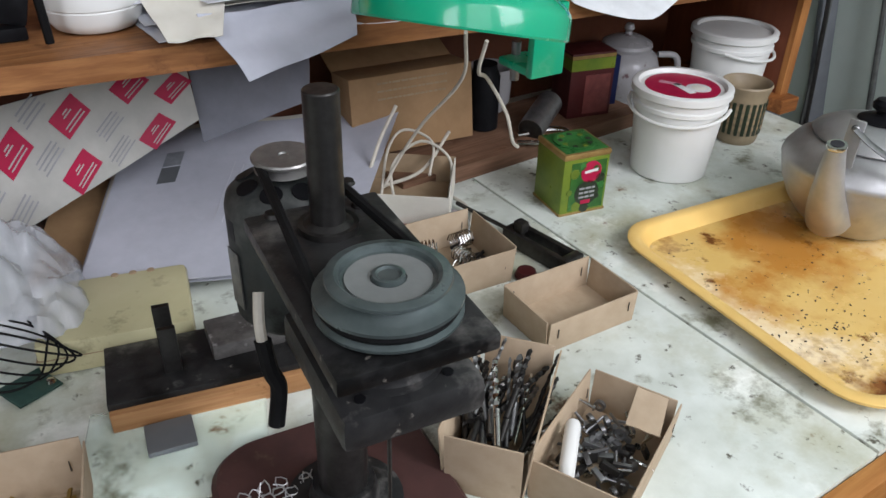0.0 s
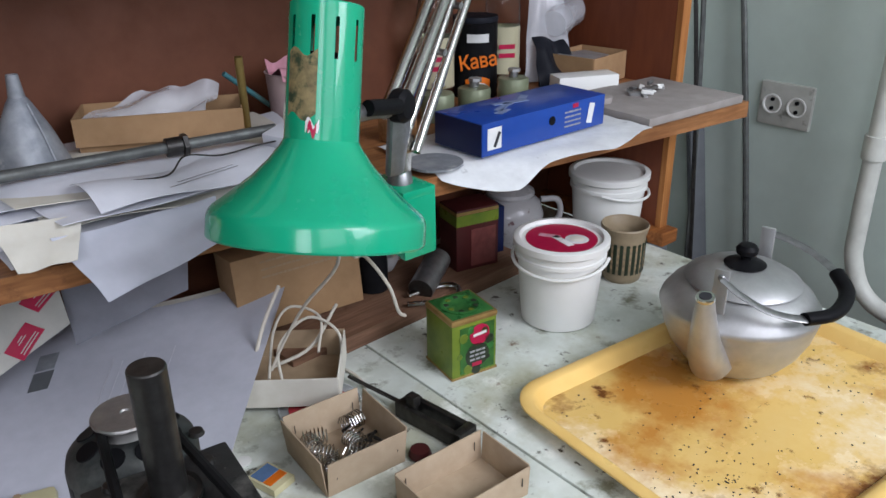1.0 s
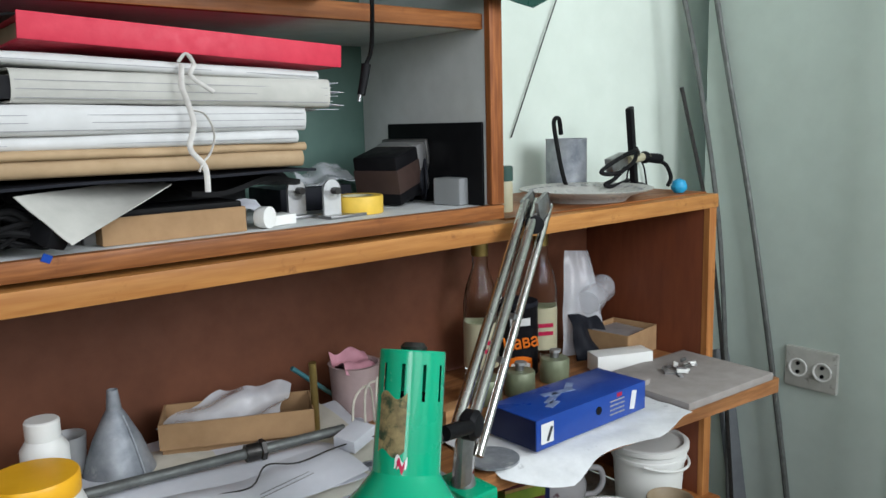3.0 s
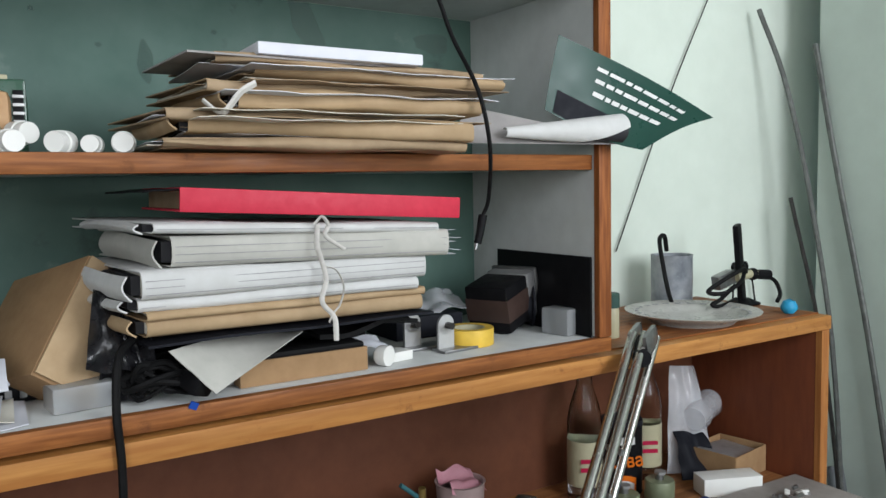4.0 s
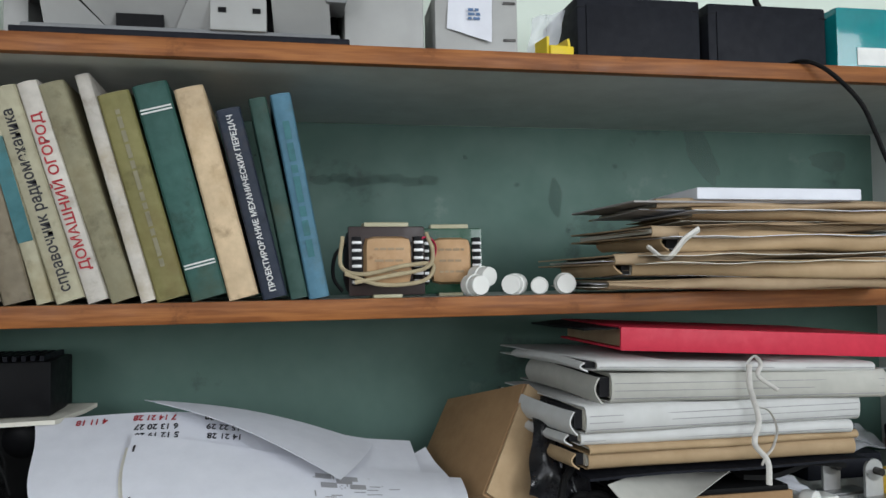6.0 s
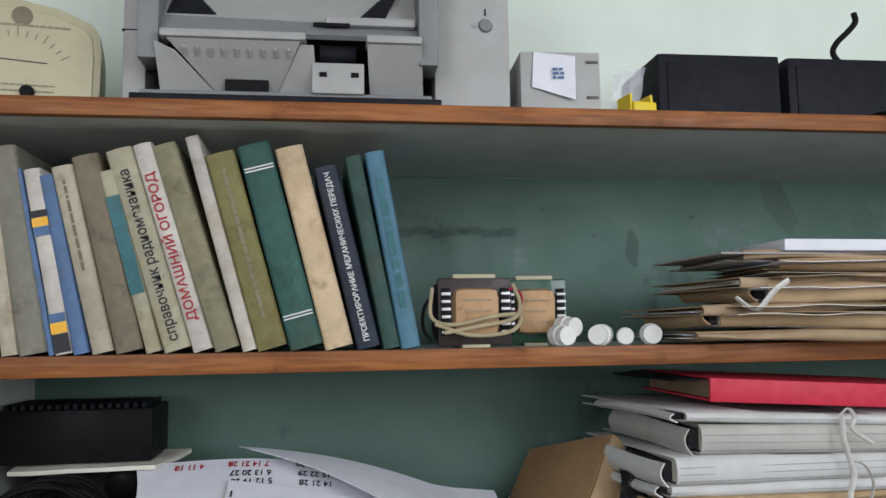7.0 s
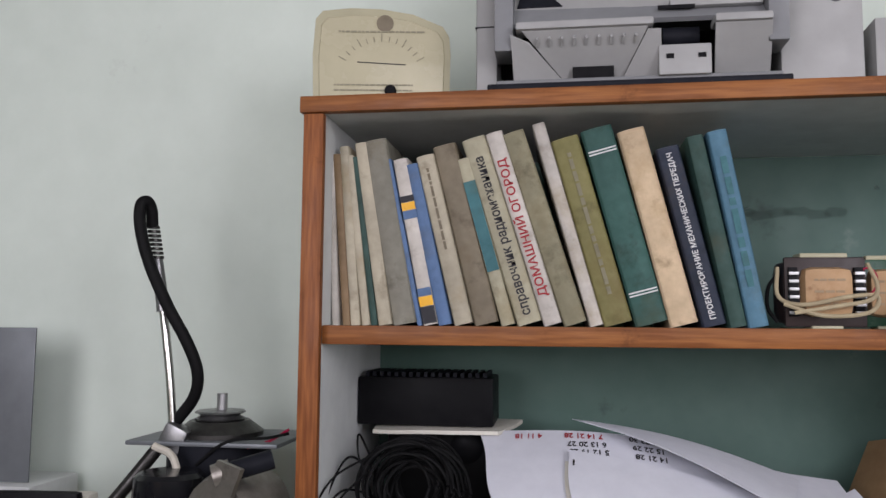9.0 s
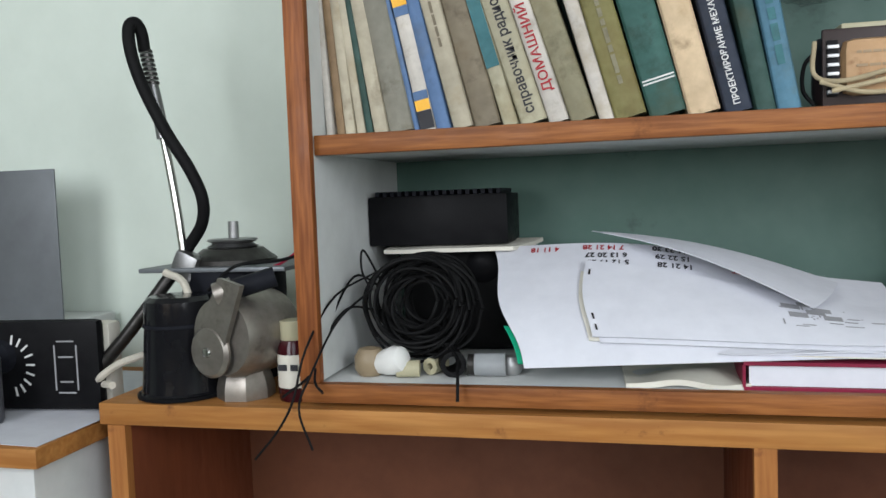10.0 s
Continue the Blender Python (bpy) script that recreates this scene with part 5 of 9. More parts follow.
for x, y, s, mt, nm, lb in ((0.044, 0.035, 0.018, M_CLAY, "round_weight", "round brown bakelite knob"), (0.205, 0.05, 0.012, M_ALU, "small_pulley", "small aluminium pulley wheel")):
    solo(nm, lathe(nb(), ((0.0, 0.0), (s * 0.7, 0.0), (s, s * 0.4), (s, s * 1.2), (s * 0.7, s * 1.7), (s * 0.3, s * 1.8), (0.0, s * 1.8)), 20), mt, pose(x, y, FLOORB), lb, "knob")
solo("ceramic_insulator", lathe(nb(), ((0.0, -0.026), (0.006, -0.025), (0.010, -0.02), (0.012, -0.01), (0.015, 0.0), (0.0165, 0.012), (0.014, 0.022), (0.008, 0.026), (0.0, 0.026)), 20), M_PLASTIC, pose(0.067, 0.028, FLOORB + 0.0165, 0, 76, -20), "white ceramic insulator lying on its side", "insulator")
for x, a in ((0.092, 10), (0.118, 70)):
    solo("ceramic_sleeve", lathe(nb(), ((0.004, -0.013), (0.0095, -0.013), (0.0095, 0.013), (0.004, 0.013), (0.004, -0.013)), 16), M_IVORY, pose(x, 0.025 if a < 50 else 0.05, FLOORB + 0.0098, 0, 90, a), "short white ceramic sleeve", "sleeve", "ceramic sleeves")
solo("black_tube_end", lathe(nb(), ((0.009, -0.02), (0.0145, -0.02), (0.0145, 0.02), (0.009, 0.02), (0.009, -0.02)), 20), M_RUBBER, pose(0.137, 0.045, FLOORB + 0.0147, 90, 0, 20), "short black rubber tube", "tube")
mot = thing("small_motor", pose(0.178, 0.038, FLOORB + 0.013, 0, 90, 4), "small silver motor with a toothed gear", "motor")
part("can", cyl(nb(), 0.0125, 0.034, seg=24), M_FROST, mot, m=pose(0, 0, -0.012))
part("gear", cyl(nb(), 0.012, 0.007, seg=11), M_DKSTEEL, mot, m=pose(0, 0, -0.0195))

# ---- on the top board ----
TOPZ = 1.9500
M_FADED = surf("faded_dial_print", (0.30, 0.275, 0.19), None, 40, 0.5, bump=0.0)
met = thing("bench_meter", pose(0.052, 0.070, TOPZ, 0, 0, 9), "ivory analogue bench meter with round dial", "meter")
bm = nb()
outl = [(x_, z_ * 1.32) for x_, z_ in ((-0.086, 0.004), (-0.082, 0.0), (0.082, 0.0), (0.086, 0.004), (0.088, 0.06), (0.086, 0.078), (0.078, 0.088), (0.04, 0.100), (0.0, 0.105), (-0.04, 0.106), (-0.076, 0.103), (-0.085, 0.095), (-0.088, 0.06))]
fr = [bm.verts.new((x, 0, z)) for x, z in outl]
bk = [bm.verts.new((x * 0.97, 0.075, z * 0.98)) for x, z in outl]
bm.faces.new(fr), bm.faces.new(bk[::-1])
for i in range(len(outl)):
    j = (i + 1) % len(outl)
    bm.faces.new((fr[j], fr[i], bk[i], bk[j]))
bmesh.ops.recalc_face_normals(bm, faces=bm.faces)
part("case", bm, M_IVORY, met)
bm = nb()
fr = [bm.verts.new((x * 0.90, -0.002, 0.006 + z * 0.88)) for x, z in outl]
bk = [bm.verts.new((x * 0.92, 0.0005, 0.005 + z * 0.90)) for x, z in outl]
bm.faces.new(fr)
for i in range(len(outl)):
    j = (i + 1) % len(outl)
    bm.faces.new((fr[j], fr[i], bk[i], bk[j]))
bmesh.ops.recalc_face_normals(bm, faces=bm.faces)
part("dial", bm, surf("aged_dial", (0.50, 0.46, 0.315), (0.44, 0.405, 0.27), 16, 0.25, big=0.1, bump=0.0, coat=0.4), met)
part("needle", box(nb(), 0.062, 0.0006, 0.0011), M_INK, met, m=pose(0.0, -0.0027, 0.066, 0, 3, 0))
part("knob", lathe(nb(), ((0.0, 0.008), (0.006, 0.008), (0.0075, 0.006), (0.0075, 0.0)), 16), M_BLACK, met, m=pose(0.012, -0.002, 0.030, 90, 0, 0))
part("upper_knob", lathe(nb(), ((0.0, 0.001), (0.011, 0.001), (0.011, 0.0)), 20), C_TAUPE, met, m=pose(0.004, -0.002, 0.119, 90, 0, 0))
for k in range(13):
    a = radians(150 - 10 * k)
    part("tick", box(nb(), 0.001, 0.0006, 0.007 if k % 3 else 0.011), M_FADED, met, m=pose(0.052 * math.cos(a), -0.0027, 0.045 + 0.05 * math.sin(a), 0, 90 - math.degrees(a), 0))
part("print", bars(nb(), 1, 0.11, 0.01, 0.0022, 31), M_FADED, met, m=pose(0, -0.0027, 0.108) @ UPRIGHT)
part("print", bars(nb(), 2, 0.10, 0.007, 0.0018, 32), M_FADED, met, m=pose(-0.01, -0.0027, 0.035) @ UPRIGHT)

prn = thing("laser_printer", pose(0.39, 0.0, TOPZ), "grey laser printer with an open paper tray", "printer")
bm = nb()
outl = [(-0.214, 0.0), (0.222, 0.0), (0.219, 0.12), (0.212, 0.25), (0.19, 0.275), (-0.18, 0.275), (-0.200, 0.25), (-0.210, 0.12)]
fr = [bm.verts.new((x, 0.115, z)) for x, z in outl]
bk = [bm.verts.new((x, 0.31, z)) for x, z in outl]
bm.faces.new(fr), bm.faces.new(bk[::-1])
for i in range(len(outl)):
    j = (i + 1) % len(outl)
    bm.faces.new((fr[j], fr[i], bk[i], bk[j]))
bmesh.ops.recalc_face_normals(bm, faces=bm.faces)
part("body", bm, M_PRN, prn)
for x0, x1, top in ((-0.212, -0.186, 0.255), (0.132, 0.222, 0.262)):
    part("cheek", box(nb(), x1 - x0, 0.094, top, bevel=0.006), M_PRN, prn, m=pose((x0 + x1) / 2, 0.066, 0.0))
part("cheek_seam", box(nb(), 0.027, 0.0945, 0.0015), M_CHARCOAL, prn, m=pose(-0.199, 0.066, 0.088))
part("paper_tray", quad_sheet(nb(), (-0.166, 0.000, 0.096), (0.112, 0.000, 0.096), (0.112, 0.105, 0.225), (-0.166, 0.105, 0.225), 0, 0, 2, 2, 0.003), M_PRN, prn)
for sx in (-0.176, 0.121):
    part("upright", box(nb(), 0.022, 0.05, 0.215, bevel=0.003), M_PRN2, prn, m=pose(sx, 0.002, 0.044))
part("cross_bar", quad_sheet(nb(), (-0.165, -0.012, 0.076), (0.11, -0.012, 0.076), (0.11, 0.002, 0.094), (-0.165, 0.002, 0.098), 0, 0, 8, 2, 0.006), M_PRN2, prn)
part("bar_lip", box(nb(), 0.10, 0.02, 0.010, bevel=0.003), M_PRN, prn, m=pose(0.058, -0.004, 0.090))
part("bar_hole", box(nb(), 0.04, 0.003, 0.004), M_BLACK, prn, m=pose(0.015, -0.0125, 0.088))
part("inner_back", box(nb(), 0.31, 0.004, 0.085), M_BLACK, prn, m=pose(-0.028, 0.07, 0.006))
part("roller", cyl(nb(), 0.011, 0.04, seg=18), M_CHARCOAL, prn, m=pose(0.002, 0.012, 0.064, 0, 90, 0))
# folded-out lower flaps: thick lip above, sloping underside drawn back towards the foot
for x0, x1 in ((-0.162, -0.012), (0.052, 0.112)):
    part("flap_lip", box(nb(), x1 - x0, 0.03, 0.009, bevel=0.003), M_PRN, prn, m=pose((x0 + x1) / 2, -0.022, 0.063))
part("flap_underside", quad_sheet(nb(), (-0.105, 0.014, 0.014), (-0.045, 0.014, 0.014), (-0.018, -0.032, 0.063), (-0.155, -0.032, 0.063), 0, 0, 2, 2, 0.003), M_PRN, prn)
part("flap_underside", quad_sheet(nb(), (0.058, 0.010, 0.010), (0.118, 0.014, 0.010), (0.112, -0.032, 0.063), (0.053, -0.032, 0.063), 0, 0, 2, 2, 0.003), M_PRN, prn)
part("flap_side", quad_sheet(nb(), (-0.165, -0.004, 0.008), (-0.105, 0.010, 0.012), (-0.148, -0.028, 0.050), (-0.168, -0.030, 0.060), 0, 0, 2, 2, 0.003), M_PRN, prn)
part("flap_side", quad_sheet(nb(), (-0.045, 0.010, 0.012), (0.0, -0.004, 0.008), (-0.004, -0.030, 0.060), (-0.018, -0.030, 0.060), 0, 0, 2, 2, 0.003), M_PRN, prn)
part("centre_block", box(nb(), 0.056, 0.022, 0.034, bevel=0.002), M_PRN, prn, m=pose(0.022, -0.012, 0.010))
for sx in (0.006, 0.040):
    part("block_hole", box(nb(), 0.008, 0.002, 0.005), M_BLACK, prn, m=pose(sx, -0.0235, 0.028))
for k in range(9):
    part("rib", box(nb(), 0.0025, 0.010, 0.012), M_PRN, prn, m=pose(-0.138 + 0.0135 * k, -0.026, 0.050, -35, 0, 0))
part("pad_slot", box(nb(), 0.046, 0.006, 0.016), M_BLACK, prn, m=pose(-0.076, 0.000, 0.013))
part("base_lip", box(nb(), 0.33, 0.045, 0.007, bevel=0.002), M_CHARCOAL, prn, m=pose(-0.03, 0.004, 0.001))
part("front_foot", box(nb(), 0.31, 0.012, 0.008, bevel=0.003), M_PRN2, prn, m=pose(-0.03, -0.012, 0.004))
for sx, w_ in ((-0.15, 1), (0.085, -1)):
    bm = nb()
    g_ = [(-0.012, 0, 0), (0.04 * w_, 0, 0), (0.008 * w_, 0, 0.045), (-0.004 * w_, 0, 0.045)]
    q = [bm.verts.new(v) for v in g_]
    q2 = [bm.verts.new((x, y - 0.004, z)) for x, y, z in g_]
    bm.faces.new(q), bm.faces.new(q2[::-1])
    for i in range(4):
        bm.faces.new((q[i], q[(i + 1) % 4], q2[(i + 1) % 4], q2[i]))
    bmesh.ops.recalc_face_normals(bm, faces=bm.faces)
    part("paper_guide", bm, M_CHARCOAL, prn, m=pose(sx, 0.006, 0.102, -30, 0, 0))
part("button", lathe(nb(), ((0.0, 0.003), (0.007, 0.003), (0.0085, 0.0)), 20), M_PRN2, prn, m=pose(0.193, 0.0185, 0.108, 90, 0, 0))
part("mark", box(nb(), 0.002, 0.001, 0.008), M_INK, prn, m=pose(0.193, 0.0182, 0.12))
for sx, sz in ((0.18, 0.108), (0.18, 0.148), (0.19, 0.148)):
    part("light", lathe(nb(), ((0.0, 0.001), (0.003, 0.001), (0.003, 0.0)), 12), M_GREYINK, prn, m=pose(sx, 0.0185, sz, 90, 0, 0))

wbx = thing("small_grey_box", pose(0.676, 0.07, TOPZ, 0, 0, -3), "small grey metal box with a torn paper label", "box")
part("body", box(nb(), 0.096, 0.09, 0.082, bevel=0.002), M_PRN, wbx, m=pose(0, 0, 0))
part("label", quad_sheet(nb(), (-0.035, -0.048, 0.038), (0.016, -0.052, 0.022), (0.018, -0.047, 0.076), (-0.032, -0.0465, 0.081), 0.002, 2, 6, 6), M_PAPER, wbx)
part("blue_mark", bars(nb(), 3, 0.014, 0.005, 0.003, 4), C_BLUE, wbx, m=pose(-0.004, -0.0515, 0.054) @ UPRIGHT)
for dz in (0.025, 0.068):
    part("clip", box(nb(), 0.014, 0.002, 0.003), M_DKSTEEL, wbx, m=pose(0.038, -0.046, dz))
yb = thing("yellow_holder", pose(0.764, 0.012, TOPZ, 0, 0, 8), "yellow plastic holder with polythene scrap", "holder")
part("base", box(nb(), 0.030, 0.03, 0.016, bevel=0.002), M_LEMON, yb, m=pose(0, 0, 0))
part("wing", box(nb(), 0.003, 0.03, 0.026), M_LEMON, yb, m=pose(-0.016, 0.004, 0, 0, 0, 0))
part("wing", box(nb(), 0.003, 0.03, 0.026), M_LEMON, yb, m=pose(0.014, 0.005, 0, 0, -8, 0))
part("wrap", quad_sheet(nb(), (-0.03, 0.02, 0.0), (0.01, 0.02, 0.02), (0.03, 0.03, 0.075), (-0.015, 0.03, 0.06), 0.015, 3), M_POLY, yb)


def case_box(x, w, label):
    c = thing("black_enclosure", pose(x, 0.085, TOPZ, 0, 0, -1), label, "enclosure", "black enclosures")
    part("shell", box(nb(), w, 0.13, 0.084, bevel=0.004), M_CHARCOAL, c)
    part("face", box(nb(), w - 0.022, 0.002, 0.066, bevel=0.0008), M_CHARCOAL, c, m=pose(0, -0.0658, 0.007))
    part("lid_seam", box(nb(), w + 0.0006, 0.1306, 0.001), M_BLACK, c, m=pose(0, 0, 0.070))
    return c


case_box(0.873, 0.156, "charcoal plastic instrument enclosure")
case_box(1.043, 0.160, "charcoal plastic enclosure with cables on top")
solo("cable_bundle", tube(nb(), [(1.09 + 0.012 * math.cos(a), 0.09 + 0.01 * math.sin(a * 0.7), 2.036 + 0.012 * a) for a in range(8)], 0.004, 7), M_RUBBER, Matrix(), "black cables standing on an enclosure", "cables")
tb = thing("teal_box", pose(1.24, 0.06, TOPZ, 0, 0, -1), "glossy teal gift box with a black clip", "box")
part("body", box(nb(), 0.215, 0.10, 0.085, bevel=0.004), M_TEAL, tb)
part("clip", box(nb(), 0.028, 0.006, 0.02, bevel=0.003), M_BLACK, tb, m=pose(0.0, -0.053, 0.025))
part("window", box(nb(), 0.05, 0.001, 0.022), M_WHITEINK, tb, m=pose(-0.055, -0.0506, 0.012))
part("window", box(nb(), 0.04, 0.001, 0.018), M_WHITEINK, tb, m=pose(0.06, -0.0506, 0.012))
solo("white_carton", box(nb(), 0.10, 0.09, 0.07, bevel=0.002), M_PLASTIC, pose(1.40, 0.08, TOPZ), "plain white cardboard carton", "carton")
hc = thing("hanging_cable", Matrix(), "black power cable hanging over the shelves", "cable")
part("cable", tube(nb(), ((1.05, 0.02, 1.9535), (1.055, -0.026, 1.9525), (1.078, -0.04, 1.938), (1.109, -0.05, 1.902), (1.126, -0.052, 1.868), (1.140, -0.06, 1.822), (1.148, -0.100, 1.755), (1.164, -0.100, 1.690), (1.190, -0.06, 1.628), (1.188, -0.05, 1.605), (1.181, -0.05, 1.580)), 0.0027, 8), M_RUBBER, hc)
part("jack", tube(nb(), ((1.188, -0.05, 1.606), (1.184, -0.05, 1.588), (1.179, -0.05, 1.570)), (0.006, 0.005), 10), M_BLACK, hc)
part("tip", cyl(nb(), 0.0022, 0.010, seg=12), M_STEEL, hc, m=pose(1.178, -0.05, 1.572, 0, 195, 0))

# ---- on top of the low shelf unit, beside the wall ----
CABZ, CABL = 1.389, 1.3865
dish = thing("dinner_plate", pose(1.747, 0.085, CABZ), "white dinner plate with grey patterned rim, dusty", "plate")
part("body", lathe(nb(), ((0.0, 0.003), (0.06, 0.003), (0.065, 0.0), (0.072, 0.0), (0.082, 0.010), (0.118, 0.020), (0.120, 0.0225), (0.116, 0.0235), (0.082, 0.014), (0.07, 0.008), (0.0, 0.008)), 48), surf("dusty_porcelain", (0.50, 0.49, 0.46), (0.4, 0.39, 0.36), 40, 0.3, bump=0.02, spots=(((0.2, 0.19, 0.17), 30, 0.62, 0.74),)), dish)
for k in range(26):
    a = 2 * math.pi * k / 26
    part("rim_mark", lathe(nb(), ((0.004, 0.0), (0.0065, 0.0), (0.0065, 0.0006), (0.004, 0.0006), (0.004, 0.0)), 10), M_GREYINK, dish, m=pose(0.1 * math.cos(a), 0.1 * math.sin(a), 0.0193, 0, 0, 0))
can = thing("tin_can", pose(1.853, 0.225, CABZ), "bare grey tin can with a looped black cord", "can")
part("body", lathe(nb(), ((0.0, 0.0), (0.041, 0.0), (0.0415, 0.002), (0.041, 0.004), (0.041, 0.105), (0.042, 0.107), (0.0395, 0.107), (0.0395, 0.006), (0.0, 0.006)), 32), M_ZINC, can)
part("cord", tube(nb(), ((1.81, 0.18, 1.392), (1.792, 0.18, 1.43), (1.786, 0.19, 1.49), (1.795, 0.205, 1.53), (1.82, 0.215, 1.535), (1.832, 0.22, 1.505)), 0.0045, 8), M_RUBBER, can, "thick black cord looped out", m=can.matrix_basis.inverted())
iron = thing("soldering_iron", pose(1.911, 0.13, CABZ), "soldering iron with a coiled black cord", "soldering iron")
part("cord", tube(nb(), ((0.05, 0.0, 0.07), (0.0, -0.03, 0.082), (-0.06, -0.03, 0.065), (-0.09, -0.02, 0.045), (-0.06, -0.035, 0.042), (-0.01, -0.035, 0.062), (0.03, -0.01, 0.085)), 0.0042, 8), M_RUBBER, iron)
part("cord", tube(nb(), ((-0.03, -0.03, 0.05), (-0.065, -0.03, 0.03), (-0.09, -0.03, 0.022), (-0.07, -0.035, 0.018), (-0.02, -0.03, 0.026)), 0.0042, 8), M_RUBBER, iron)
part("clamp", box(nb(), 0.05, 0.02, 0.028, bevel=0.003), M_STEEL, iron, m=pose(0.0, 0.012, 0.045, 0, -14, 0))
part("barrel", cyl(nb(), 0.0085, 0.06, seg=16), M_IVORY, iron, m=pose(0.02, 0.0, 0.062, 0, 85, 0))
part("grip", lathe(nb(), ((0.0, 0.0), (0.008, 0.0), (0.0125, 0.006), (0.0125, 0.012), (0.008, 0.016), (0.010, 0.03), (0.0105, 0.06), (0.0, 0.062)), 16), M_BLACK, iron, m=pose(0.062, 0.0, 0.066, 0, 96, 0))
part("cord", tube(nb(), ((0.115, 0.0, 0.058), (0.14, -0.004, 0.045), (0.148, -0.01, 0.02), (0.135, -0.012, 0.004)), 0.0042, 8), M_RUBBER, iron)
post = thing("iron_stand", pose(1.994, 0.16, CABZ), "black bar stand with a round foot", "stand")
part("foot", lathe(nb(), ((0.0, 0.0), (0.032, 0.0), (0.034, 0.003), (0.024, 0.007), (0.014, 0.012), (0.0, 0.012)), 24), M_BLACK, post)
part("bar", box(nb(), 0.024, 0.012, 0.165, bevel=0.003), M_BLACK, post, m=pose(-0.004, 0, 0.005, 0, -14, 20))
part("clip", box(nb(), 0.032, 0.02, 0.024, bevel=0.003), M_CHARCOAL, post, m=pose(-0.018, -0.004, 0.052, 0, -14, 20))
solo("blue_ball", lathe(nb(), ((0.0, 0.0), (0.009, 0.001), (0.015, 0.008), (0.0155, 0.014), (0.011, 0.024), (0.0, 0.028)), 20), surf("sky_blue_putty", (0.03, 0.33, 0.58), None, 30, 0.5), pose(1.955, 0.03, CABZ), "small sky-blue putty ball", "ball")
gj = thing("small_jar", pose(1.53, 0.07, CABZ), "small clear jar with a dark green cap", "jar")
part("glass", lathe(nb(), ((0.0, 0.0), (0.0125, 0.0), (0.0135, 0.003), (0.0135, 0.045), (0.012, 0.05), (0.0, 0.05)), 20), M_IVORY, gj)
part("cap", lathe(nb(), ((0.0, 0.05), (0.0138, 0.05), (0.0142, 0.052), (0.0142, 0.072), (0.012, 0.074), (0.0, 0.074)), 20), C_DKGREEN, gj)

# ---- at the other end: gooseneck, motor, grinder ----
gn = thing("gooseneck_lamp_arm", pose(-0.254, 0.10, CABL), "chrome stem with a thick black rubber gooseneck", "gooseneck")
part("stem", tube(nb(), ((0.028, 0.0, 0.15), (0.020, 0.0, 0.23), (0.006, 0.0, 0.325)), 0.0055, 10), M_CHROME, gn)
part("sleeve", tube(nb(), ((0.007, 0.0, 0.315), (0.0, 0.0, 0.36), (-0.004, 0.0, 0.385)), (0.0085, 0.007), 12), M_STEEL, gn)
bm = nb()
for k in range(8):
    cyl(bm, 0.0085, 0.0035, -0.004 - 0.0011 * k, 0.0, 0.385 + 0.0058 * k, seg=14)
part("spring", bm, M_DKSTEEL, gn)
part("hose", tube(nb(), ((-0.012, -0.002, 0.428), (-0.011, -0.008, 0.450), (-0.013, -0.016, 0.460), (-0.018, -0.022, 0.456), (-0.018, -0.025, 0.436), (-0.012, -0.024, 0.404), (0.001, -0.020, 0.365), (0.024, -0.017, 0.318), (0.048, -0.012, 0.275), (0.061, -0.006, 0.237), (0.055, 0.0, 0.204), (0.03, 0.004, 0.172)), 0.0078, 12), M_RUBBER, gn)
part("knuckle", box(nb(), 0.034, 0.026, 0.04, bevel=0.006), M_STEEL, gn, m=pose(0.022, 0.0, 0.130, 0, 25, 0))
part("leg", tube(nb(), ((0.014, -0.01, 0.14), (-0.035, -0.035, 0.07), (-0.078, -0.045, 0.02), (-0.082, -0.05, -0.002)), 0.0085, 10), M_DKSTEEL, gn)
part("cord", tube(nb(), ((0.02, -0.035, 0.145), (0.05, -0.04, 0.13), (0.062, -0.05, 0.08), (0.03, -0.06, 0.055), (-0.03, -0.065, 0.035), (-0.07, -0.055, 0.012), (-0.075, -0.045, 0.004), (-0.04, -0.07, 0.008)), 0.0048, 8), M_CORD, gn)
cup = thing("black_cup", pose(-0.195, 0.034, CABL), "tapered glossy black plastic cup upside down", "cup")
part("body", lathe(nb(), ((0.052, 0.0), (0.054, 0.003), (0.049, 0.008), (0.043, 0.085), (0.0435, 0.088), (0.042, 0.115), (0.036, 0.12), (0.0, 0.12)), 36), surf("glossy_black", (0.01, 0.01, 0.012), None, 50, 0.14, bump=0.0), cup)
part("rim", lathe(nb(), ((0.0525, 0.0005), (0.0548, 0.001), (0.0548, 0.0045), (0.0515, 0.006)), 36), M_BLACK, cup)
part("ring", lathe(nb(), ((0.0440, 0.084), (0.0448, 0.085), (0.0448, 0.0875), (0.0440, 0.0885)), 36), M_CHARCOAL, cup)
em = thing("electric_motor", pose(-0.184, 0.15, CABL), "dark electric motor with a square plate and pulley", "motor")
part("can", cyl(nb(), 0.068, 0.142, seg=32), M_CHARCOAL, em)
part("plate", box(nb(), 0.205, 0.14, 0.006, bevel=0.002), M_GREYPLATE, em, m=pose(0.004, 0, 0.1425))
part("end_cap", lathe(nb(), ((0.058, 0.0), (0.058, 0.006), (0.05, 0.012), (0.04, 0.02), (0.0, 0.02)), 30), M_DKSTEEL, em, m=pose(0.0, 0, 0.149))
part("pulley", lathe(nb(), ((0.0, 0.0), (0.032, 0.0), (0.034, 0.002), (0.026, 0.006), (0.034, 0.010), (0.032, 0.012), (0.0, 0.013)), 30), M_STEEL, em, m=pose(0.0, 0, 0.1695))
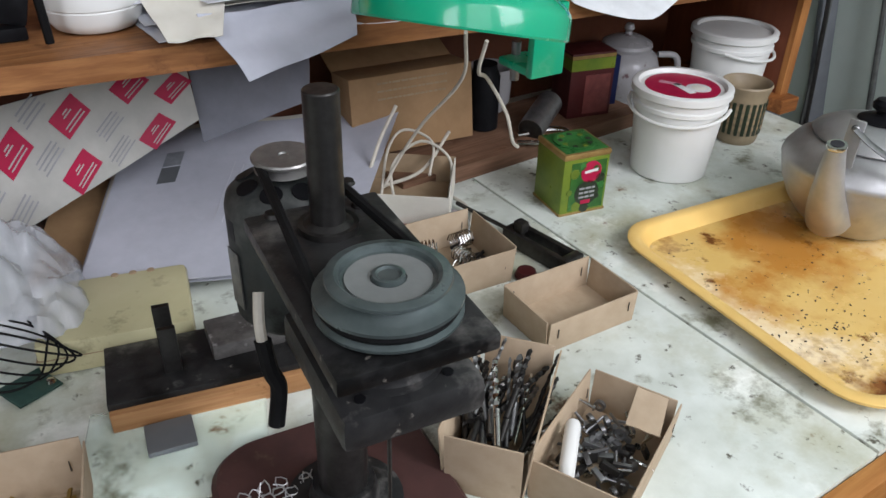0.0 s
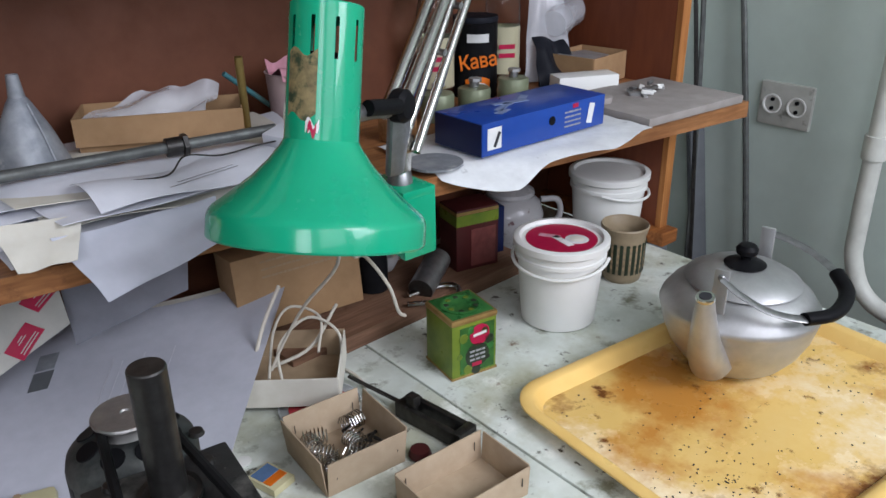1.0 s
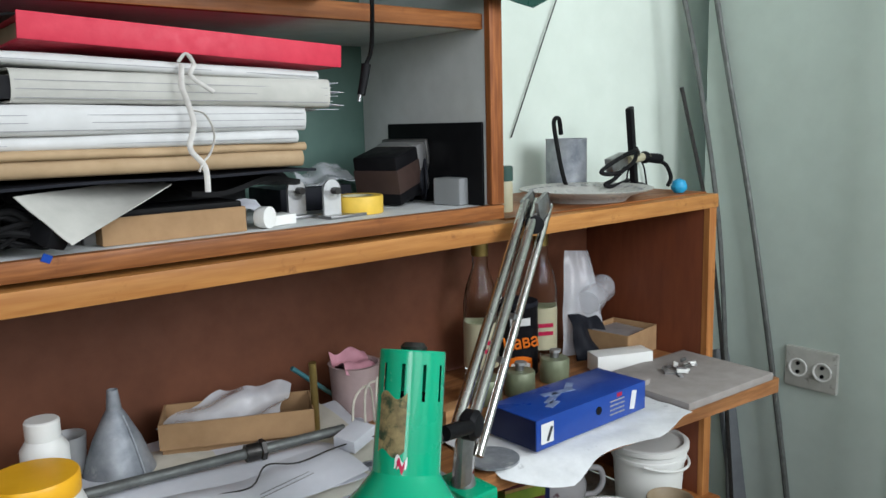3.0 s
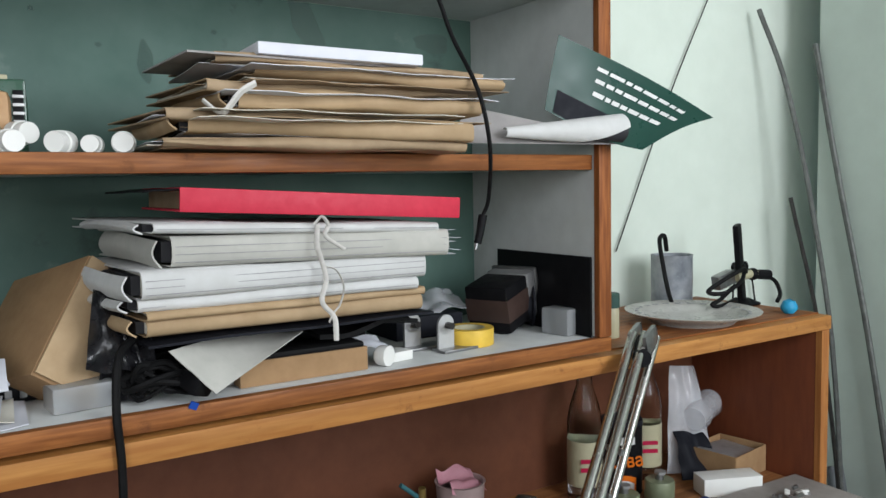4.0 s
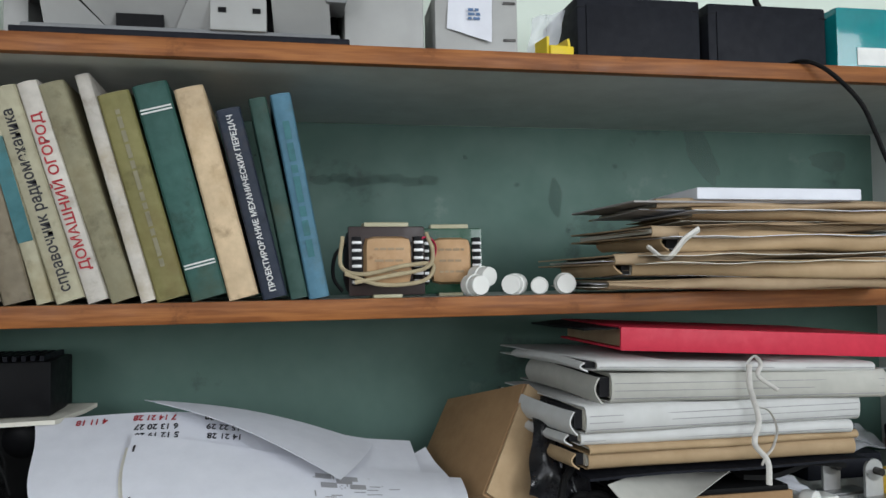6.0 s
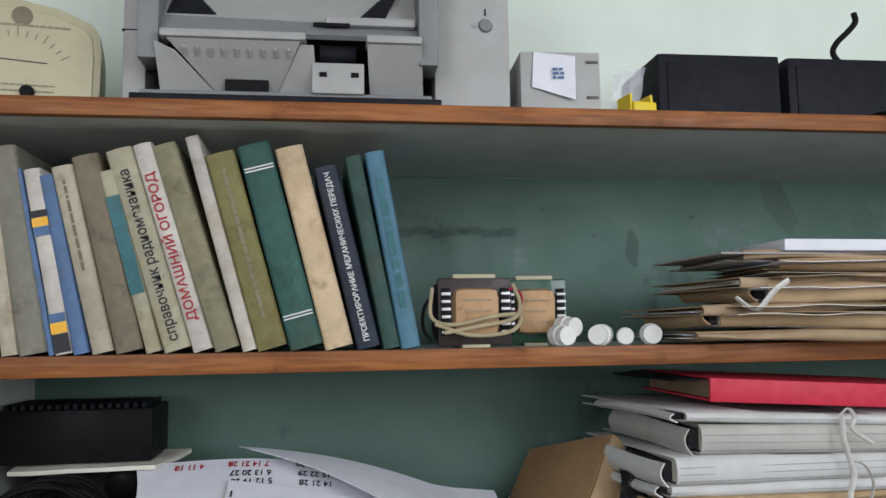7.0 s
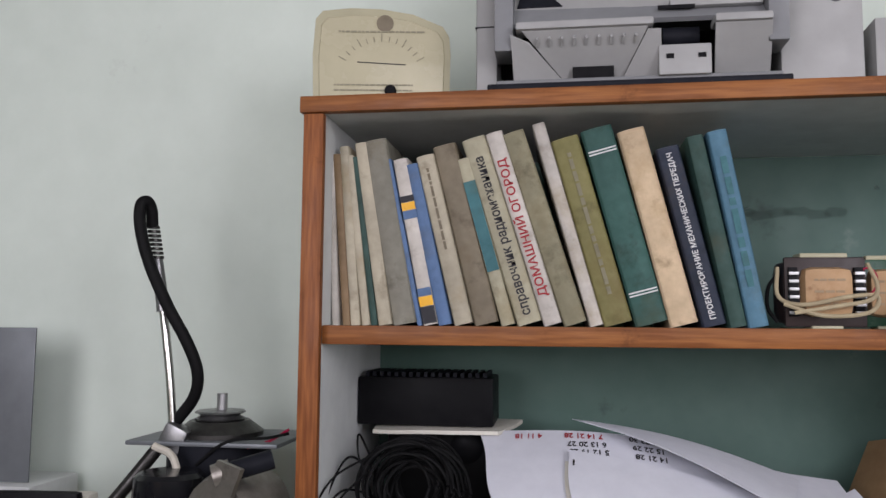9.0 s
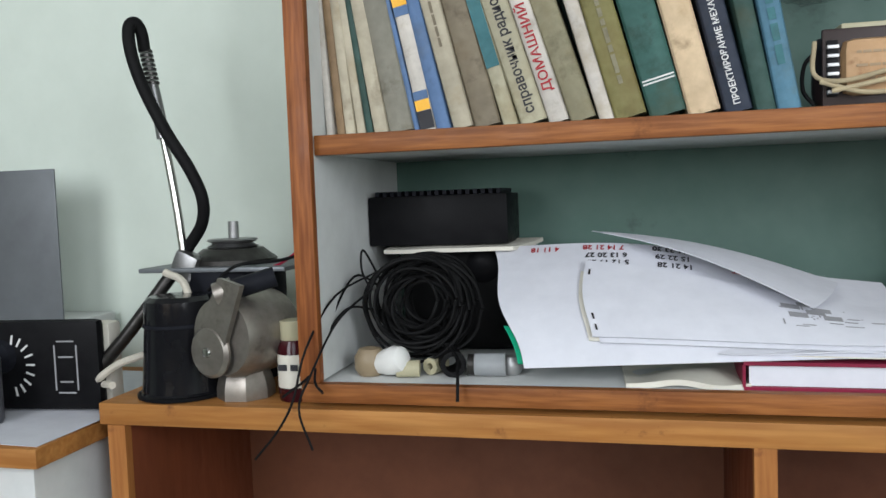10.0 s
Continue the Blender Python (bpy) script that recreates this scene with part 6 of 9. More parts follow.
part("shaft", cyl(nb(), 0.007, 0.022, seg=14), M_ALU, em, m=pose(0.002, 0, 0.1825))
part("red_lead", tube(nb(), ((0.06, -0.05, 0.14), (0.09, -0.05, 0.15), (0.115, -0.05, 0.165)), 0.0018, 6), M_CRIMSON, em)
part("black_lead", tube(nb(), ((0.0, -0.07, 0.12), (0.04, -0.07, 0.15), (0.09, -0.06, 0.155), (0.115, -0.05, 0.16)), 0.002, 6), M_RUBBER, em)
gr = thing("hand_grinder", pose(-0.099, 0.022, CABL, 0, 0, -18), "cast aluminium hand grinder with black handle", "grinder")
part("foot", lathe(nb(), ((0.0, 0.0), (0.034, 0.0), (0.034, 0.012), (0.031, 0.024), (0.027, 0.034), (0.024, 0.045)), 8), M_WARMSTEEL, gr, m=pose(-0.014, 0.004, 0))
part("housing", lathe(nb(), ((0.0, -0.045), (0.03, -0.044), (0.046, -0.036), (0.05, -0.02), (0.05, 0.03), (0.044, 0.045), (0.0, 0.05)), 32), M_WARMSTEEL, gr, m=pose(-0.004, 0.005, 0.078, 90, 0, 0))
part("cap", lathe(nb(), ((0.0, 0.008), (0.026, 0.007), (0.030, 0.003), (0.030, 0.0)), 28), M_WARMSTEEL, gr, m=pose(-0.012, -0.047, 0.062, 90, 0, 0))
part("screw", lathe(nb(), ((0.0, 0.003), (0.005, 0.002), (0.006, 0.0)), 14), M_CHROME, gr, m=pose(-0.012, -0.055, 0.062, 90, 0, 0))
part("lever", quad_sheet(nb(), (-0.034, -0.050, 0.066), (0.010, -0.050, 0.060), (0.040, -0.046, 0.138), (0.006, -0.046, 0.146), 0.0, 0, 6, 10, 0.007), M_WARMSTEEL, gr)
part("handle", tube(nb(), ((0.006, -0.040, 0.129), (0.028, -0.02, 0.137), (0.047, -0.002, 0.144)), 0.0115, 16), M_CHARCOAL, gr)
part("collar", cyl(nb(), 0.014, 0.02, seg=18), M_WARMSTEEL, gr, m=pose(-0.002, -0.046, 0.126, 0, 72, 40))
jar = thing("small_bottle", pose(-0.0430, 0.022, CABL), "small dark red medicine bottle with paper label", "bottle")
part("glass", lathe(nb(), ((0.0, 0.0), (0.0185, 0.0), (0.0195, 0.003), (0.0195, 0.062), (0.016, 0.070), (0.0, 0.070)), 24), surf("dark_red_glass", (0.05, 0.006, 0.01), None, 30, 0.08, bump=0.0), jar)
part("label", lathe(nb(), ((0.0197, 0.016), (0.020, 0.016), (0.020, 0.054), (0.0197, 0.054)), 24), M_PAPER2, jar)
part("cap", lathe(nb(), ((0.0, 0.070), (0.0155, 0.070), (0.016, 0.072), (0.016, 0.092), (0.0, 0.094)), 20), M_IVORY, jar)
part("print", bars(nb(), 1, 0.024, 0.01, 0.007, 14), M_INK, jar, m=pose(0.0, -0.0202, 0.040) @ UPRIGHT)
lz = 1.359
dev = thing("blister_pack", pose(-0.42, 0.04, lz, 0, 0, 6), "black packaged car gadget standing up", "package")
part("card", box(nb(), 0.20, 0.018, 0.116, bevel=0.008), M_BLACK, dev, m=pose(0, 0, 0))
part("backing", box(nb(), 0.20, 0.03, 0.109, bevel=0.006), M_PAPER2, dev, m=pose(0.004, 0.026, 0))
cm = nb()
for x0, z0, x1, z1 in ((0.040, 0.026, 0.040, 0.082), (0.070, 0.026, 0.070, 0.082), (0.044, 0.088, 0.066, 0.088), (0.044, 0.022, 0.066, 0.022), (0.046, 0.068, 0.064, 0.068), (0.047, 0.036, 0.063, 0.036)):
    box(cm, max(0.002, abs(x1 - x0) + 0.002), 0.0008, max(0.002, abs(z1 - z0) + 0.002), (x0 + x1) / 2, -0.0094, min(z0, z1))
part("car_outline", cm, M_GREYINK, dev)
dl = nb()
for k in range(9):
    a = radians(80 - 20 * k)
    box(dl, 0.012, 0.0008, 0.0025, -0.022 + 0.028 * math.cos(a), -0.0094, 0.058 + 0.034 * math.sin(a), turn=pose(0, 0, 0, 0, -math.degrees(a), 0))
part("dial_marks", dl, M_WHITEINK, dev)
part("dial_knob", lathe(nb(), ((0.0, 0.008), (0.018, 0.008), (0.022, 0.0)), 20), M_CHARCOAL, dev, m=pose(-0.035, -0.009, 0.07, 90, 0, 0))
solo("grey_tube", lathe(nb(), ((0.0, 0.0), (0.033, 0.0), (0.035, 0.004), (0.035, 0.078), (0.031, 0.082), (0.029, 0.07), (0.0, 0.07)), 28), surf("grey_plastic_tub", (0.10, 0.10, 0.115), None, 40, 0.4), pose(-0.448, -0.03, lz - 0.002), "short dark grey plastic tub", "tub")
solo("steel_plate", box(nb(), 0.30, 0.004, 0.230, bevel=0.0018), M_GREYPLATE, pose(-0.66, 0.21, 1.4475, 0, 0, 2), "grey steel plate propped against the wall", "plate")
solo("plate_shelf", box(nb(), 0.34, 0.12, 0.085, bevel=0.003), M_WHITE, pose(-0.66, 0.25, 1.3615), "white box carrying a steel plate", "box")

# ---- desk lamp ----
LX, LY = 1.060, -0.262
LAMP_M = pose(LX, LY, 1.102) @ Matrix.Rotation(radians(16), 4, Vector((-0.77, 0.64, 0))) @ Matrix.Rotation(radians(4.5), 4, Vector((0.58, 0.81, 0)))
lamp = thing("desk_lamp", LAMP_M, "green enamel desk lamp on a jointed steel arm", "lamp")


shade_prof = ((0.1005, 0.0), (0.1016, 0.002), (0.1010, 0.0205), (0.0995, 0.0245), (0.0965, 0.0285), (0.0800, 0.0415), (0.0620, 0.0570), (0.0480, 0.0720), (0.0375, 0.0865), (0.0345, 0.0920), (0.0338, 0.163), (0.0338, 0.199), (0.0338, 0.2115), (0.0328, 0.2127), (0.012, 0.2127), (0.0, 0.2127))
part("shade", lathe(nb(), shade_prof, 60, skip=lambda k, i: k == 10 and i % 6 == 0), M_LAMP, lamp, "glossy green enamel with vent slots", smooth=27)
part("shade_lining", lathe(nb(), ((0.0990, 0.001), (0.0990, 0.020), (0.094, 0.0280), (0.078, 0.0408), (0.060, 0.0562), (0.046, 0.0712), (0.0325, 0.0900), (0.0325, 0.157)), 48), M_PLASTIC, lamp, "white inside")
part("socket", cyl(nb(), 0.020, 0.09, seg=20), M_BLACK, lamp, m=pose(0, 0, 0.08))
part("bulb", lathe(nb(), ((0.0, 0.0), (0.018, 0.004), (0.028, 0.022), (0.028, 0.04), (0.016, 0.065), (0.014, 0.08)), 24), M_FROST, lamp, m=pose(0, 0, 0.010))
part("top_cap", lathe(nb(), ((0.0, 0.0), (0.013, 0.0), (0.014, 0.003), (0.010, 0.008), (0.0, 0.008)), 20), M_DKSTEEL, lamp, m=pose(0.004, 0.004, 0.2126))
# sticker patches wrap the neck
def patch(a0, a1, z0, z1, material, name, label, r=0.0342, seed=0.0):
    def place(u, v):
        a = a0 + (a1 - a0) * u
        return (r * math.cos(a), r * math.sin(a), z0 + (z1 - z0) * v + 0.004 * math.sin(7 * u + seed))
    part(name, sheet(nb(), place, 10, 8, 0.0004), material, lamp, label)


patch(radians(176), radians(228), 0.112, 0.168, surf("worn_sticker", (0.13, 0.10, 0.05), (0.36, 0.28, 0.13), 90, 0.6, big=0.4, bump=0.05, spots=(((0.03, 0.05, 0.025), 60, 0.5, 0.62),)), "sticker", "worn brown and green sticker")
patch(radians(213), radians(234), 0.094, 0.108, M_WHITEINK, "small_sticker", "small white sticker with red blossom")
patch(radians(217), radians(230), 0.097, 0.105, M_CRIMSON, "blossom", "red blossom print", 0.0346)
# clamp, joint and arms
arm = new("arm_group")
arm.parent, arm.matrix_basis = lamp, LAMP_M.inverted()
part("clamp", box(nb(), 0.05, 0.075, 0.012, bevel=0.003), M_LAMP, arm, "green cast clamp", m=pose(1.264, -0.123, 1.0625))
part("clamp", box(nb(), 0.05, 0.012, 0.080, bevel=0.003), M_LAMP, arm, "green cast clamp", m=pose(1.264, -0.1545, 0.9865))
part("clamp", box(nb(), 0.045, 0.060, 0.010, bevel=0.003), M_LAMP, arm, "green cast clamp", m=pose(1.264, -0.1205, 0.9865))
part("clamp_screw", cyl(nb(), 0.006, 0.05, seg=14), M_STEEL, arm, m=pose(1.266, -0.095, 0.9625))
part("pivot_post", lathe(nb(), ((0.0, 0.0), (0.016, 0.0), (0.014, 0.012), (0.008, 0.02), (0.008, 0.03), (0.0, 0.03)), 18), M_STEEL, arm, m=pose(1.262, -0.125, 1.0745))
part("fork", box(nb(), 0.030, 0.02, 0.050, bevel=0.006), M_CHROME, arm, m=pose(1.258, -0.128, 1.086, 0, 14, 20))
for ox, oy in ((0.0, 0.0), (0.015, -0.012)):
    part("lower_rod", tube(nb(), ((1.262 + ox, -0.126 + oy, 1.112), (1.502 + ox, -0.028 + oy, 1.408)), 0.0062, 10, 1), M_CHROME, arm)
for ox, oy in ((0.0, 0.0), (-0.014, 0.011)):
    part("upper_rod", tube(nb(), ((1.212 + ox, -0.196 + oy, 1.180), (1.492 + ox, -0.040 + oy, 1.416)), 0.0070, 12, 1), M_CHROME, arm)
for oy in (0.0, 0.030):
    part("elbow_plate", box(nb(), 0.042, 0.006, 0.034, bevel=0.006), M_STEEL, arm, m=pose(1.494, -0.052 + oy, 1.392, 0, -20, 20))
part("elbow_knob", lathe(nb(), ((0.0, 0.0), (0.013, 0.0), (0.015, 0.004), (0.013, 0.012), (0.0, 0.013)), 12), M_BLACK, arm, m=pose(1.468, -0.052, 1.385, 90, 0, -20))
for t_ in (0.35, 0.52):
    part("spring_pin", cyl(nb(), 0.0045, 0.03, seg=10), M_STEEL, arm, m=pose(1.262 + 0.24 * t_ + 0.006, -0.142 + 0.098 * t_, 1.112 + 0.296 * t_, -90, 0, 0))
part("joint_plate", box(nb(), 0.034, 0.008, 0.070, bevel=0.006), M_STEEL, arm, m=pose(1.222, -0.168, 1.108, 0, 20, 20))
part("joint_plate", box(nb(), 0.030, 0.010, 0.085, bevel=0.006), M_STEEL, arm, m=pose(1.206, -0.190, 1.112, 0, 8, 20))
part("head_bracket", tube(nb(), ((1.100, -0.228, 1.196), (1.150, -0.216, 1.198), (1.204, -0.200, 1.190)), 0.009, 12), M_STEEL, arm)
part("joint_knob", lathe(nb(), ((0.0, 0.0), (0.014, 0.0), (0.018, 0.004), (0.018, 0.016), (0.013, 0.021), (0.0, 0.022)), 14), M_BLACK, arm, m=pose(1.202, -0.196, 1.193, 90, 0, 22))
part("joint_knob_stem", tube(nb(), ((1.150, -0.226, 1.204), (1.196, -0.214, 1.196)), 0.0085, 14, 1), M_BLACK, arm)
part("cord", tube(nb(), ((1.115, -0.215, 1.245), (1.150, -0.180, 1.220), (1.175, -0.150, 1.180), (1.190, -0.130, 1.100)), 0.003, 7), M_CORD, arm)

# ---- things on the loose shelf ----
MID = 1.0605
papers = thing("paper_pile", Matrix(), "thick untidy pile of white drawings and papers", "papers")
rnd = random.Random(3)
for k in range(13):
    z = MID + 0.002 + k * 0.0032
    x0, x1 = 0.86 + rnd.uniform(-0.05, 0.05), 1.21 + rnd.uniform(-0.07, 0.06)
    yf = -0.075 + rnd.uniform(-0.025, 0.05) + 0.010 * k * 0.3
    part("sheet", quad_sheet(nb(), (x0 + rnd.uniform(-0.03, 0.03), yf + rnd.uniform(0, 0.04), z + rnd.uniform(0, 0.003)), (x1, yf + rnd.uniform(-0.03, 0.01), z + rnd.uniform(0, 0.003)), (x1 + rnd.uniform(-0.05, 0.05), 0.21, z), (x0, 0.24, z), 0.011, k * 1.7, 16, 12, 0.0007), (M_PAPER, M_PAPER_SHADED, M_PAPER, M_PAPER2)[k % 4], papers)


part("hanging_sheet", quad_sheet(nb(), (0.878, -0.060, 1.090), (1.055, -0.055, 1.088), (1.030, -0.116, 1.062), (0.905, -0.119, 1.034), 0.009, 2.0, 14, 14, 0.0007, 0.004), M_PAPER_SHADED, papers, "white sheet hanging over the edge")
part("hanging_sheet", quad_sheet(nb(), (0.835, -0.02, 1.10), (0.92, -0.03, 1.095), (0.89, -0.098, 1.077), (0.838, -0.09, 1.075), 0.004, 5.0, 10, 10, 0.0007), M_PAPER2, papers)


def wavy(u, v):
    return (0.93 + 0.23 * u, -0.062 + 0.10 * v, MID + 0.042 + 0.011 * math.sin(3.1 * v) * (1 - 0.5 * u) + 0.004 * math.sin(7 * u + 2 * v))


part("wavy_sheet", sheet(nb(), wavy, 14, 10, 0.0007), M_PAPER, papers)
part("faint_print", bars(nb(), 2, 0.10, 0.008, 0.0016, 21), M_GREYINK, papers, m=pose(1.05, -0.035, MID + 0.0475, 0, 0, 12))
funnel = thing("tin_funnel", pose(0.926, 0.170, MID + 0.030), "dented galvanised funnel standing upside down", "funnel")
part("cone", lathe(nb(), ((0.0505, 0.003), (0.047, 0.005), (0.03, 0.052), (0.014, 0.085), (0.0095, 0.092), (0.0085, 0.09), (0.028, 0.05), (0.046, 0.003)), 32), M_ZINC, funnel)
part("rim", lathe(nb(), ((0.046, 0.0), (0.0505, 0.0), (0.0515, 0.0015), (0.0505, 0.003), (0.046, 0.003)), 32), M_ZINC, funnel)
part("spout", lathe(nb(), ((0.0095, 0.092), (0.0068, 0.118), (0.0054, 0.118), (0.0085, 0.09)), 24), M_ZINC, funnel)
part("seam", tube(nb(), ((0.020, -0.0435, 0.006), (0.0128, -0.0285, 0.052), (0.0064, -0.0132, 0.085)), 0.0012, 6), M_ZINC, funnel)
rod = thing("steel_rod", Matrix(), "dark steel rod with a collar lying on papers", "rod")
part("bar", tube(nb(), ((0.80, 0.096, 1.116), (1.19, 0.043, 1.120)), 0.0070, 12, 1), M_ROD, rod)
part("collar", cyl(nb(), 0.0115, 0.018, seg=16), M_DKSTEEL, rod, m=pose(1.052, 0.062, 1.1185, 0, 90, -6.5))
part("nut", cyl(nb(), 0.014, 0.006, seg=6), M_DKSTEEL, rod, m=pose(1.072, 0.06, 1.1188, 0, 90, -6.5))
cb = thing("long_carton", pose(1.092, 0.165, 1.108, 0, 0, -26), "long brown carton holding a polythene bag", "carton")
part("floor", box(nb(), 0.205, 0.082, 0.002), M_CARTON, cb)
for dy in (-0.041, 0.041):
    part("long_side", box(nb(), 0.205, 0.0022, 0.036), M_CARTON, cb, m=pose(0, dy, 0.0))
for dx in (-0.1025, 0.1025):
    part("short_side", box(nb(), 0.0022, 0.084, 0.036), M_CARTON, cb, m=pose(dx, 0, 0.0))
solo("lower_carton", box(nb(), 0.19, 0.075, 0.036, bevel=0.001), M_CARTON, pose(1.088, 0.175, 1.0715, 0, 0, -24), "flattened brown carton under another", "carton")
solo("polythene_bag", quad_sheet(nb(), (0.99, 0.21, 1.125), (1.13, 0.115, 1.125), (1.17, 0.15, 1.166), (1.09, 0.22, 1.158), 0.030, 12.0, 16, 16, 0.001), M_POLY, Matrix(), "crumpled clear polythene bag in a carton", "bag")
solo("brass_rod", cyl(nb(), 0.0055, 0.145, seg=14), M_BRASS, pose(1.183, 0.105, 1.062, 4, -3, 0), "short dull brass rod standing upright", "rod")
solo("blue_pen", cyl(nb(), 0.004, 0.13, seg=10), C_TEAL, pose(1.315, 0.23, 1.075, 0, -50, 0), "teal pen resting in a tilted position", "pen")
pk = thing("pink_tub", pose(1.315, 0.205, MID, 0, 0, 0), "pale pink plastic tub with a bag inside", "tub")
part("wall", lathe(nb(), ((0.0, 0.0), (0.036, 0.0), (0.041, 0.09), (0.043, 0.092), (0.039, 0.092), (0.034, 0.004), (0.0, 0.004)), 28), surf("faded_pink_plastic", (0.40, 0.30, 0.29), None, 30, 0.5), pk)
part("bag", quad_sheet(nb(), (-0.035, -0.03, 0.085), (0.035, -0.03, 0.08), (0.035, 0.03, 0.10), (-0.03, 0.03, 0.105), 0.02, 4.0), M_PINK, pk)
for k in range(3):
    solo("loose_wire", tube(nb(), ((1.19 + 0.02 * k, 0.02, 1.11), (1.22 + 0.02 * k, 0.06, 1.15 + 0.01 * k), (1.26 + 0.015 * k, 0.08, 1.155), (1.28, 0.10, 1.09)), 0.0018, 6), M_CORD, Matrix(), "thin white wire looped on the shelf", "wire", "loose wires")
solo("grey_wire", tube(nb(), ((0.98, -0.015, 1.114), (1.02, -0.02, 1.113), (1.05, 0.0, 1.124), (1.09, -0.008, 1.118), (1.15, 0.0, 1.118), (1.22, 0.005, 1.114)), 0.0011, 6), M_DKSTEEL, Matrix(), "thin bent grey wire on papers", "wire")
solo("white_block", box(nb(), 0.05, 0.035, 0.018, bevel=0.002), M_PAPER, pose(1.19, 0.015, 1.109, 3, -8, 20), "small white paper box", "box")
pj = thing("white_jar", pose(0.803, 0.052, MID), "white plastic jar with a yellow screw cap", "jar")
part("body", lathe(nb(), ((0.0, 0.002), (0.034, 0.0), (0.042, 0.003), (0.048, 0.012), (0.0505, 0.024), (0.0495, 0.0255), (0.0510, 0.027), (0.0530, 0.045), (0.0522, 0.0465), (0.0532, 0.048), (0.0525, 0.066), (0.0505, 0.074), (0.0495, 0.0755), (0.0495, 0.077), (0.045, 0.088), (0.043, 0.094), (0.0, 0.094)), 40), M_PLASTIC, pj)
part("cap", lathe(nb(), ((0.0465, 0.088), (0.0472, 0.09), (0.0472, 0.108), (0.0455, 0.111), (0.0, 0.112)), 40), M_YELLOW, pj, "yellow screw cap")
pb = thing("pill_bottle", pose(0.838, 0.155, MID + 0.01), "white pill bottle with a printed label", "bottle")
part("body", lathe(nb(), ((0.0, 0.0), (0.026, 0.0), (0.0275, 0.003), (0.0275, 0.09), (0.02, 0.102), (0.0, 0.102)), 28), M_PLASTIC, pb)
part("cap", lathe(nb(), ((0.0, 0.102), (0.0195, 0.102), (0.02, 0.104), (0.02, 0.124), (0.018, 0.126), (0.0, 0.126)), 28), M_PLASTIC, pb)
part("print", bars(nb(), 5, 0.022, 0.008, 0.003, 17), M_GREYINK, pb, m=pose(0.004, -0.0277, 0.05) @ UPRIGHT)
solo("foil_cup", lathe(nb(), ((0.0, 0.0), (0.018, 0.0), (0.022, 0.05), (0.021, 0.05), (0.017, 0.002), (0.0, 0.002)), 18), M_ALU, pose(0.873, 0.19, MID + 0.046), "small dented aluminium cup", "cup")
gc = thing("green_clip", pose(0.715, 0.045, MID), "green and black spring clip", "clip")
part("jaw", box(nb(), 0.035, 0.03, 0.014, bevel=0.003), M_BLACK, gc)
part("jaw", box(nb(), 0.028, 0.02, 0.03, bevel=0.004), M_BLACK, gc, m=pose(0.006, 0.005, 0.014, 0, 15, 0))
part("grip", box(nb(), 0.03, 0.016, 0.010, bevel=0.003), M_LAMP, gc, m=pose(-0.03, 0, 0.012, 0, 20, 0))

# blue carton on a white paper cloth
def cloth_place(u, v):
    x = 1.335 + 0.38 * u
    y = -0.118 - 0.055 * min(1.0, u * 4.5) + (0.155 + 0.05 * min(1.0, u * 4.5)) * v - 0.008 * math.sin(11 * u) * (1 - v)
    over = max(0.0, (-0.100 - 0.085 * max(0.0, u - 0.02)) - y)
    return (x + 0.012 * v, y, MID + 0.004 - over * (0.30 + 0.18 * math.sin(7 * u + 1)) + 0.003 * noise.noise(Vector((u * 9, v * 7, 2))))


solo("paper_cloth", sheet(nb(), cloth_place, 28, 18, 0.0008), surf("printed_white_paper", (0.74, 0.75, 0.75), (0.62, 0.63, 0.63), 45, 0.75, bump=0.2, spots=(((0.4, 0.4, 0.4), 40, 0.64, 0.72),)), Matrix(), "white paper cloth drooping over a shelf edge", "paper")
bb = thing("blue_carton_box", pose(1.538, -0.062, MID + 0.0085, 0, 0, 0.5), "glossy blue product carton lying flat", "carton")
part("body", box(nb(), 0.255, 0.097, 0.046, bevel=0.0008), M_BLUE, bb)
# Left end turned from the light: its shade is painted as darker blue.
part("end_flap", box(nb(), 0.0012, 0.095, 0.044), M_BLUE_D, bb, "blue end, darkened for shade", m=pose(-0.1282, 0, 0.001))
part("picture", box(nb(), 0.026, 0.0006, 0.030), M_WHITEINK, bb, m=pose(-0.105, -0.0488, 0.008))
part("tool_print", box(nb(), 0.005, 0.0006, 0.022), M_INK, bb, m=pose(-0.105, -0.0493, 0.011, 0, 25, 0))
part("hole", lathe(nb(), ((0.0, 0.001), (0.0065, 0.001), (0.0065, 0.0)), 20), M_BLACK, bb, m=pose(0.01, -0.0485, 0.026, 90, 0, 0))
part("print", bars(nb(), 4, 0.035, 0.007, 0.0025, 25), M_GREYINK, bb, m=pose(0.055, -0.0487, 0.022) @ UPRIGHT)
part("badge", box(nb(), 0.012, 0.0006, 0.006), M_CRIMSON, bb, m=pose(0.06, -0.0489, 0.037))
part("stripe", box(nb(), 0.012, 0.0006, 0.03), M_WHITEINK, bb, m=pose(0.092, -0.0489, 0.008, 0, 12, 0))
tp = nb()
for k, (x, y, w, a) in enumerate(((-0.04, 0.0, 0.05, 25), (-0.015, 0.012, 0.06, -12), (-0.06, -0.018, 0.03, 20), (0.02, 0.02, 0.03, 35))):
    box(tp, w, 0.012, 0.0005, x, y, 0.0462, turn=pose(0, 0, 0, 0, 0, a))
part("tool_picture", tp, surf("pale_blue_print", (0.25, 0.32, 0.5), (0.1, 0.15, 0.3), 60, 0.35), bb)
slb = solo("stone_slab", box(nb(), 0.245, 0.195, 0.014, bevel=0.003), M_CLOTHBOARD, pose(1.846, -0.066, MID + 0.001, 0, 0, -3), "dusty grey flat slab", "slab")
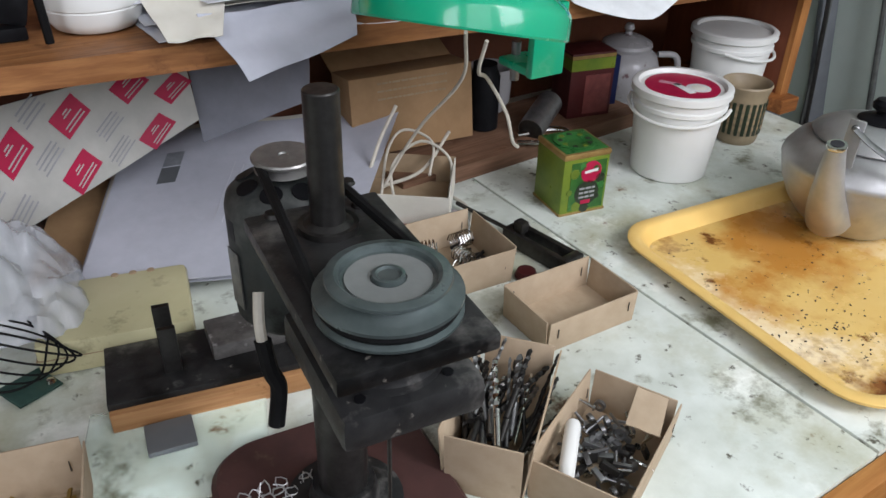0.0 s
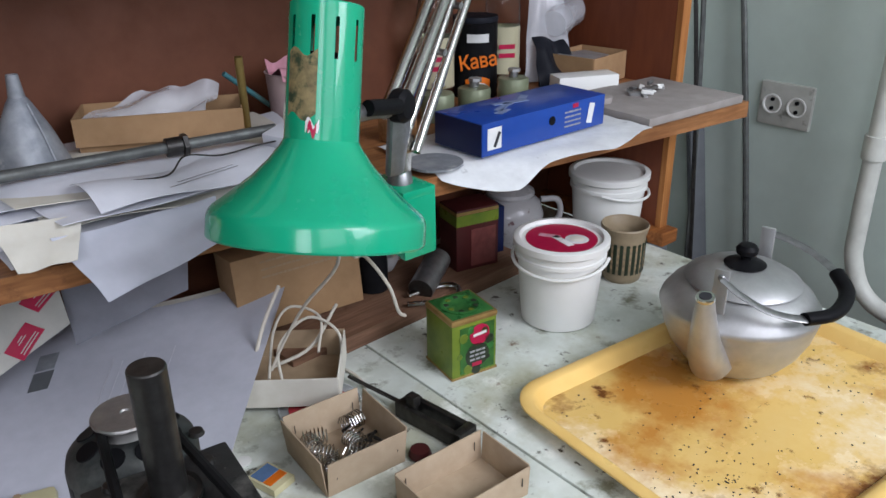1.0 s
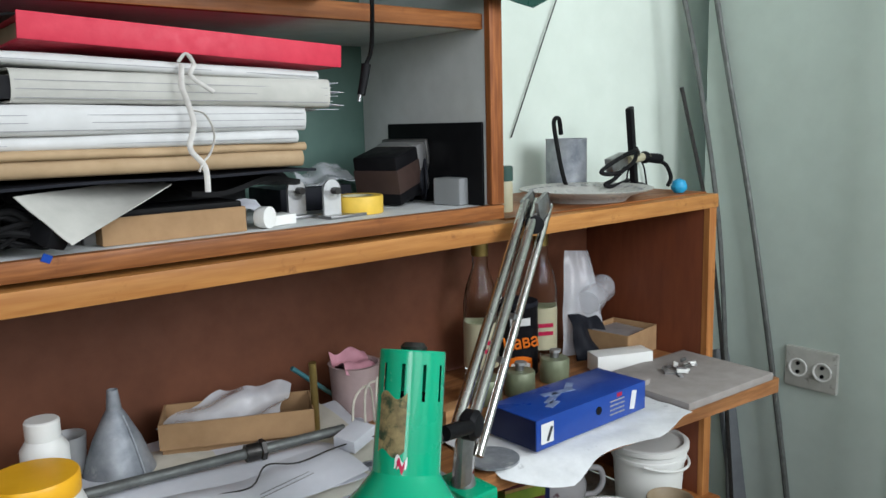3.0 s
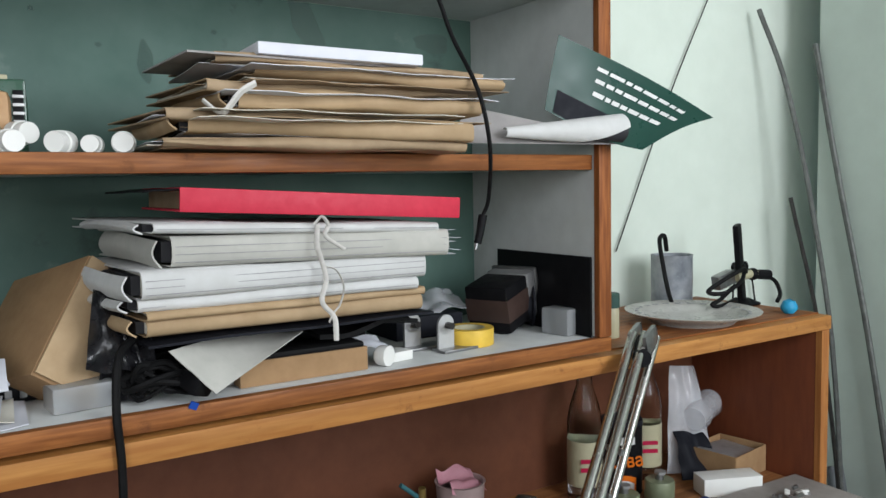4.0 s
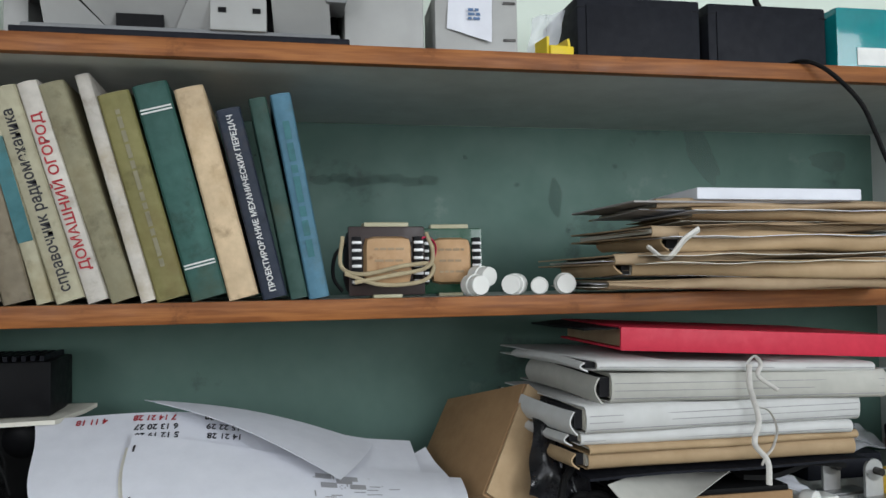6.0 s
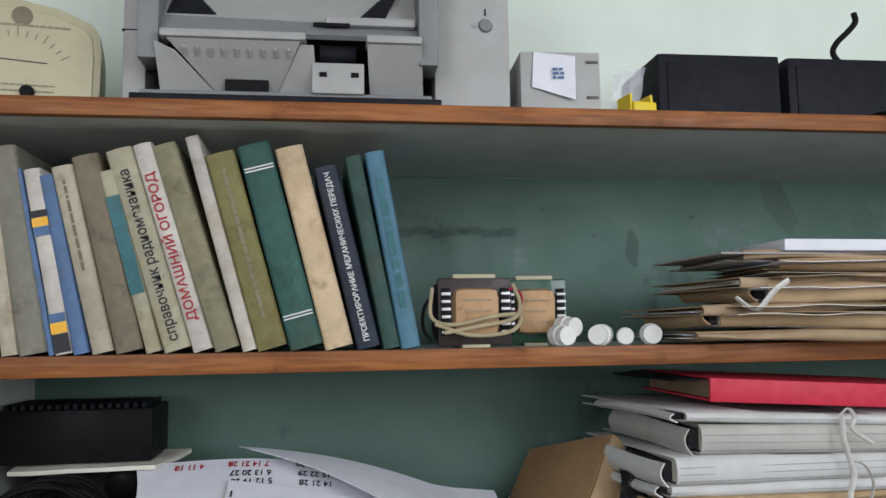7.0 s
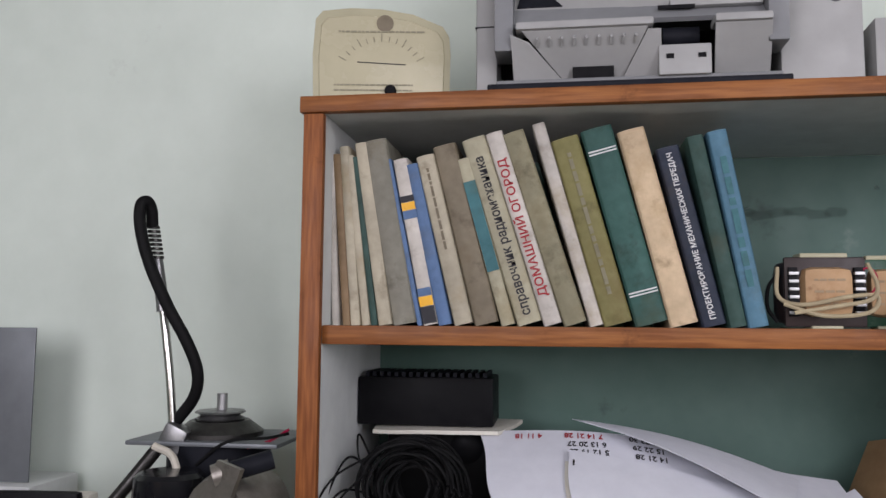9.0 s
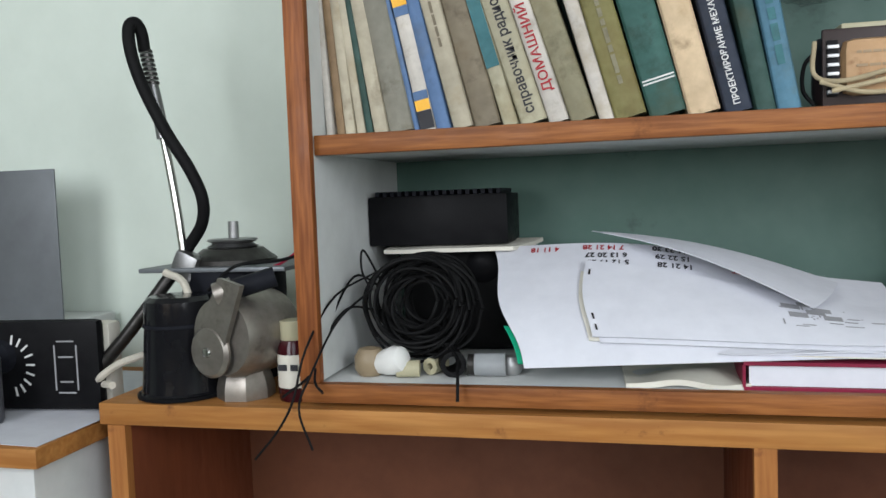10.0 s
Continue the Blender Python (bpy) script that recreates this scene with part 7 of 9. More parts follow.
rnd = random.Random(12)
for k in range(14):
    x, y = 1.86 + rnd.uniform(-0.035, 0.045), -0.055 + rnd.uniform(-0.025, 0.025)
    solo("metal_chip", box(nb(), rnd.uniform(0.012, 0.028), rnd.uniform(0.004, 0.009), rnd.uniform(0.003, 0.007), bevel=0.0008), (M_ALU, M_PLASTIC, M_STEEL)[k % 3], pose(x, y, MID + 0.0155 + 0.004 * (k % 3), rnd.uniform(-20, 20), rnd.uniform(-12, 12), rnd.uniform(0, 180)), "small light metal offcut", "offcut", "offcuts on the slab")
solo("white_ring", lathe(nb(), ((0.0, 0.0), (0.017, 0.0), (0.018, 0.002), (0.018, 0.010), (0.0, 0.011)), 24), M_CLOTHBOARD, pose(1.745, -0.04, MID + 0.0155), "flat grey disc on the slab", "disc")
for x, y, mt in ((1.515, 0.105, M_OLIVE), (1.585, 0.095, M_OLIVE), (1.685, 0.105, M_OLIVE)):
    cp = thing("capacitor", pose(x, y, MID), "squat olive metal capacitor with a top terminal", "capacitor", "capacitors on the shelf")
    part("can", lathe(nb(), ((0.0, 0.0), (0.026, 0.0), (0.027, 0.002), (0.027, 0.04), (0.025, 0.043), (0.0, 0.044)), 28), mt, cp)
    part("terminal", cyl(nb(), 0.008, 0.01, seg=12), M_STEEL, cp, m=pose(0, 0, 0.044))
    part("nut", cyl(nb(), 0.011, 0.005, seg=6), M_ALU, cp, m=pose(0.002, 0, 0.053))
    part("tab", box(nb(), 0.022, 0.006, 0.003), M_BRASS, cp, m=pose(0.006, 0.003, 0.0485))
cof = thing("coffee_tin", pose(1.675, 0.19, MID), "black and orange coffee tin with white letters", "tin")
part("can", lathe(nb(), ((0.0, 0.0), (0.0385, 0.0), (0.0395, 0.002), (0.0385, 0.004), (0.0385, 0.126), (0.0395, 0.128), (0.037, 0.13), (0.0, 0.13)), 36), M_BLACK, cof)
part("lid", lathe(nb(), ((0.0, 0.13), (0.039, 0.13), (0.0398, 0.133), (0.0385, 0.139), (0.0, 0.14)), 36), M_CHARCOAL, cof)
for w_, (z0, z1), mt, nm in ((1.15, (0.004, 0.034), M_ORANGE, "cup_print"), (0.95, (0.012, 0.024), M_WHITEINK, "cream_print"), (1.0, (0.098, 0.112), M_WHITEINK, "brand_bar")):
    def band_(u, v, w_=w_, z0=z0, z1=z1):
        a = radians(-126) + (u - 0.5) * w_
        return (0.0391 * math.cos(a), 0.0391 * math.sin(a), z0 + (z1 - z0) * v + (0.006 * math.sin(3.14 * u) if z1 < 0.05 else 0))
    part(nm, sheet(nb(), band_, 12, 4, 0.0005 + 0.0002 * (mt is M_WHITEINK)), mt, cof)
tx = words("Кава", 0.034, M_ORANGE, cof, pose(-0.0235, -0.0325, 0.066, 90, -8, -36), wide=0.85)


def bottle(x, y, h, label):
    g = thing("glass_bottle", pose(x, y, MID), label, "bottle", "bottles on the shelf")
    part("glass", lathe(nb(), ((0.0, 0.0), (0.030, 0.0), (0.032, 0.004), (0.032, h * 0.55), (0.027, h * 0.66), (0.0145, h * 0.80), (0.0135, h * 0.9), (0.0, h * 0.9)), 28), M_GLASS, g)
    part("cap", cyl(nb(), 0.0155, h * 0.12, seg=24), M_BRASS, g, m=pose(0, 0, h * 0.88))
    part("label", lathe(nb(), ((0.0322, h * 0.1), (0.0326, h * 0.1), (0.0326, h * 0.42), (0.0322, h * 0.42)), 28), M_IVORY, g)
    part("label_mark", bars(nb(), 2, 0.03, 0.016, 0.008, 6), M_CRIMSON, g, m=pose(-0.016, -0.029, h * 0.26, 90, 0, -30))
    return g


bottle(1.595, 0.205, 0.265, "clear glass bottle with a bronze cap and label")
bottle(1.765, 0.215, 0.262, "clear glass bottle with a tall neck")
solo("standing_bag", quad_sheet(nb(), (1.80, 0.19, MID + 0.002), (1.90, 0.15, MID + 0.002), (1.895, 0.20, MID + 0.205), (1.84, 0.22, MID + 0.21), 0.02, 6.0, 16, 16, 0.001), M_POLY, Matrix(), "tall clear polythene bag standing up", "bag")
solo("dark_parts_bag", quad_sheet(nb(), (1.80, 0.15, MID + 0.001), (1.88, 0.12, MID + 0.002), (1.885, 0.17, MID + 0.075), (1.82, 0.19, MID + 0.085), 0.018, 8.0, 12, 12, 0.004), M_CHARCOAL, Matrix(), "dark parts inside a polythene bag", "bag")
solo("bubble_wrap", lathe(nb(), ((0.0, -0.05), (0.024, -0.05), (0.030, -0.03), (0.026, 0.0), (0.031, 0.03), (0.024, 0.05), (0.0, 0.05)), 18), M_POLY, pose(1.905, 0.19, MID + 0.115, 0, 80, 20), "roll of clear bubble wrap", "bubble wrap")
sc = thing("small_carton", pose(1.915, 0.135, MID + 0.001, 0, 0, 8), "small open brown carton with metal parts", "carton")
part("floor", box(nb(), 0.115, 0.10, 0.002), M_CARTON, sc)
for dx, dy, sx, sy in ((0, -0.05, 0.115, 0.002), (0, 0.05, 0.115, 0.002), (-0.0575, 0, 0.002, 0.098), (0.0575, 0, 0.002, 0.098)):
    part("side", box(nb(), sx, sy, 0.052), M_CARTON, sc, m=pose(dx, dy, 0.0))
part("metal_part", box(nb(), 0.10, 0.085, 0.03, bevel=0.004), M_ALU, sc, m=pose(0.0, 0, 0.016, 3, 4, 0))
solo("white_paper_box", box(nb(), 0.115, 0.045, 0.034, bevel=0.001), M_PLASTIC, pose(1.825, 0.065, MID + 0.0005, 0, 0, -24), "narrow white paper box", "box")
solo("grey_disc", lathe(nb(), ((0.0, 0.0), (0.037, 0.0), (0.038, 0.001), (0.038, 0.004), (0.0, 0.0045)), 36), M_ZINC, pose(1.352, -0.083, MID + 0.006), "flat dark grey metal disc", "disc")
solo("small_wood_block", box(nb(), 0.05, 0.03, 0.035, bevel=0.002), M_WOODBLOCK, pose(1.40, 0.06, MID), "small raw wooden block", "block")

# ---- bench: tray, kettle, tins ----
T = 0.7505
tray = thing("serving_tray", pose(1.606, -0.446, T, 0, 0, -5), "yellow plastic serving tray stained with rust and tea", "tray")
TW, TD = 0.545, 0.412


def rounded(w, d, r, z, n=7):
    out = []
    for cx, cy, a0 in ((w / 2 - r, d / 2 - r, 0), (-w / 2 + r, d / 2 - r, 90), (-w / 2 + r, -d / 2 + r, 180), (w / 2 - r, -d / 2 + r, 270)):
        for k in range(n + 1):
            a = radians(a0 + 90 * k / n)
            out.append((cx + r * math.cos(a), cy + r * math.sin(a), z))
    return out


def loops(bm, rings, cap_first=True, cap_last=True):
    vs = [[bm.verts.new(p) for p in r] for r in rings]
    for a, b in zip(vs, vs[1:]):
        for i in range(len(a)):
            j = (i + 1) % len(a)
            bm.faces.new((a[i], a[j], b[j], b[i]))
    if cap_first:
        bm.faces.new(vs[0][::-1])
    if cap_last:
        bm.faces.new(vs[-1])
    bmesh.ops.recalc_face_normals(bm, faces=bm.faces)
    return bm


part("rim", loops(nb(), [rounded(TW - 0.06, TD - 0.06, 0.04, 0.0), rounded(TW - 0.008, TD - 0.008, 0.056, 0.017), rounded(TW, TD, 0.06, 0.0185), rounded(TW, TD, 0.06, 0.0215), rounded(TW - 0.006, TD - 0.006, 0.058, 0.023),
                         rounded(TW - 0.030, TD - 0.030, 0.048, 0.0225), rounded(TW - 0.036, TD - 0.036, 0.046, 0.020), rounded(TW - 0.058, TD - 0.058, 0.038, 0.0045)], True, False), M_TRAYRIM, tray, smooth=60)
part("floor", loops(nb(), [rounded(TW - 0.0582, TD - 0.0582, 0.038, 0.0043), rounded(TW - 0.0582, TD - 0.0582, 0.038, 0.0048)]), M_TRAY, tray, "rust-stained middle")
rnd = random.Random(77)
crumbs = nb()
for k in range(240):
    if k < 110:
        x, y = rnd.gauss(-0.16, 0.045), rnd.gauss(-0.06, 0.05)
    else:
        x, y = rnd.uniform(-0.23, 0.23), rnd.uniform(-0.18, 0.16)
    if abs(x) < 0.235 and abs(y) < 0.175:
        s = rnd.uniform(0.0005, 0.0016)
        box(crumbs, s * 1.6, s, s * 0.7, x, y, 0.0048, turn=pose(0, 0, 0, 0, 0, rnd.uniform(0, 180)))
tagged(part("crumb_dirt", crumbs, M_INK, tray, "dark tea crumbs"), kind="stuff")
part("scrap", quad_sheet(nb(), (-0.195, -0.175, 0.006), (-0.15, -0.19, 0.006), (-0.148, -0.18, 0.008), (-0.19, -0.163, 0.007), 0.002, 2, 6, 4), M_MAROON, tray, "dark dried leaf scrap")

KX, KY, KZ = 1.688, -0.360, 0.756
ket = thing("aluminium_kettle", pose(KX, KY, KZ, 0, 0, 11) @ Matrix.Scale(0.94, 4), "old dented aluminium kettle with a black grip", "kettle")
part("body", lathe(nb(), ((0.0, 0.002), (0.055, 0.001), (0.064, 0.004), (0.080, 0.016), (0.098, 0.040), (0.110, 0.066), (0.1165, 0.092), (0.1175, 0.098), (0.1187, 0.100), (0.1165, 0.108), (0.104, 0.126), (0.086, 0.138), (0.0795, 0.141), (0.0795, 0.144), (0.0, 0.144)), 56), M_ALU, ket, smooth=50)
part("lid", lathe(nb(), ((0.0845, 0.141), (0.086, 0.143), (0.084, 0.146), (0.066, 0.157), (0.04, 0.165), (0.0, 0.168)), 48), M_ALU, ket)
part("knob_base", lathe(nb(), ((0.0, 0.166), (0.029, 0.166), (0.031, 0.168), (0.022, 0.173), (0.008, 0.176)), 28), M_BLACK, ket)
part("knob", lathe(nb(), ((0.0075, 0.174), (0.0085, 0.180), (0.0155, 0.185), (0.0165, 0.192), (0.012, 0.198), (0.0, 0.200)), 24), M_BLACK, ket)
part("spout", tube(nb(), ((-0.094, 0.0, 0.044), (-0.124, 0.0, 0.076), (-0.142, 0.0, 0.122), (-0.154, 0.0, 0.172)), (0.032, 0.0120), 20), M_ALU, ket)
part("spout_lip", lathe(nb(), ((0.0085, 0.0), (0.0128, 0.0), (0.0135, 0.003), (0.0128, 0.006), (0.0085, 0.006), (0.0085, 0.0)), 20), M_CHROME, ket, m=pose(-0.1545, 0.0, 0.171, 0, -10, 0))
part("spout_hole", cyl(nb(), 0.0088, 0.003, seg=18), M_INK, ket, m=pose(-0.155, 0.0, 0.1745, 0, -10, 0))
for sx in (-1, 1):
    part("lug", box(nb(), 0.006, 0.022, 0.074, bevel=0.0025), M_ALU, ket, m=pose(sx * 0.100, 0.0, 0.120, 0, -sx * 3, 0))
    part("rivet", lathe(nb(), ((0.0, 0.004), (0.004, 0.003), (0.0055, 0.0)), 12), M_STEEL, ket, m=pose(sx * 0.1, 0, 0.182, 0, sx * 90, 0))
hpts = [(-0.103, -0.002, 0.182), (-0.106, -0.03, 0.168), (-0.100, -0.072, 0.152), (-0.075, -0.112, 0.143), (-0.04, -0.136, 0.142), (0.0, -0.142, 0.143), (0.04, -0.136, 0.147), (0.075, -0.112, 0.155), (0.098, -0.07, 0.168), (0.104, -0.03, 0.178), (0.103, -0.002, 0.182)]
part("handle_strap", tube(nb(), hpts, 0.0085, 8, 6, flat=0.35), M_STEEL, ket)
part("grip", tube(nb(), hpts[3:8], 0.0115, 12, 6, flat=0.8), M_BLACK, ket, "black plastic grip")

tin = thing("tea_tin", pose(1.386, -0.096, T, 0, 0, -10), "square green tea tin with a gold rim", "tin")
part("body", box(nb(), 0.076, 0.076, 0.094, bevel=0.004), M_TIN, tin)
part("lower_rim", box(nb(), 0.0775, 0.0775, 0.004, bevel=0.001), M_GOLD, tin)
part("upper_rim", box(nb(), 0.0785, 0.0785, 0.010, bevel=0.004), M_GOLD, tin, m=pose(0, 0, 0.088))
part("lid", lathe(nb(), ((0.0, 0.0), (0.030, 0.0), (0.031, 0.002), (0.026, 0.0025), (0.024, 0.001), (0.0, 0.001)), 32), M_TIN_TOP, tin, m=pose(0, 0, 0.098))
part("lid_plate", box(nb(), 0.07, 0.07, 0.0008, bevel=0.0003), M_TIN_TOP, tin, m=pose(0, 0, 0.0975))
part("front_panel", box(nb(), 0.058, 0.0006, 0.076), surf("leaf_green_print", (0.05, 0.16, 0.03), (0.02, 0.09, 0.02), 60, 0.35, big=0.3), tin, m=pose(0.004, -0.0384, 0.007))
part("red_badge", lathe(nb(), ((0.0, 0.0006), (0.0165, 0.0006), (0.017, 0.0)), 24), M_CRIMSON, tin, m=pose(0.008, -0.0387, 0.066, 90, 0, 0))
part("badge_bar", box(nb(), 0.022, 0.0006, 0.0042), M_WHITEINK, tin, m=pose(0.008, -0.0395, 0.0655, 0, -6, 0))
part("dark_badge", lathe(nb(), ((0.0, 0.0006), (0.02, 0.0006), (0.02, 0.0)), 20), M_DKGREEN, tin, m=pose(0.004, -0.0387, 0.033, 90, 0, 0))
part("pale_print", bars(nb(), 3, 0.026, 0.007, 0.003, 61), M_GREYINK, tin, m=pose(0.004, -0.0394, 0.034) @ UPRIGHT)
for k in range(9):
    a = 2.4 * k
    part("leaf_print", lathe(nb(), ((0.0, 0.0005), (0.006 + 0.002 * math.sin(k), 0.0005), (0.0065 + 0.002 * math.sin(k), 0.0)), 7), (M_TIN_TOP, M_TIN, M_DKGREEN)[k % 3], tin, m=pose(0.026 * math.cos(a), -0.0388, 0.043 + 0.034 * math.sin(a), 90, 0, 0))
    part("lid_print", lathe(nb(), ((0.0, 0.0005), (0.004, 0.0005), (0.0045, 0.0)), 6), (M_DKGREEN, M_TIN)[k % 2], tin, m=pose(0.022 * math.cos(0.7 * k), 0.022 * math.sin(0.7 * k), 0.0992 + 0.0006))
part("red_print", box(nb(), 0.016, 0.0006, 0.006), M_CRIMSON, tin, m=pose(0.003, -0.0395, 0.016))


def bucket(x, y, r0, r1, h, label, printed, a=0.0):
    b_ = thing("plastic_bucket", pose(x, y, T, 0, 0, a), label, "bucket", "white plastic buckets")
    part("body", lathe(nb(), ((0.0, 0.002), (r0 - 0.004, 0.0), (r0, 0.003), (r1 - 0.004, h - 0.034), (r1, h - 0.032), (r1, h - 0.026), (r1 - 0.002, h - 0.024), (r1 - 0.002, h - 0.008)), 48), M_PLASTIC, b_)
    part("lid", lathe(nb(), ((r1 + 0.001, h - 0.014), (r1 + 0.004, h - 0.012), (r1 + 0.004, h - 0.002), (r1 + 0.001, h), (r1 - 0.006, h), (r1 - 0.009, h - 0.006), (0.0, h - 0.006)), 48), M_PLASTIC, b_)
    part("handle", tube(nb(), [((r1 + 0.004) * math.cos(radians(t_)), (r1 + 0.004) * math.sin(radians(t_)), h - 0.03 - 0.014 * math.sin(radians(t_ - 150) * 180 / 180)) for t_ in range(150, 335, 15)], 0.0028, 8), M_PLASTIC, b_)
    if printed:
        part("label_disc", lathe(nb(), ((0.0, 0.0006), (r1 - 0.016, 0.0006), (r1 - 0.016, 0.0)), 40), M_CRIMSON, b_, "crimson lid label", m=pose(0, 0, h - 0.0058))
        part("cream_swirl", lathe(nb(), ((0.0, 0.0006), (0.016, 0.0006), (0.019, 0.0)), 24), M_WHITEINK, b_, m=pose(0.022, -0.010, h - 0.0051))
        part("swirl", lathe(nb(), ((0.0, 0.0004), (0.011, 0.0004), (0.012, 0.0)), 20), M_PAPER2, b_, m=pose(0.022, -0.010, h - 0.0044))
        part("white_blob", box(nb(), 0.012, 0.044, 0.0006, bevel=0.0002), M_WHITEINK, b_, m=pose(-0.002, -0.012, h - 0.0051, 0, 0, 20))
        part("word_bar", box(nb(), 0.034, 0.011, 0.0006), M_PINK, b_, m=pose(-0.016, 0.012, h - 0.0051, 0, 0, -30))
    return b_


bucket(1.602, -0.094, 0.060, 0.073, 0.146, "white plastic bucket with a crimson printed lid", True, -30)
bucket(1.906, 0.055, 0.062, 0.0745, 0.150, "plain white plastic bucket with a grey lid", False, 60)
mug = thing("clay_mug", pose(1.797, -0.072, T), "brown clay mug with dark green striped relief", "mug")
part("body", lathe(nb(), ((0.0, 0.004), (0.031, 0.0), (0.034, 0.003), (0.0365, 0.015), (0.0385, 0.055), (0.038, 0.085), (0.0405, 0.094), (0.043, 0.103), (0.0415, 0.106), (0.038, 0.103), (0.034, 0.085), (0.032, 0.02), (0.0, 0.015)), 40), M_CLAY, mug)
for k in range(22):
    a = 2 * math.pi * k / 22
    part("stripe", box(nb(), 0.0012, 0.0062, 0.058, bevel=0.0004), M_DKGREEN, mug, m=pose(0.0378 * math.cos(a), 0.0378 * math.sin(a), 0.020, 0, 1.5, math.degrees(a)))
for k in range(22):
    a = 2 * math.pi * (k + 0.5) / 22
    for z in (0.03, 0.042, 0.054, 0.066):
        part("dot", box(nb(), 0.001, 0.003, 0.006), M_KRAFT, mug, m=pose(0.0388 * math.cos(a), 0.0388 * math.sin(a), z, 0, 0, math.degrees(a)))

# back of the bench under the loose shelf
solo("plank", box(nb(), 0.52, 0.16, 0.028, bevel=0.003), M_DKWOOD, pose(1.43, 0.125, T, 0, 0, 3), "rough dark wooden plank on the bench", "plank")
tbx = thing("tea_carton", pose(1.595, 0.118, T + 0.028, 0, 0, -12), "dark maroon tea carton with a green top", "carton")
part("body", box(nb(), 0.085, 0.062, 0.115, bevel=0.001), M_MAROON, tbx)
part("side_print", box(nb(), 0.0006, 0.05, 0.075), C_TAUPE, tbx, m=pose(0.0428, 0, 0.004))
part("front_print", box(nb(), 0.05, 0.0006, 0.07), surf("rust_red_print", (0.17, 0.05, 0.045), (0.11, 0.03, 0.028), 80, 0.4), tbx, m=pose(0.012, -0.0314, 0.006))
part("band", box(nb(), 0.0854, 0.0624, 0.020), M_TIN, tbx, m=pose(0, 0, 0.085))
part("gold_band", box(nb(), 0.0854, 0.0624, 0.006), M_GOLD, tbx, m=pose(0, 0, 0.1055))
solo("blue_carton_narrow", box(nb(), 0.03, 0.06, 0.09, bevel=0.001), M_BLUE_D, pose(1.665, 0.14, T + 0.028, 0, 0, -12), "narrow dark blue carton", "carton")
tpot = thing("porcelain_teapot", pose(1.745, 0.165, T), "grey porcelain teapot with dark flower pattern", "teapot")
part("body", lathe(nb(), ((0.0, 0.0), (0.036, 0.0), (0.038, 0.006), (0.05, 0.02), (0.064, 0.05), (0.066, 0.07), (0.058, 0.095), (0.046, 0.106), (0.047, 0.112), (0.0, 0.112)), 36), M_PORC, tpot)
part("lid", lathe(nb(), ((0.048, 0.112), (0.046, 0.118), (0.03, 0.127), (0.008, 0.132), (0.006, 0.137), (0.010, 0.143), (0.007, 0.151), (0.0, 0.153)), 30), M_PORC, tpot)
part("handle", tube(nb(), ((0.05, -0.035, 0.095), (0.078, -0.052, 0.092), (0.085, -0.056, 0.065), (0.072, -0.05, 0.042), (0.05, -0.035, 0.038)), 0.0062, 10), M_PORC, tpot)
part("spout", tube(nb(), ((-0.05, 0.035, 0.045), (-0.08, 0.05, 0.07), (-0.095, 0.06, 0.10)), (0.014, 0.008), 12), M_PORC, tpot)
qb = thing("large_carton", pose(1.255, 0.155, T + 0.03, -7, 0, -5), "large brown carton with faint print", "carton")
part("body", box(nb(), 0.21, 0.07, 0.122, bevel=0.0015), M_CARTON, qb)
part("flap", box(nb(), 0.21, 0.003, 0.05), M_CARTON, qb, m=pose(0, 0.034, 0.120, -62, 0, 0))
part("faint_print", bars(nb(), 3, 0.12, 0.012, 0.003, 71), M_KRAFT2, qb, m=pose(0.0, -0.0353, 0.098) @ UPRIGHT)
cyl_ = thing("silver_cylinder", pose(1.475, 0.085, T + 0.052, 0, 74, 28), "short silver metal cylinder lying down", "cylinder")
part("barrel", cyl(nb(), 0.022, 0.085, seg=28), M_STEEL, cyl_, m=pose(0, 0, -0.04))
part("end_disc", lathe(nb(), ((0.0, 0.003), (0.009, 0.003), (0.018, 0.001), (0.021, 0.0)), 24), M_DKSTEEL, cyl_, m=pose(0, 0, 0.0452))
part("end_disc", lathe(nb(), ((0.0, 0.003), (0.021, 0.0)), 24), M_DKSTEEL, cyl_, m=pose(0, 0, -0.0402, 180, 0, 0))
solo("steel_shackle", tube(nb(), ((1.40, 0.05, 0.786), (1.44, 0.025, 0.787), (1.48, 0.02, 0.787), (1.50, 0.045, 0.787), (1.48, 0.065, 0.787), (1.42, 0.075, 0.786)), 0.0055, 8, flat=0.7), M_CHROME, Matrix(), "bright steel shackle on a plank", "shackle")
solo("black_canister", lathe(nb(), ((0.0, 0.0), (0.026, 0.0), (0.026, 0.09), (0.02, 0.10), (0.02, 0.11), (0.0, 0.11)), 24), M_BLACK, pose(1.40, 0.145, T + 0.03), "small black plastic canister", "canister")
solo("flowered_cup", lathe(nb(), ((0.0, 0.0), (0.025, 0.0), (0.035, 0.02), (0.038, 0.08), (0.036, 0.08), (0.032, 0.022), (0.0, 0.01)), 30), M_PORC, pose(1.455, 0.20, T + 0.03), "grey porcelain cup with a flower pattern", "cup")

wcx = thing("white_paper_carton", pose(1.165, 0.01, T + 0.012, 0, 0, -38), "open white paper carton holding cords", "carton")
part("floor", box(nb(), 0.135, 0.125, 0.002), M_PAPER2, wcx)
for dx, dy, sx, sy, tilt in ((0, -0.0625, 0.135, 0.002, 4), (0, 0.0625, 0.135, 0.002, -4), (-0.0675, 0, 0.002, 0.123, 0), (0.0675, 0, 0.002, 0.123, 0)):
    part("side", box(nb(), sx, sy, 0.045), M_PAPER2 if dy <= 0 else M_KRAFT2, wcx, m=pose(dx, dy, 0.0, tilt, 0, 0))
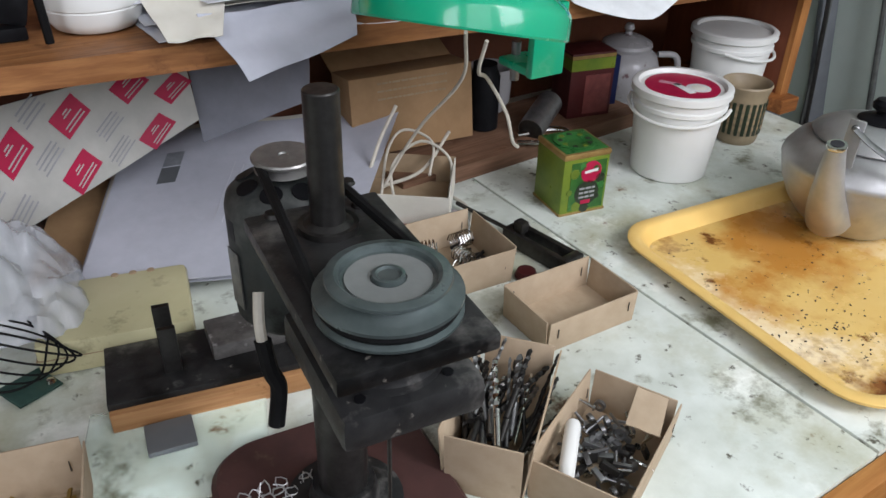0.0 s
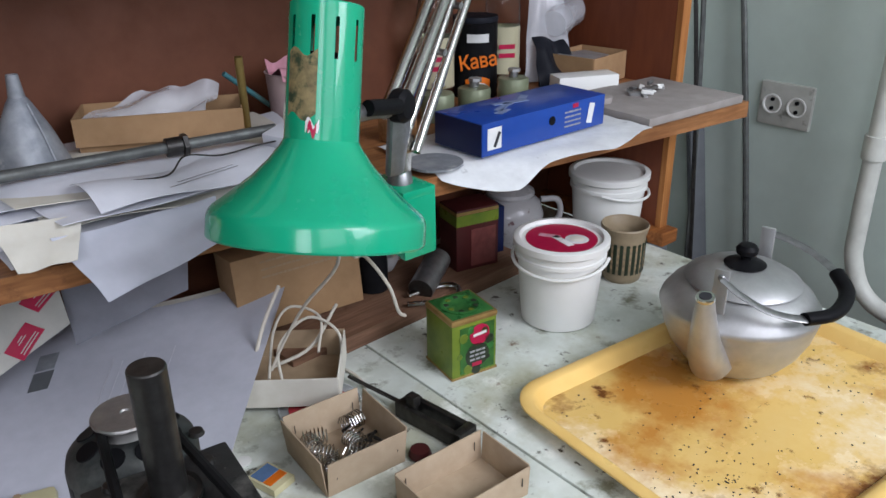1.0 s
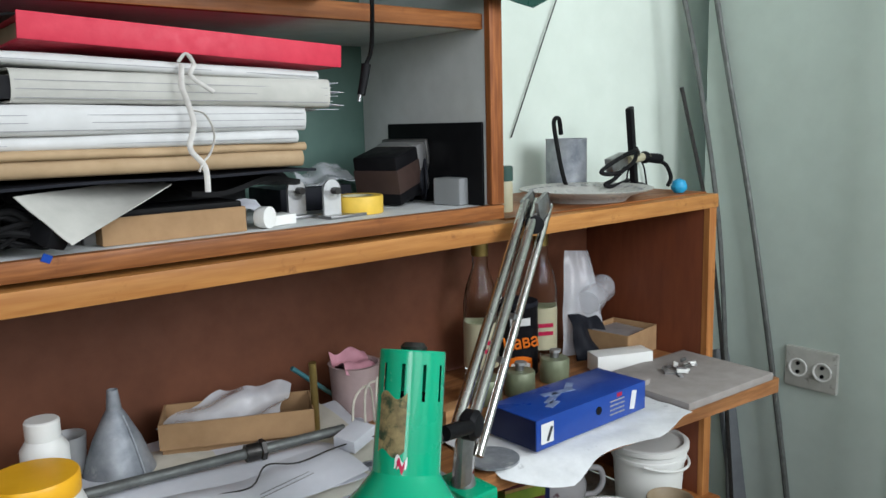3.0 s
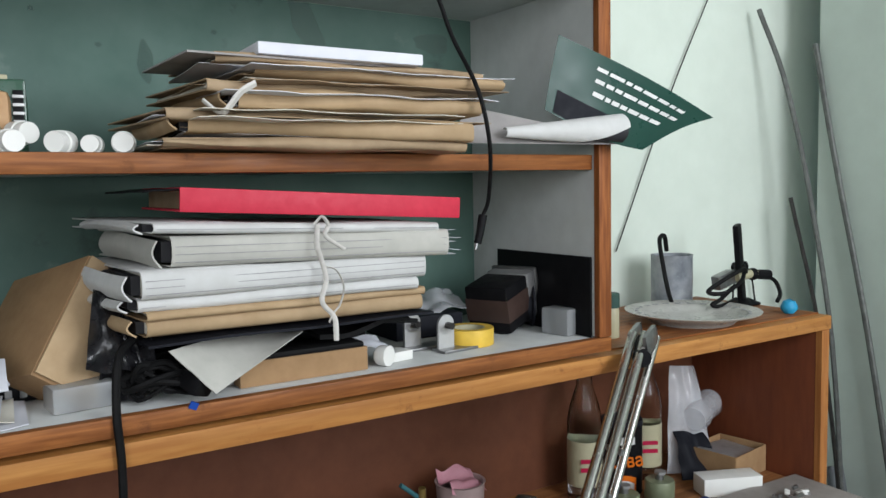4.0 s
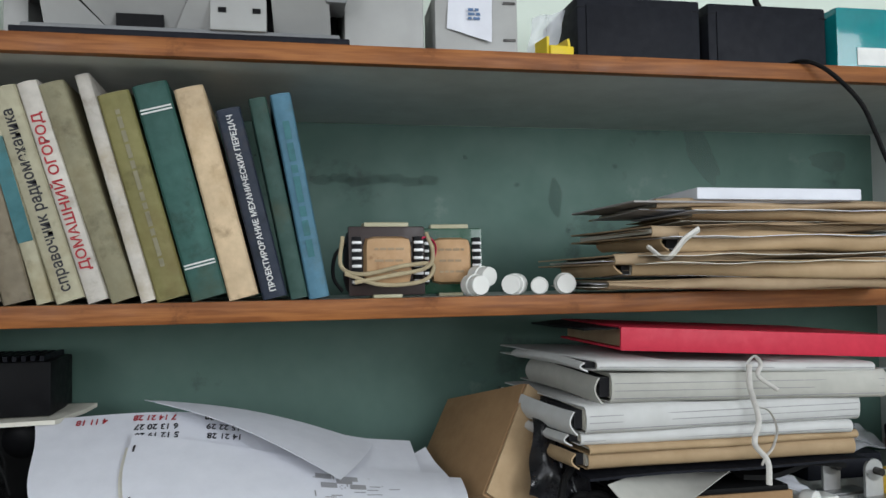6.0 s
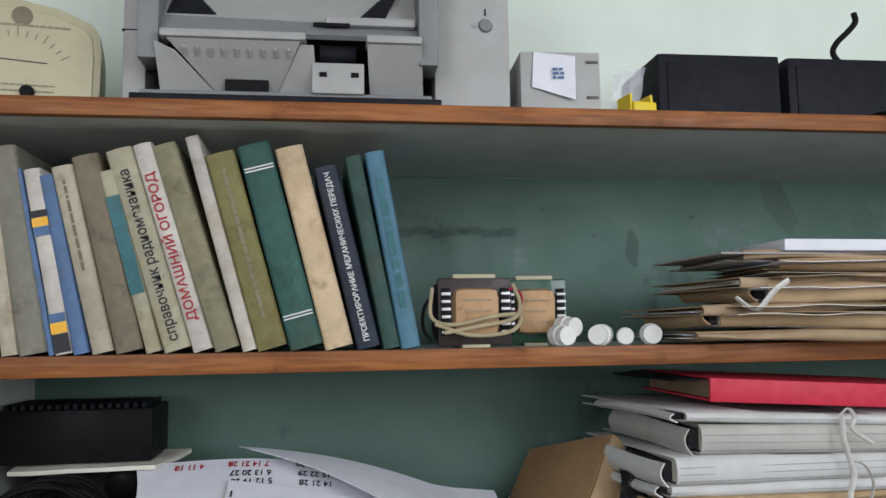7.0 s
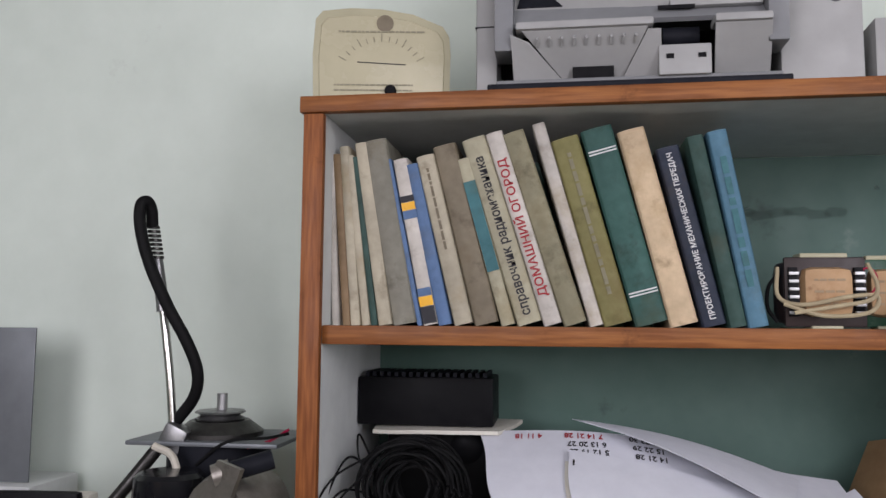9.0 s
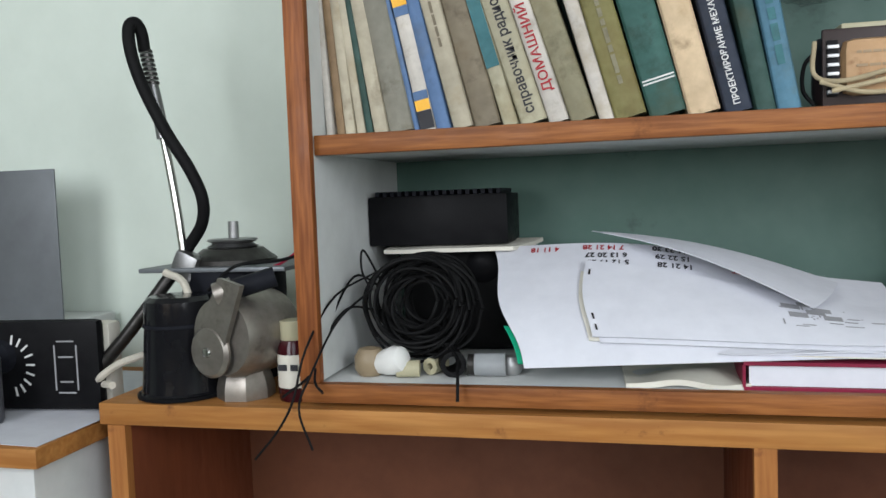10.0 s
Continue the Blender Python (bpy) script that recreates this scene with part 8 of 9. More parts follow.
part("dark_lining", box(nb(), 0.12, 0.11, 0.004), M_KRAFT2, wcx, m=pose(0, 0, 0.003))
inv = wcx.matrix_basis.inverted()
part("cord", tube(nb(), ((1.12, 0.0, 0.79), (1.16, 0.05, 0.83), (1.20, 0.07, 0.845), (1.23, 0.04, 0.83), (1.20, 0.0, 0.80)), 0.0021, 7), M_CORD, wcx, m=inv)
part("cord", tube(nb(), ((1.13, -0.02, 0.78), (1.15, 0.02, 0.82), (1.21, 0.04, 0.836), (1.24, 0.01, 0.815), (1.225, -0.02, 0.78)), 0.0022, 7), M_CORD, wcx, m=inv)
part("cord", tube(nb(), ((1.14, 0.03, 0.785), (1.20, 0.02, 0.80), (1.26, 0.04, 0.84)), 0.0026, 7), M_CORD, wcx, m=inv)
part("cord", tube(nb(), ((1.10, 0.02, 0.785), (1.14, 0.04, 0.85), (1.18, 0.06, 0.89)), 0.0028, 7), M_CORD, wcx, m=inv)
solo("lamp_cord", tube(nb(), ((1.14, -0.16, 1.06), (1.18, -0.10, 0.98), (1.17, -0.03, 0.90), (1.15, 0.0, 0.84), (1.13, 0.01, 0.795)), 0.0023, 7), M_CORD, Matrix(), "cream cord hanging from a lamp", "cord")
solo("hanging_lead", tube(nb(), ((1.20, -0.12, 1.03), (1.205, -0.10, 0.985), (1.25, -0.06, 0.955), (1.285, -0.06, 0.90), (1.30, -0.06, 0.855), (1.315, -0.055, 0.84)), 0.0026, 7), M_CORD, Matrix(), "cream lead with a loose end", "cord")
solo("white_loop", tube(nb(), ((1.16, -0.08, 0.752), (1.20, -0.09, 0.753), (1.235, -0.06, 0.753), (1.245, -0.02, 0.753), (1.235, 0.02, 0.754)), 0.0024, 7), M_CORD, Matrix(), "thin white cord on the bench", "cord")
rl = thing("plastic_saucer", pose(1.165, -0.055, T), "clear plastic saucer with a red disc", "saucer")
part("rim", lathe(nb(), ((0.0, 0.0), (0.056, 0.0), (0.058, 0.002), (0.058, 0.006), (0.056, 0.006), (0.055, 0.002), (0.0, 0.002)), 36), M_FROST, rl)
part("disc", lathe(nb(), ((0.0, 0.003), (0.044, 0.003), (0.044, 0.0021)), 36), surf("red_plastic", (0.55, 0.06, 0.07), None, 30, 0.4), rl)


# ---- small open boxes on the bench ----
def open_box(m, w, d, h, label, flare=4.0, name="cardboard_box", staples=True):
    b_ = thing(name, m, label, "box", "open cardboard boxes")
    t = 0.0018
    part("floor", box(nb(), w, d, t), M_CARD, b_)
    part("side", box(nb(), w, t, h, bevel=0.0004), M_CARD, b_, m=pose(0, -d / 2, 0, flare, 0, 0))
    part("side", box(nb(), w, t, h, bevel=0.0004), M_CARD, b_, m=pose(0, d / 2, 0, -flare, 0, 0))
    part("side", box(nb(), t, d - 0.002, h * 1.03, bevel=0.0004), M_CARD, b_, m=pose(-w / 2, 0, 0, 0, -flare, 0))
    part("side", box(nb(), t, d - 0.002, h * 0.98, bevel=0.0004), M_CARD, b_, m=pose(w / 2, 0, 0, 0, flare, 0))
    if staples:
        for sx in (-1, 1):
            part("staple", box(nb(), 0.001, 0.0008, 0.012), M_DKSTEEL, b_, m=pose(sx * (w / 2 - 0.012), -d / 2 - 0.0032, h * 0.45))
            part("staple", box(nb(), 0.001, 0.0008, 0.012), M_DKSTEEL, b_, m=pose(sx * (w / 2 - 0.012), d / 2 - 0.0012, h * 0.45))
    return b_


open_box(pose(1.193, -0.317, T, 0, 0, -2), 0.128, 0.083, 0.042, "empty shallow cardboard box", 3)
open_box(pose(1.133, -0.163, T, 0, 0, -4), 0.108, 0.105, 0.05, "cardboard box holding steel springs", 6)
open_box(pose(1.002, -0.436, T, 0, 0, 40), 0.142, 0.072, 0.07, "deep cardboard box full of drill bits", 5)
open_box(pose(1.064, -0.514, T, 0, 0, 25), 0.138, 0.086, 0.05, "cardboard box of small metal parts", 4)
open_box(pose(0.585, -0.33, T, 0, 0, -14), 0.12, 0.12, 0.06, "cardboard box holding metal swarf", 4)
rnd = random.Random(21)


def spring(m, r, turns, pitch, w):
    pts_ = [(r * math.cos(k * math.pi / 4), r * math.sin(k * math.pi / 4), pitch * k / 8) for k in range(turns * 8 + 1)]
    s = thing("steel_spring", m, "bright coiled steel wire spring", "spring", "springs in the box")
    part("wire", tube(nb(), pts_, w, 6, 1), M_CHROME, s)


for k in range(9):
    spring(pose(1.108 + rnd.uniform(-0.025, 0.045), -0.16 + rnd.uniform(-0.03, 0.03), T + 0.018 + 0.006 * (k % 3), rnd.uniform(60, 110), rnd.uniform(-20, 20), rnd.uniform(0, 180)), rnd.uniform(0.008, 0.013), 6, 0.0048, 0.0009)
for k in range(10):
    solo("black_screw", cyl(nb(), 0.0028, 0.022, seg=8, r2=0.0014), M_DKSTEEL, pose(1.155 + rnd.uniform(-0.02, 0.02), -0.16 + rnd.uniform(-0.03, 0.03), T + 0.006 + 0.004 * (k % 3), 90, rnd.uniform(-10, 10), rnd.uniform(0, 180)), "small black steel screw", "screw", "screws in the box")


def drill_bit(m, r, l, material):
    d = thing("drill_bit", m, "twisted steel drill bit", "drill bit", "drill bits in the box")
    part("shank", cyl(nb(), r, l * 0.4, seg=10), material, d)
    bm = nb()
    n = 14
    rings = []
    for k in range(n + 1):
        a = k * 0.75
        rr = r * (0.95 if k < n else 0.2)
        rings.append([bm.verts.new((rr * (1.0 if q % 2 else 0.72) * math.cos(a + q * math.pi / 3), rr * (1.0 if q % 2 else 0.72) * math.sin(a + q * math.pi / 3), l * (0.4 + 0.6 * k / n))) for q in range(6)])
    for a_, b2 in zip(rings, rings[1:]):
        for q in range(6):
            bm.faces.new((a_[q], a_[(q + 1) % 6], b2[(q + 1) % 6], b2[q]))
    part("flute", bm, material, d)


box_turn = Matrix.Translation((1.002, -0.436, T)) @ Matrix.Rotation(radians(40), 4, "Z")
for k in range(44):
    mt = (M_DKSTEEL, M_DKSTEEL, M_STEEL, M_DKSTEEL, M_STEEL, M_DKSTEEL, M_DKSTEEL, M_CHROME, M_DKSTEEL, M_STEEL, M_DKSTEEL)[k % 11]
    l = rnd.uniform(0.055, 0.10)
    drill_bit(box_turn @ pose(rnd.uniform(-0.055, -0.01), rnd.uniform(-0.028, 0.028), 0.012 + 0.038 * (k / 44) + rnd.uniform(0, 0.004), 0, rnd.uniform(70, 90) - (k % 5 == 0) * 12, rnd.uniform(-32, 32)), rnd.uniform(0.0015, 0.0045), l, mt)
box_turn = Matrix.Translation((1.064, -0.514, T)) @ Matrix.Rotation(radians(25), 4, "Z")
for k in range(84):
    m = box_turn @ pose(rnd.uniform(-0.05, 0.05), rnd.uniform(-0.03, 0.03), 0.008 + 0.022 * (k / 84), rnd.uniform(60, 110), rnd.uniform(-30, 30), rnd.uniform(0, 180))
    if k % 3 == 0:
        solo("machine_screw", cyl(cyl(nb(), 0.0016, rnd.uniform(0.018, 0.034), seg=8), 0.0034, 0.002, seg=10), (M_STEEL, M_CHROME)[k % 2], m, "small steel machine screw", "screw", "parts in the box")
    elif k % 3 == 1:
        solo("steel_block", box(nb(), rnd.uniform(0.008, 0.02), rnd.uniform(0.006, 0.012), rnd.uniform(0.003, 0.007), bevel=0.0008), (M_DKSTEEL, M_STEEL)[k % 2], m, "small grey machined steel block", "block", "parts in the box")
    else:
        solo("steel_ring", lathe(nb(), ((0.003, 0.0), (0.006, 0.0), (0.006, 0.004), (0.003, 0.004), (0.003, 0.0)), 14), (M_DKSTEEL, M_BRASS, M_STEEL)[k % 3], m, "small plain steel ring", "ring", "parts in the box")
solo("white_tube", lathe(nb(), ((0.0, -0.032), (0.006, -0.031), (0.0075, -0.026), (0.0075, 0.026), (0.006, 0.031), (0.0, 0.032)), 18), M_PLASTIC, box_turn @ pose(-0.035, 0.022, 0.040, 0, 78, 18), "white plastic tube in a box", "tube")
solo("card_scrap", quad_sheet(nb(), (0.02, -0.042, 0.045), (0.062, -0.035, 0.055), (0.06, -0.005, 0.058), (0.018, -0.01, 0.046), 0.003, 3, 6, 6, 0.0012), M_CARD, box_turn, "torn grey cardboard flap in a box", "cardboard")
swarf = nb()
for k in range(60):
    x, y = rnd.uniform(-0.05, 0.05), rnd.uniform(-0.05, 0.05)
    box(swarf, rnd.uniform(0.004, 0.014), rnd.uniform(0.003, 0.007), rnd.uniform(0.002, 0.006), x, y, 0.004 + rnd.uniform(0, 0.014), turn=pose(0, 0, 0, rnd.uniform(-30, 30), rnd.uniform(-30, 30), rnd.uniform(0, 180)))
solo("metal_swarf", swarf, M_BRASS, pose(0.585, -0.33, T, 0, 0, -14), "mixed brass and steel swarf in a box", "swarf", kind="stuff")

nf = thing("needle_file_holder", pose(1.255, -0.195, T, 0, 0, 8), "black steel tool holder with a thin rod", "tool")
bm = nb()
for sx in (-0.0125, 0.0125):
    box(bm, 0.009, 0.105, 0.022, sx, 0, 0, bevel=0.002)
part("jaw", bm, M_DKSTEEL, nf)
part("end_block", box(nb(), 0.034, 0.02, 0.023, bevel=0.002), M_DKSTEEL, nf, m=pose(0, 0.05, 0.0005))
part("end_block", box(nb(), 0.034, 0.014, 0.023, bevel=0.002), M_DKSTEEL, nf, m=pose(0, -0.048, 0.0005))
part("clamp_block", box(nb(), 0.014, 0.016, 0.016, bevel=0.002), M_DKSTEEL, nf, m=pose(-0.004, 0.038, 0.022))
part("rod", cyl(nb(), 0.003, 0.115, seg=10), M_DKSTEEL, nf, m=pose(0, 0.055, 0.012, -92, 0, 0))
for sx in (-0.008, 0.008):
    part("bolt", cyl(nb(), 0.004, 0.004, seg=10), M_STEEL, nf, m=pose(sx, -0.055, 0.012, 90, 0, 0))
solo("brown_stopper", lathe(nb(), ((0.0, 0.0), (0.013, 0.0), (0.015, 0.004), (0.012, 0.012), (0.0, 0.014)), 20), M_MAROON, pose(1.203, -0.225, T), "small brown round stopper", "stopper")
mc = thing("matchbox", pose(1.038, -0.145, T, 0, 0, 16), "small blue and orange matchbox", "matchbox")
part("body", box(nb(), 0.034, 0.045, 0.010, bevel=0.0006), M_CREAM, mc)
part("picture", box(nb(), 0.028, 0.020, 0.0006), C_BLUE, mc, m=pose(0, 0.010, 0.0101))
part("picture", box(nb(), 0.028, 0.012, 0.0006), M_ORANGE, mc, m=pose(0, -0.007, 0.0101))
solo("plastic_stopper", lathe(nb(), ((0.0, 0.0), (0.009, 0.0), (0.010, 0.003), (0.0, 0.005)), 18), M_PLASTIC, pose(1.03, -0.09, T), "small clear plastic stopper", "stopper")
solo("card_offcut", box(nb(), 0.06, 0.035, 0.004), M_CARD, pose(1.045, -0.235, T, 0, 0, -20), "torn grey cardboard offcut", "cardboard")

# ---- drill press ----
dp = thing("bench_drill", pose(0.833, -0.440, T, 0, 0, -7), "old black bench drill with a belt drive", "drill press")
part("base", loops(nb(), [rounded(0.20, 0.32, 0.05, 0.0), rounded(0.20, 0.32, 0.05, 0.016), rounded(0.19, 0.31, 0.046, 0.022)]), M_BASE, dp, "red-brown enamelled base", m=pose(0, -0.05, 0))
part("column_flange", lathe(nb(), ((0.0, 0.0), (0.05, 0.0), (0.05, 0.008), (0.03, 0.014), (0.026, 0.03), (0.0, 0.03)), 32), M_IRON, dp, m=pose(0, 0, 0.022))
part("column", cyl(nb(), 0.0205, 0.27, seg=32), M_DKSTEEL, dp, m=pose(0, 0, 0.03))
part("shaft", lathe(nb(), ((0.0, 0.0), (0.0118, 0.0), (0.0118, 0.1005), (0.0110, 0.1015), (0.0, 0.1015)), 28), M_DKSTEEL, dp, m=pose(0, 0, 0.292))
part("shaft_collar", lathe(nb(), ((0.0, 0.0), (0.018, 0.0), (0.018, 0.004), (0.012, 0.007)), 28), M_DKSTEEL, dp, m=pose(0, 0, 0.2955))
part("head_plate", box(nb(), 0.098, 0.185, 0.012, bevel=0.0025), M_IRON, dp, "dusty black cast plate", m=pose(0, -0.056, 0.2835))
part("lower_head", box(nb(), 0.092, 0.115, 0.026, bevel=0.007), M_IRON, dp, m=pose(0.002, -0.082, 0.230))
part("neck", box(nb(), 0.056, 0.085, 0.03, bevel=0.006), M_IRON, dp, m=pose(0, -0.065, 0.254))
part("boss", lathe(nb(), ((0.0, 0.0), (0.036, 0.0), (0.036, 0.006), (0.030, 0.010)), 32), M_IRON, dp, m=pose(0, -0.096, 0.256))
for sx, sy in ((-0.028, -0.125), (0.028, -0.125), (0.03, -0.08)):
    part("hole", cyl(nb(), 0.0035, 0.002, seg=12), M_BLACK, dp, m=pose(sx, sy, 0.2552))
part("chuck", lathe(nb(), ((0.0, 0.0), (0.004, 0.0), (0.006, 0.004), (0.012, 0.012), (0.0135, 0.02), (0.0135, 0.034), (0.0, 0.034)), 24), M_DKSTEEL, dp, m=pose(0, -0.100, 0.197))
part("bit", cyl(nb(), 0.0016, 0.07, seg=8), M_DKSTEEL, dp, m=pose(0, -0.100, 0.130))
part("pulley", lathe(nb(), ((0.0, 0.0), (0.042, 0.0), (0.0435, 0.002), (0.0435, 0.004), (0.037, 0.009), (0.0435, 0.014), (0.0435, 0.0165), (0.040, 0.018), (0.037, 0.0195), (0.033, 0.0235), (0.0365, 0.027), (0.0362, 0.029), (0.034, 0.030),
                              (0.0305, 0.0305), (0.0285, 0.0290), (0.0275, 0.0255), (0.0255, 0.0245), (0.010, 0.0245), (0.0095, 0.0285), (0.0075, 0.029), (0.006, 0.0275), (0.0, 0.0275)), 56), M_PULLEY, dp, "grey-green stepped alloy pulley", m=pose(0, -0.103, 0.297) @ Matrix.Diagonal((1, 1, 0.84, 1)), smooth=28)
mo = part("motor", lathe(nb(), ((0.0, 0.0), (0.040, 0.0), (0.046, 0.008), (0.046, 0.10), (0.044, 0.108), (0.037, 0.115), (0.024, 0.120), (0.0, 0.121)), 40), surf("grimy_grey_motor", (0.05, 0.056, 0.054), (0.026, 0.03, 0.029), 40, 0.45, metal=0.2, bump=0.15, spots=(((0.16, 0.16, 0.15), 12, 0.54, 0.78), ((0.008, 0.008, 0.008), 10, 0.58, 0.66))), dp, "grimy grey round motor", m=pose(-0.006, 0.082, 0.178))
for k in range(8):
    a = 2 * math.pi * k / 8 + 0.2
    part("vent", lathe(nb(), ((0.0, 0.0006), (0.0082, 0.0006), (0.0086, 0.0)), 16), M_BLACK, mo, m=pose(0.0300 * math.cos(a), 0.0285 * math.sin(a), 0.1185, -24 * math.sin(a), 24 * math.cos(a), 0))
    part("side_vent", box(nb(), 0.001, 0.008, 0.016, bevel=0.0004), M_INK, mo, m=pose(0.0457 * math.cos(a), 0.0457 * math.sin(a), 0.08, 0, 0, math.degrees(a)))
part("name_strip", box(nb(), 0.001, 0.018, 0.05), M_STEEL, mo, m=pose(-0.0457, -0.008, 0.02, 0, 0, 10))
part("motor_pulley", lathe(nb(), ((0.0, 0.0), (0.010, 0.0), (0.012, 0.004), (0.022, 0.006), (0.0165, 0.010), (0.0235, 0.014), (0.0240, 0.0158), (0.0230, 0.0172), (0.004, 0.0172), (0.003, 0.016), (0.0, 0.016)), 36), surf("brushed_steel", (0.40, 0.39, 0.37), (0.28, 0.27, 0.26), 90, 0.38, metal=0.8, bump=0.05), dp, "bright steel pulley", m=pose(-0.006, 0.078, 0.300))
bl = []
for k in range(15):
    a = radians(180 * k / 14)
    bl.append((-0.006 + 0.0185 * math.cos(a), 0.078 + 0.0185 * math.sin(a), 0.312))
for k in range(23):
    a = radians(180 + 180 * k / 22)
    bl.append((0.039 * math.cos(a), -0.103 + 0.039 * math.sin(a), 0.306))
bl.append(bl[0])
part("pulley_dish", lathe(nb(), ((0.0253, 0.0), (0.0250, 0.0008), (0.0105, 0.0008), (0.0102, 0.0)), 48), surf("dusty_alloy", (0.20, 0.21, 0.20), (0.14, 0.15, 0.143), 30, 0.6, big=0.3, bump=0.05), dp, "dusty pale dish of the pulley", m=pose(0, -0.103, 0.3177))
part("belt", tube(nb(), bl, 0.0036, 8, 1, flat=1.1), M_RUBBER, dp)
for sx, sy in ((0.03, 0.02), (0.034, 0.055), (-0.03, 0.03)):
    part("bolt", lathe(nb(), ((0.0, 0.004), (0.005, 0.003), (0.006, 0.0)), 14), M_DKSTEEL, dp, m=pose(sx, sy, 0.2956))
part("cable", tube(nb(), ((-0.046, 0.028, 0.238), (-0.05, 0.018, 0.22), (-0.05, 0.015, 0.20)), 0.0042, 9), M_CORD, dp, "taped cream cable")
part("cable", tube(nb(), ((-0.05, 0.015, 0.205), (-0.048, 0.01, 0.18), (-0.044, 0.006, 0.165), (-0.05, 0.0, 0.135)), 0.0065, 9), M_RUBBER, dp, "black taped cable end")
shv = nb()
rnd = random.Random(8)
for k in range(28):
    x, y = rnd.uniform(-0.03, 0.03), rnd.uniform(-0.025, 0.025)
    tube(shv, [(x + 0.006 * math.cos(j * 1.6 + k), y + 0.006 * math.sin(j * 1.6 + k), 0.004 + 0.003 * j * rnd.random() + 0.004) for j in range(5)], 0.0007, 4, 2)
solo("metal_shavings", shv, M_ALU, pose(0.786, -0.422, T + 0.0225), "curled bright metal shavings on the drill base", "shavings", kind="stuff")

# ---- left part of the bench ----
wf = thing("wooden_fixture", pose(0.797, -0.203, T, 0, 0, -12), "wooden block fixture with steel uprights", "fixture")
part("board", box(nb(), 0.205, 0.098, 0.024, bevel=0.002), M_WOODBLOCK, wf, m=pose(0.004, 0, 0))
part("top_plate", box(nb(), 0.206, 0.092, 0.008, bevel=0.001), M_IRON, wf, "grimy black top", m=pose(0.004, 0.004, 0.0242))
for x, y, h in ((-0.036, 0.018, 0.062), (-0.034, -0.01, 0.054)):
    part("upright", box(nb(), 0.017, 0.006, h, bevel=0.001), M_DKSTEEL, wf, m=pose(x, y, 0.032))
part("steel_block", box(nb(), 0.075, 0.05, 0.018, bevel=0.002), surf("filed_metal", (0.2, 0.19, 0.18), (0.08, 0.075, 0.07), 60, 0.45, metal=0.5, bump=0.4, spots=(((0.4, 0.39, 0.38), 40, 0.6, 0.68),)), wf, m=pose(0.042, 0.018, 0.032, 0, 0, 4))
yd = thing("cream_enclosure", pose(0.740, -0.070, T, 0, 0, -14), "grimy cream plastic instrument enclosure", "enclosure")
part("shell", box(nb(), 0.160, 0.120, 0.042, bevel=0.007), M_CREAM, yd)
part("seam", box(nb(), 0.1606, 0.1206, 0.0012), M_KRAFT2, yd, m=pose(0, 0, 0.022))
for k in range(3):
    part("screw", lathe(nb(), ((0.0, 0.001), (0.004, 0.0008), (0.0045, 0.0)), 12), M_KRAFT2, yd, m=pose(0.0 + 0.02 * k, 0.055, 0.042))
gp = solo("glass_plate", box(nb(), 0.17, 0.13, 0.004, bevel=0.0006), M_GLASS, pose(0.735, -0.285, T + 0.0005, 0, 0, -20), "clear glass plate lying on the bench", "glass")
gp.visible_shadow = False
solo("small_steel_plate", box(nb(), 0.045, 0.04, 0.006, bevel=0.001), M_GREYPLATE, pose(0.735, -0.268, T + 0.005, 0, 0, -10), "small grey steel plate", "plate")
wsh = thing("white_drawings", Matrix(), "stack of curved white printed sheets", "papers")
SA, SB, SC, SD = Vector((0.719, 0.027, 0.764)), Vector((1.0, -0.10, 0.772)), Vector((1.255, 0.19, 0.822)), Vector((0.85, 0.285, 0.822))


def curl_top(u, v, k=6):
    p = (SA * (1 - u) + SB * u) * (1 - v) + (SD * (1 - u) + SC * u) * v
    lift = 0.03 * max(0.0, u - 0.55) ** 1.3 * 2.2 * v + 0.006 * math.sin(5 * u) * v
    return p + Vector((0.008 * math.sin(k * 2.3) * (1 - v), 0.012 * math.cos(k * 1.7) - 0.004 * k, 0.003 * (k - 6) + lift + 0.016 + 0.0012))


# Most of these white sheets carry shade in their greyer colour.
for k in range(6):
    part("sheet", sheet(nb(), lambda u, v, k=k: curl_top(u, v, k), 18, 14, 0.0007), (M_PAPER_SHADED, M_PAPER2)[k % 3 == 1], wsh)


def on_sheet(u0, u1, v0, v1, material, name):
    part(name, sheet(nb(), lambda u, v: curl_top(u0 + (u1 - u0) * u, v0 + (v1 - v0) * v, 5) + Vector((0, 0, 0.0012)), 4, 4, 0.0004), material, wsh)


on_sheet(0.16, 0.225, 0.60, 0.71, M_GREYPLATE, "picture")
on_sheet(0.16, 0.222, 0.72, 0.82, M_ZINC, "picture")
for k in range(7):
    on_sheet(0.42 + 0.035 * k, 0.423 + 0.035 * k, 0.3, 0.7 - 0.03 * (k % 3), surf("faint_print", (0.62, 0.63, 0.67), None, 40, 0.7) if k == 0 else bpy.data.materials["faint_print"], "print_line")
lc = thing("printed_board", Matrix(), "white cardboard printed with red badges", "cardboard")
LA, LB, LC_, LD = Vector((0.60, 0.11, 0.775)), Vector((0.915, 0.115, 0.905)), Vector((0.912, 0.135, 0.985)), Vector((0.60, 0.15, 0.945))
part("board", quad_sheet(nb(), LA, LB, LC_, LD, 0.004, 1.0, 12, 8, 0.003), M_FOLDER, lc)


def on_board(u, v):
    p = (LA * (1 - u) + LB * u) * (1 - v) + (LD * (1 - u) + LC_ * u) * v
    nrm = (LB - LA).cross(LD - LA).normalized()
    return p + nrm * (noise.noise(Vector((u * 2.2 + 1.0, v * 2.2 - 1.0, 1.0))) * 0.004 + 0.0026)


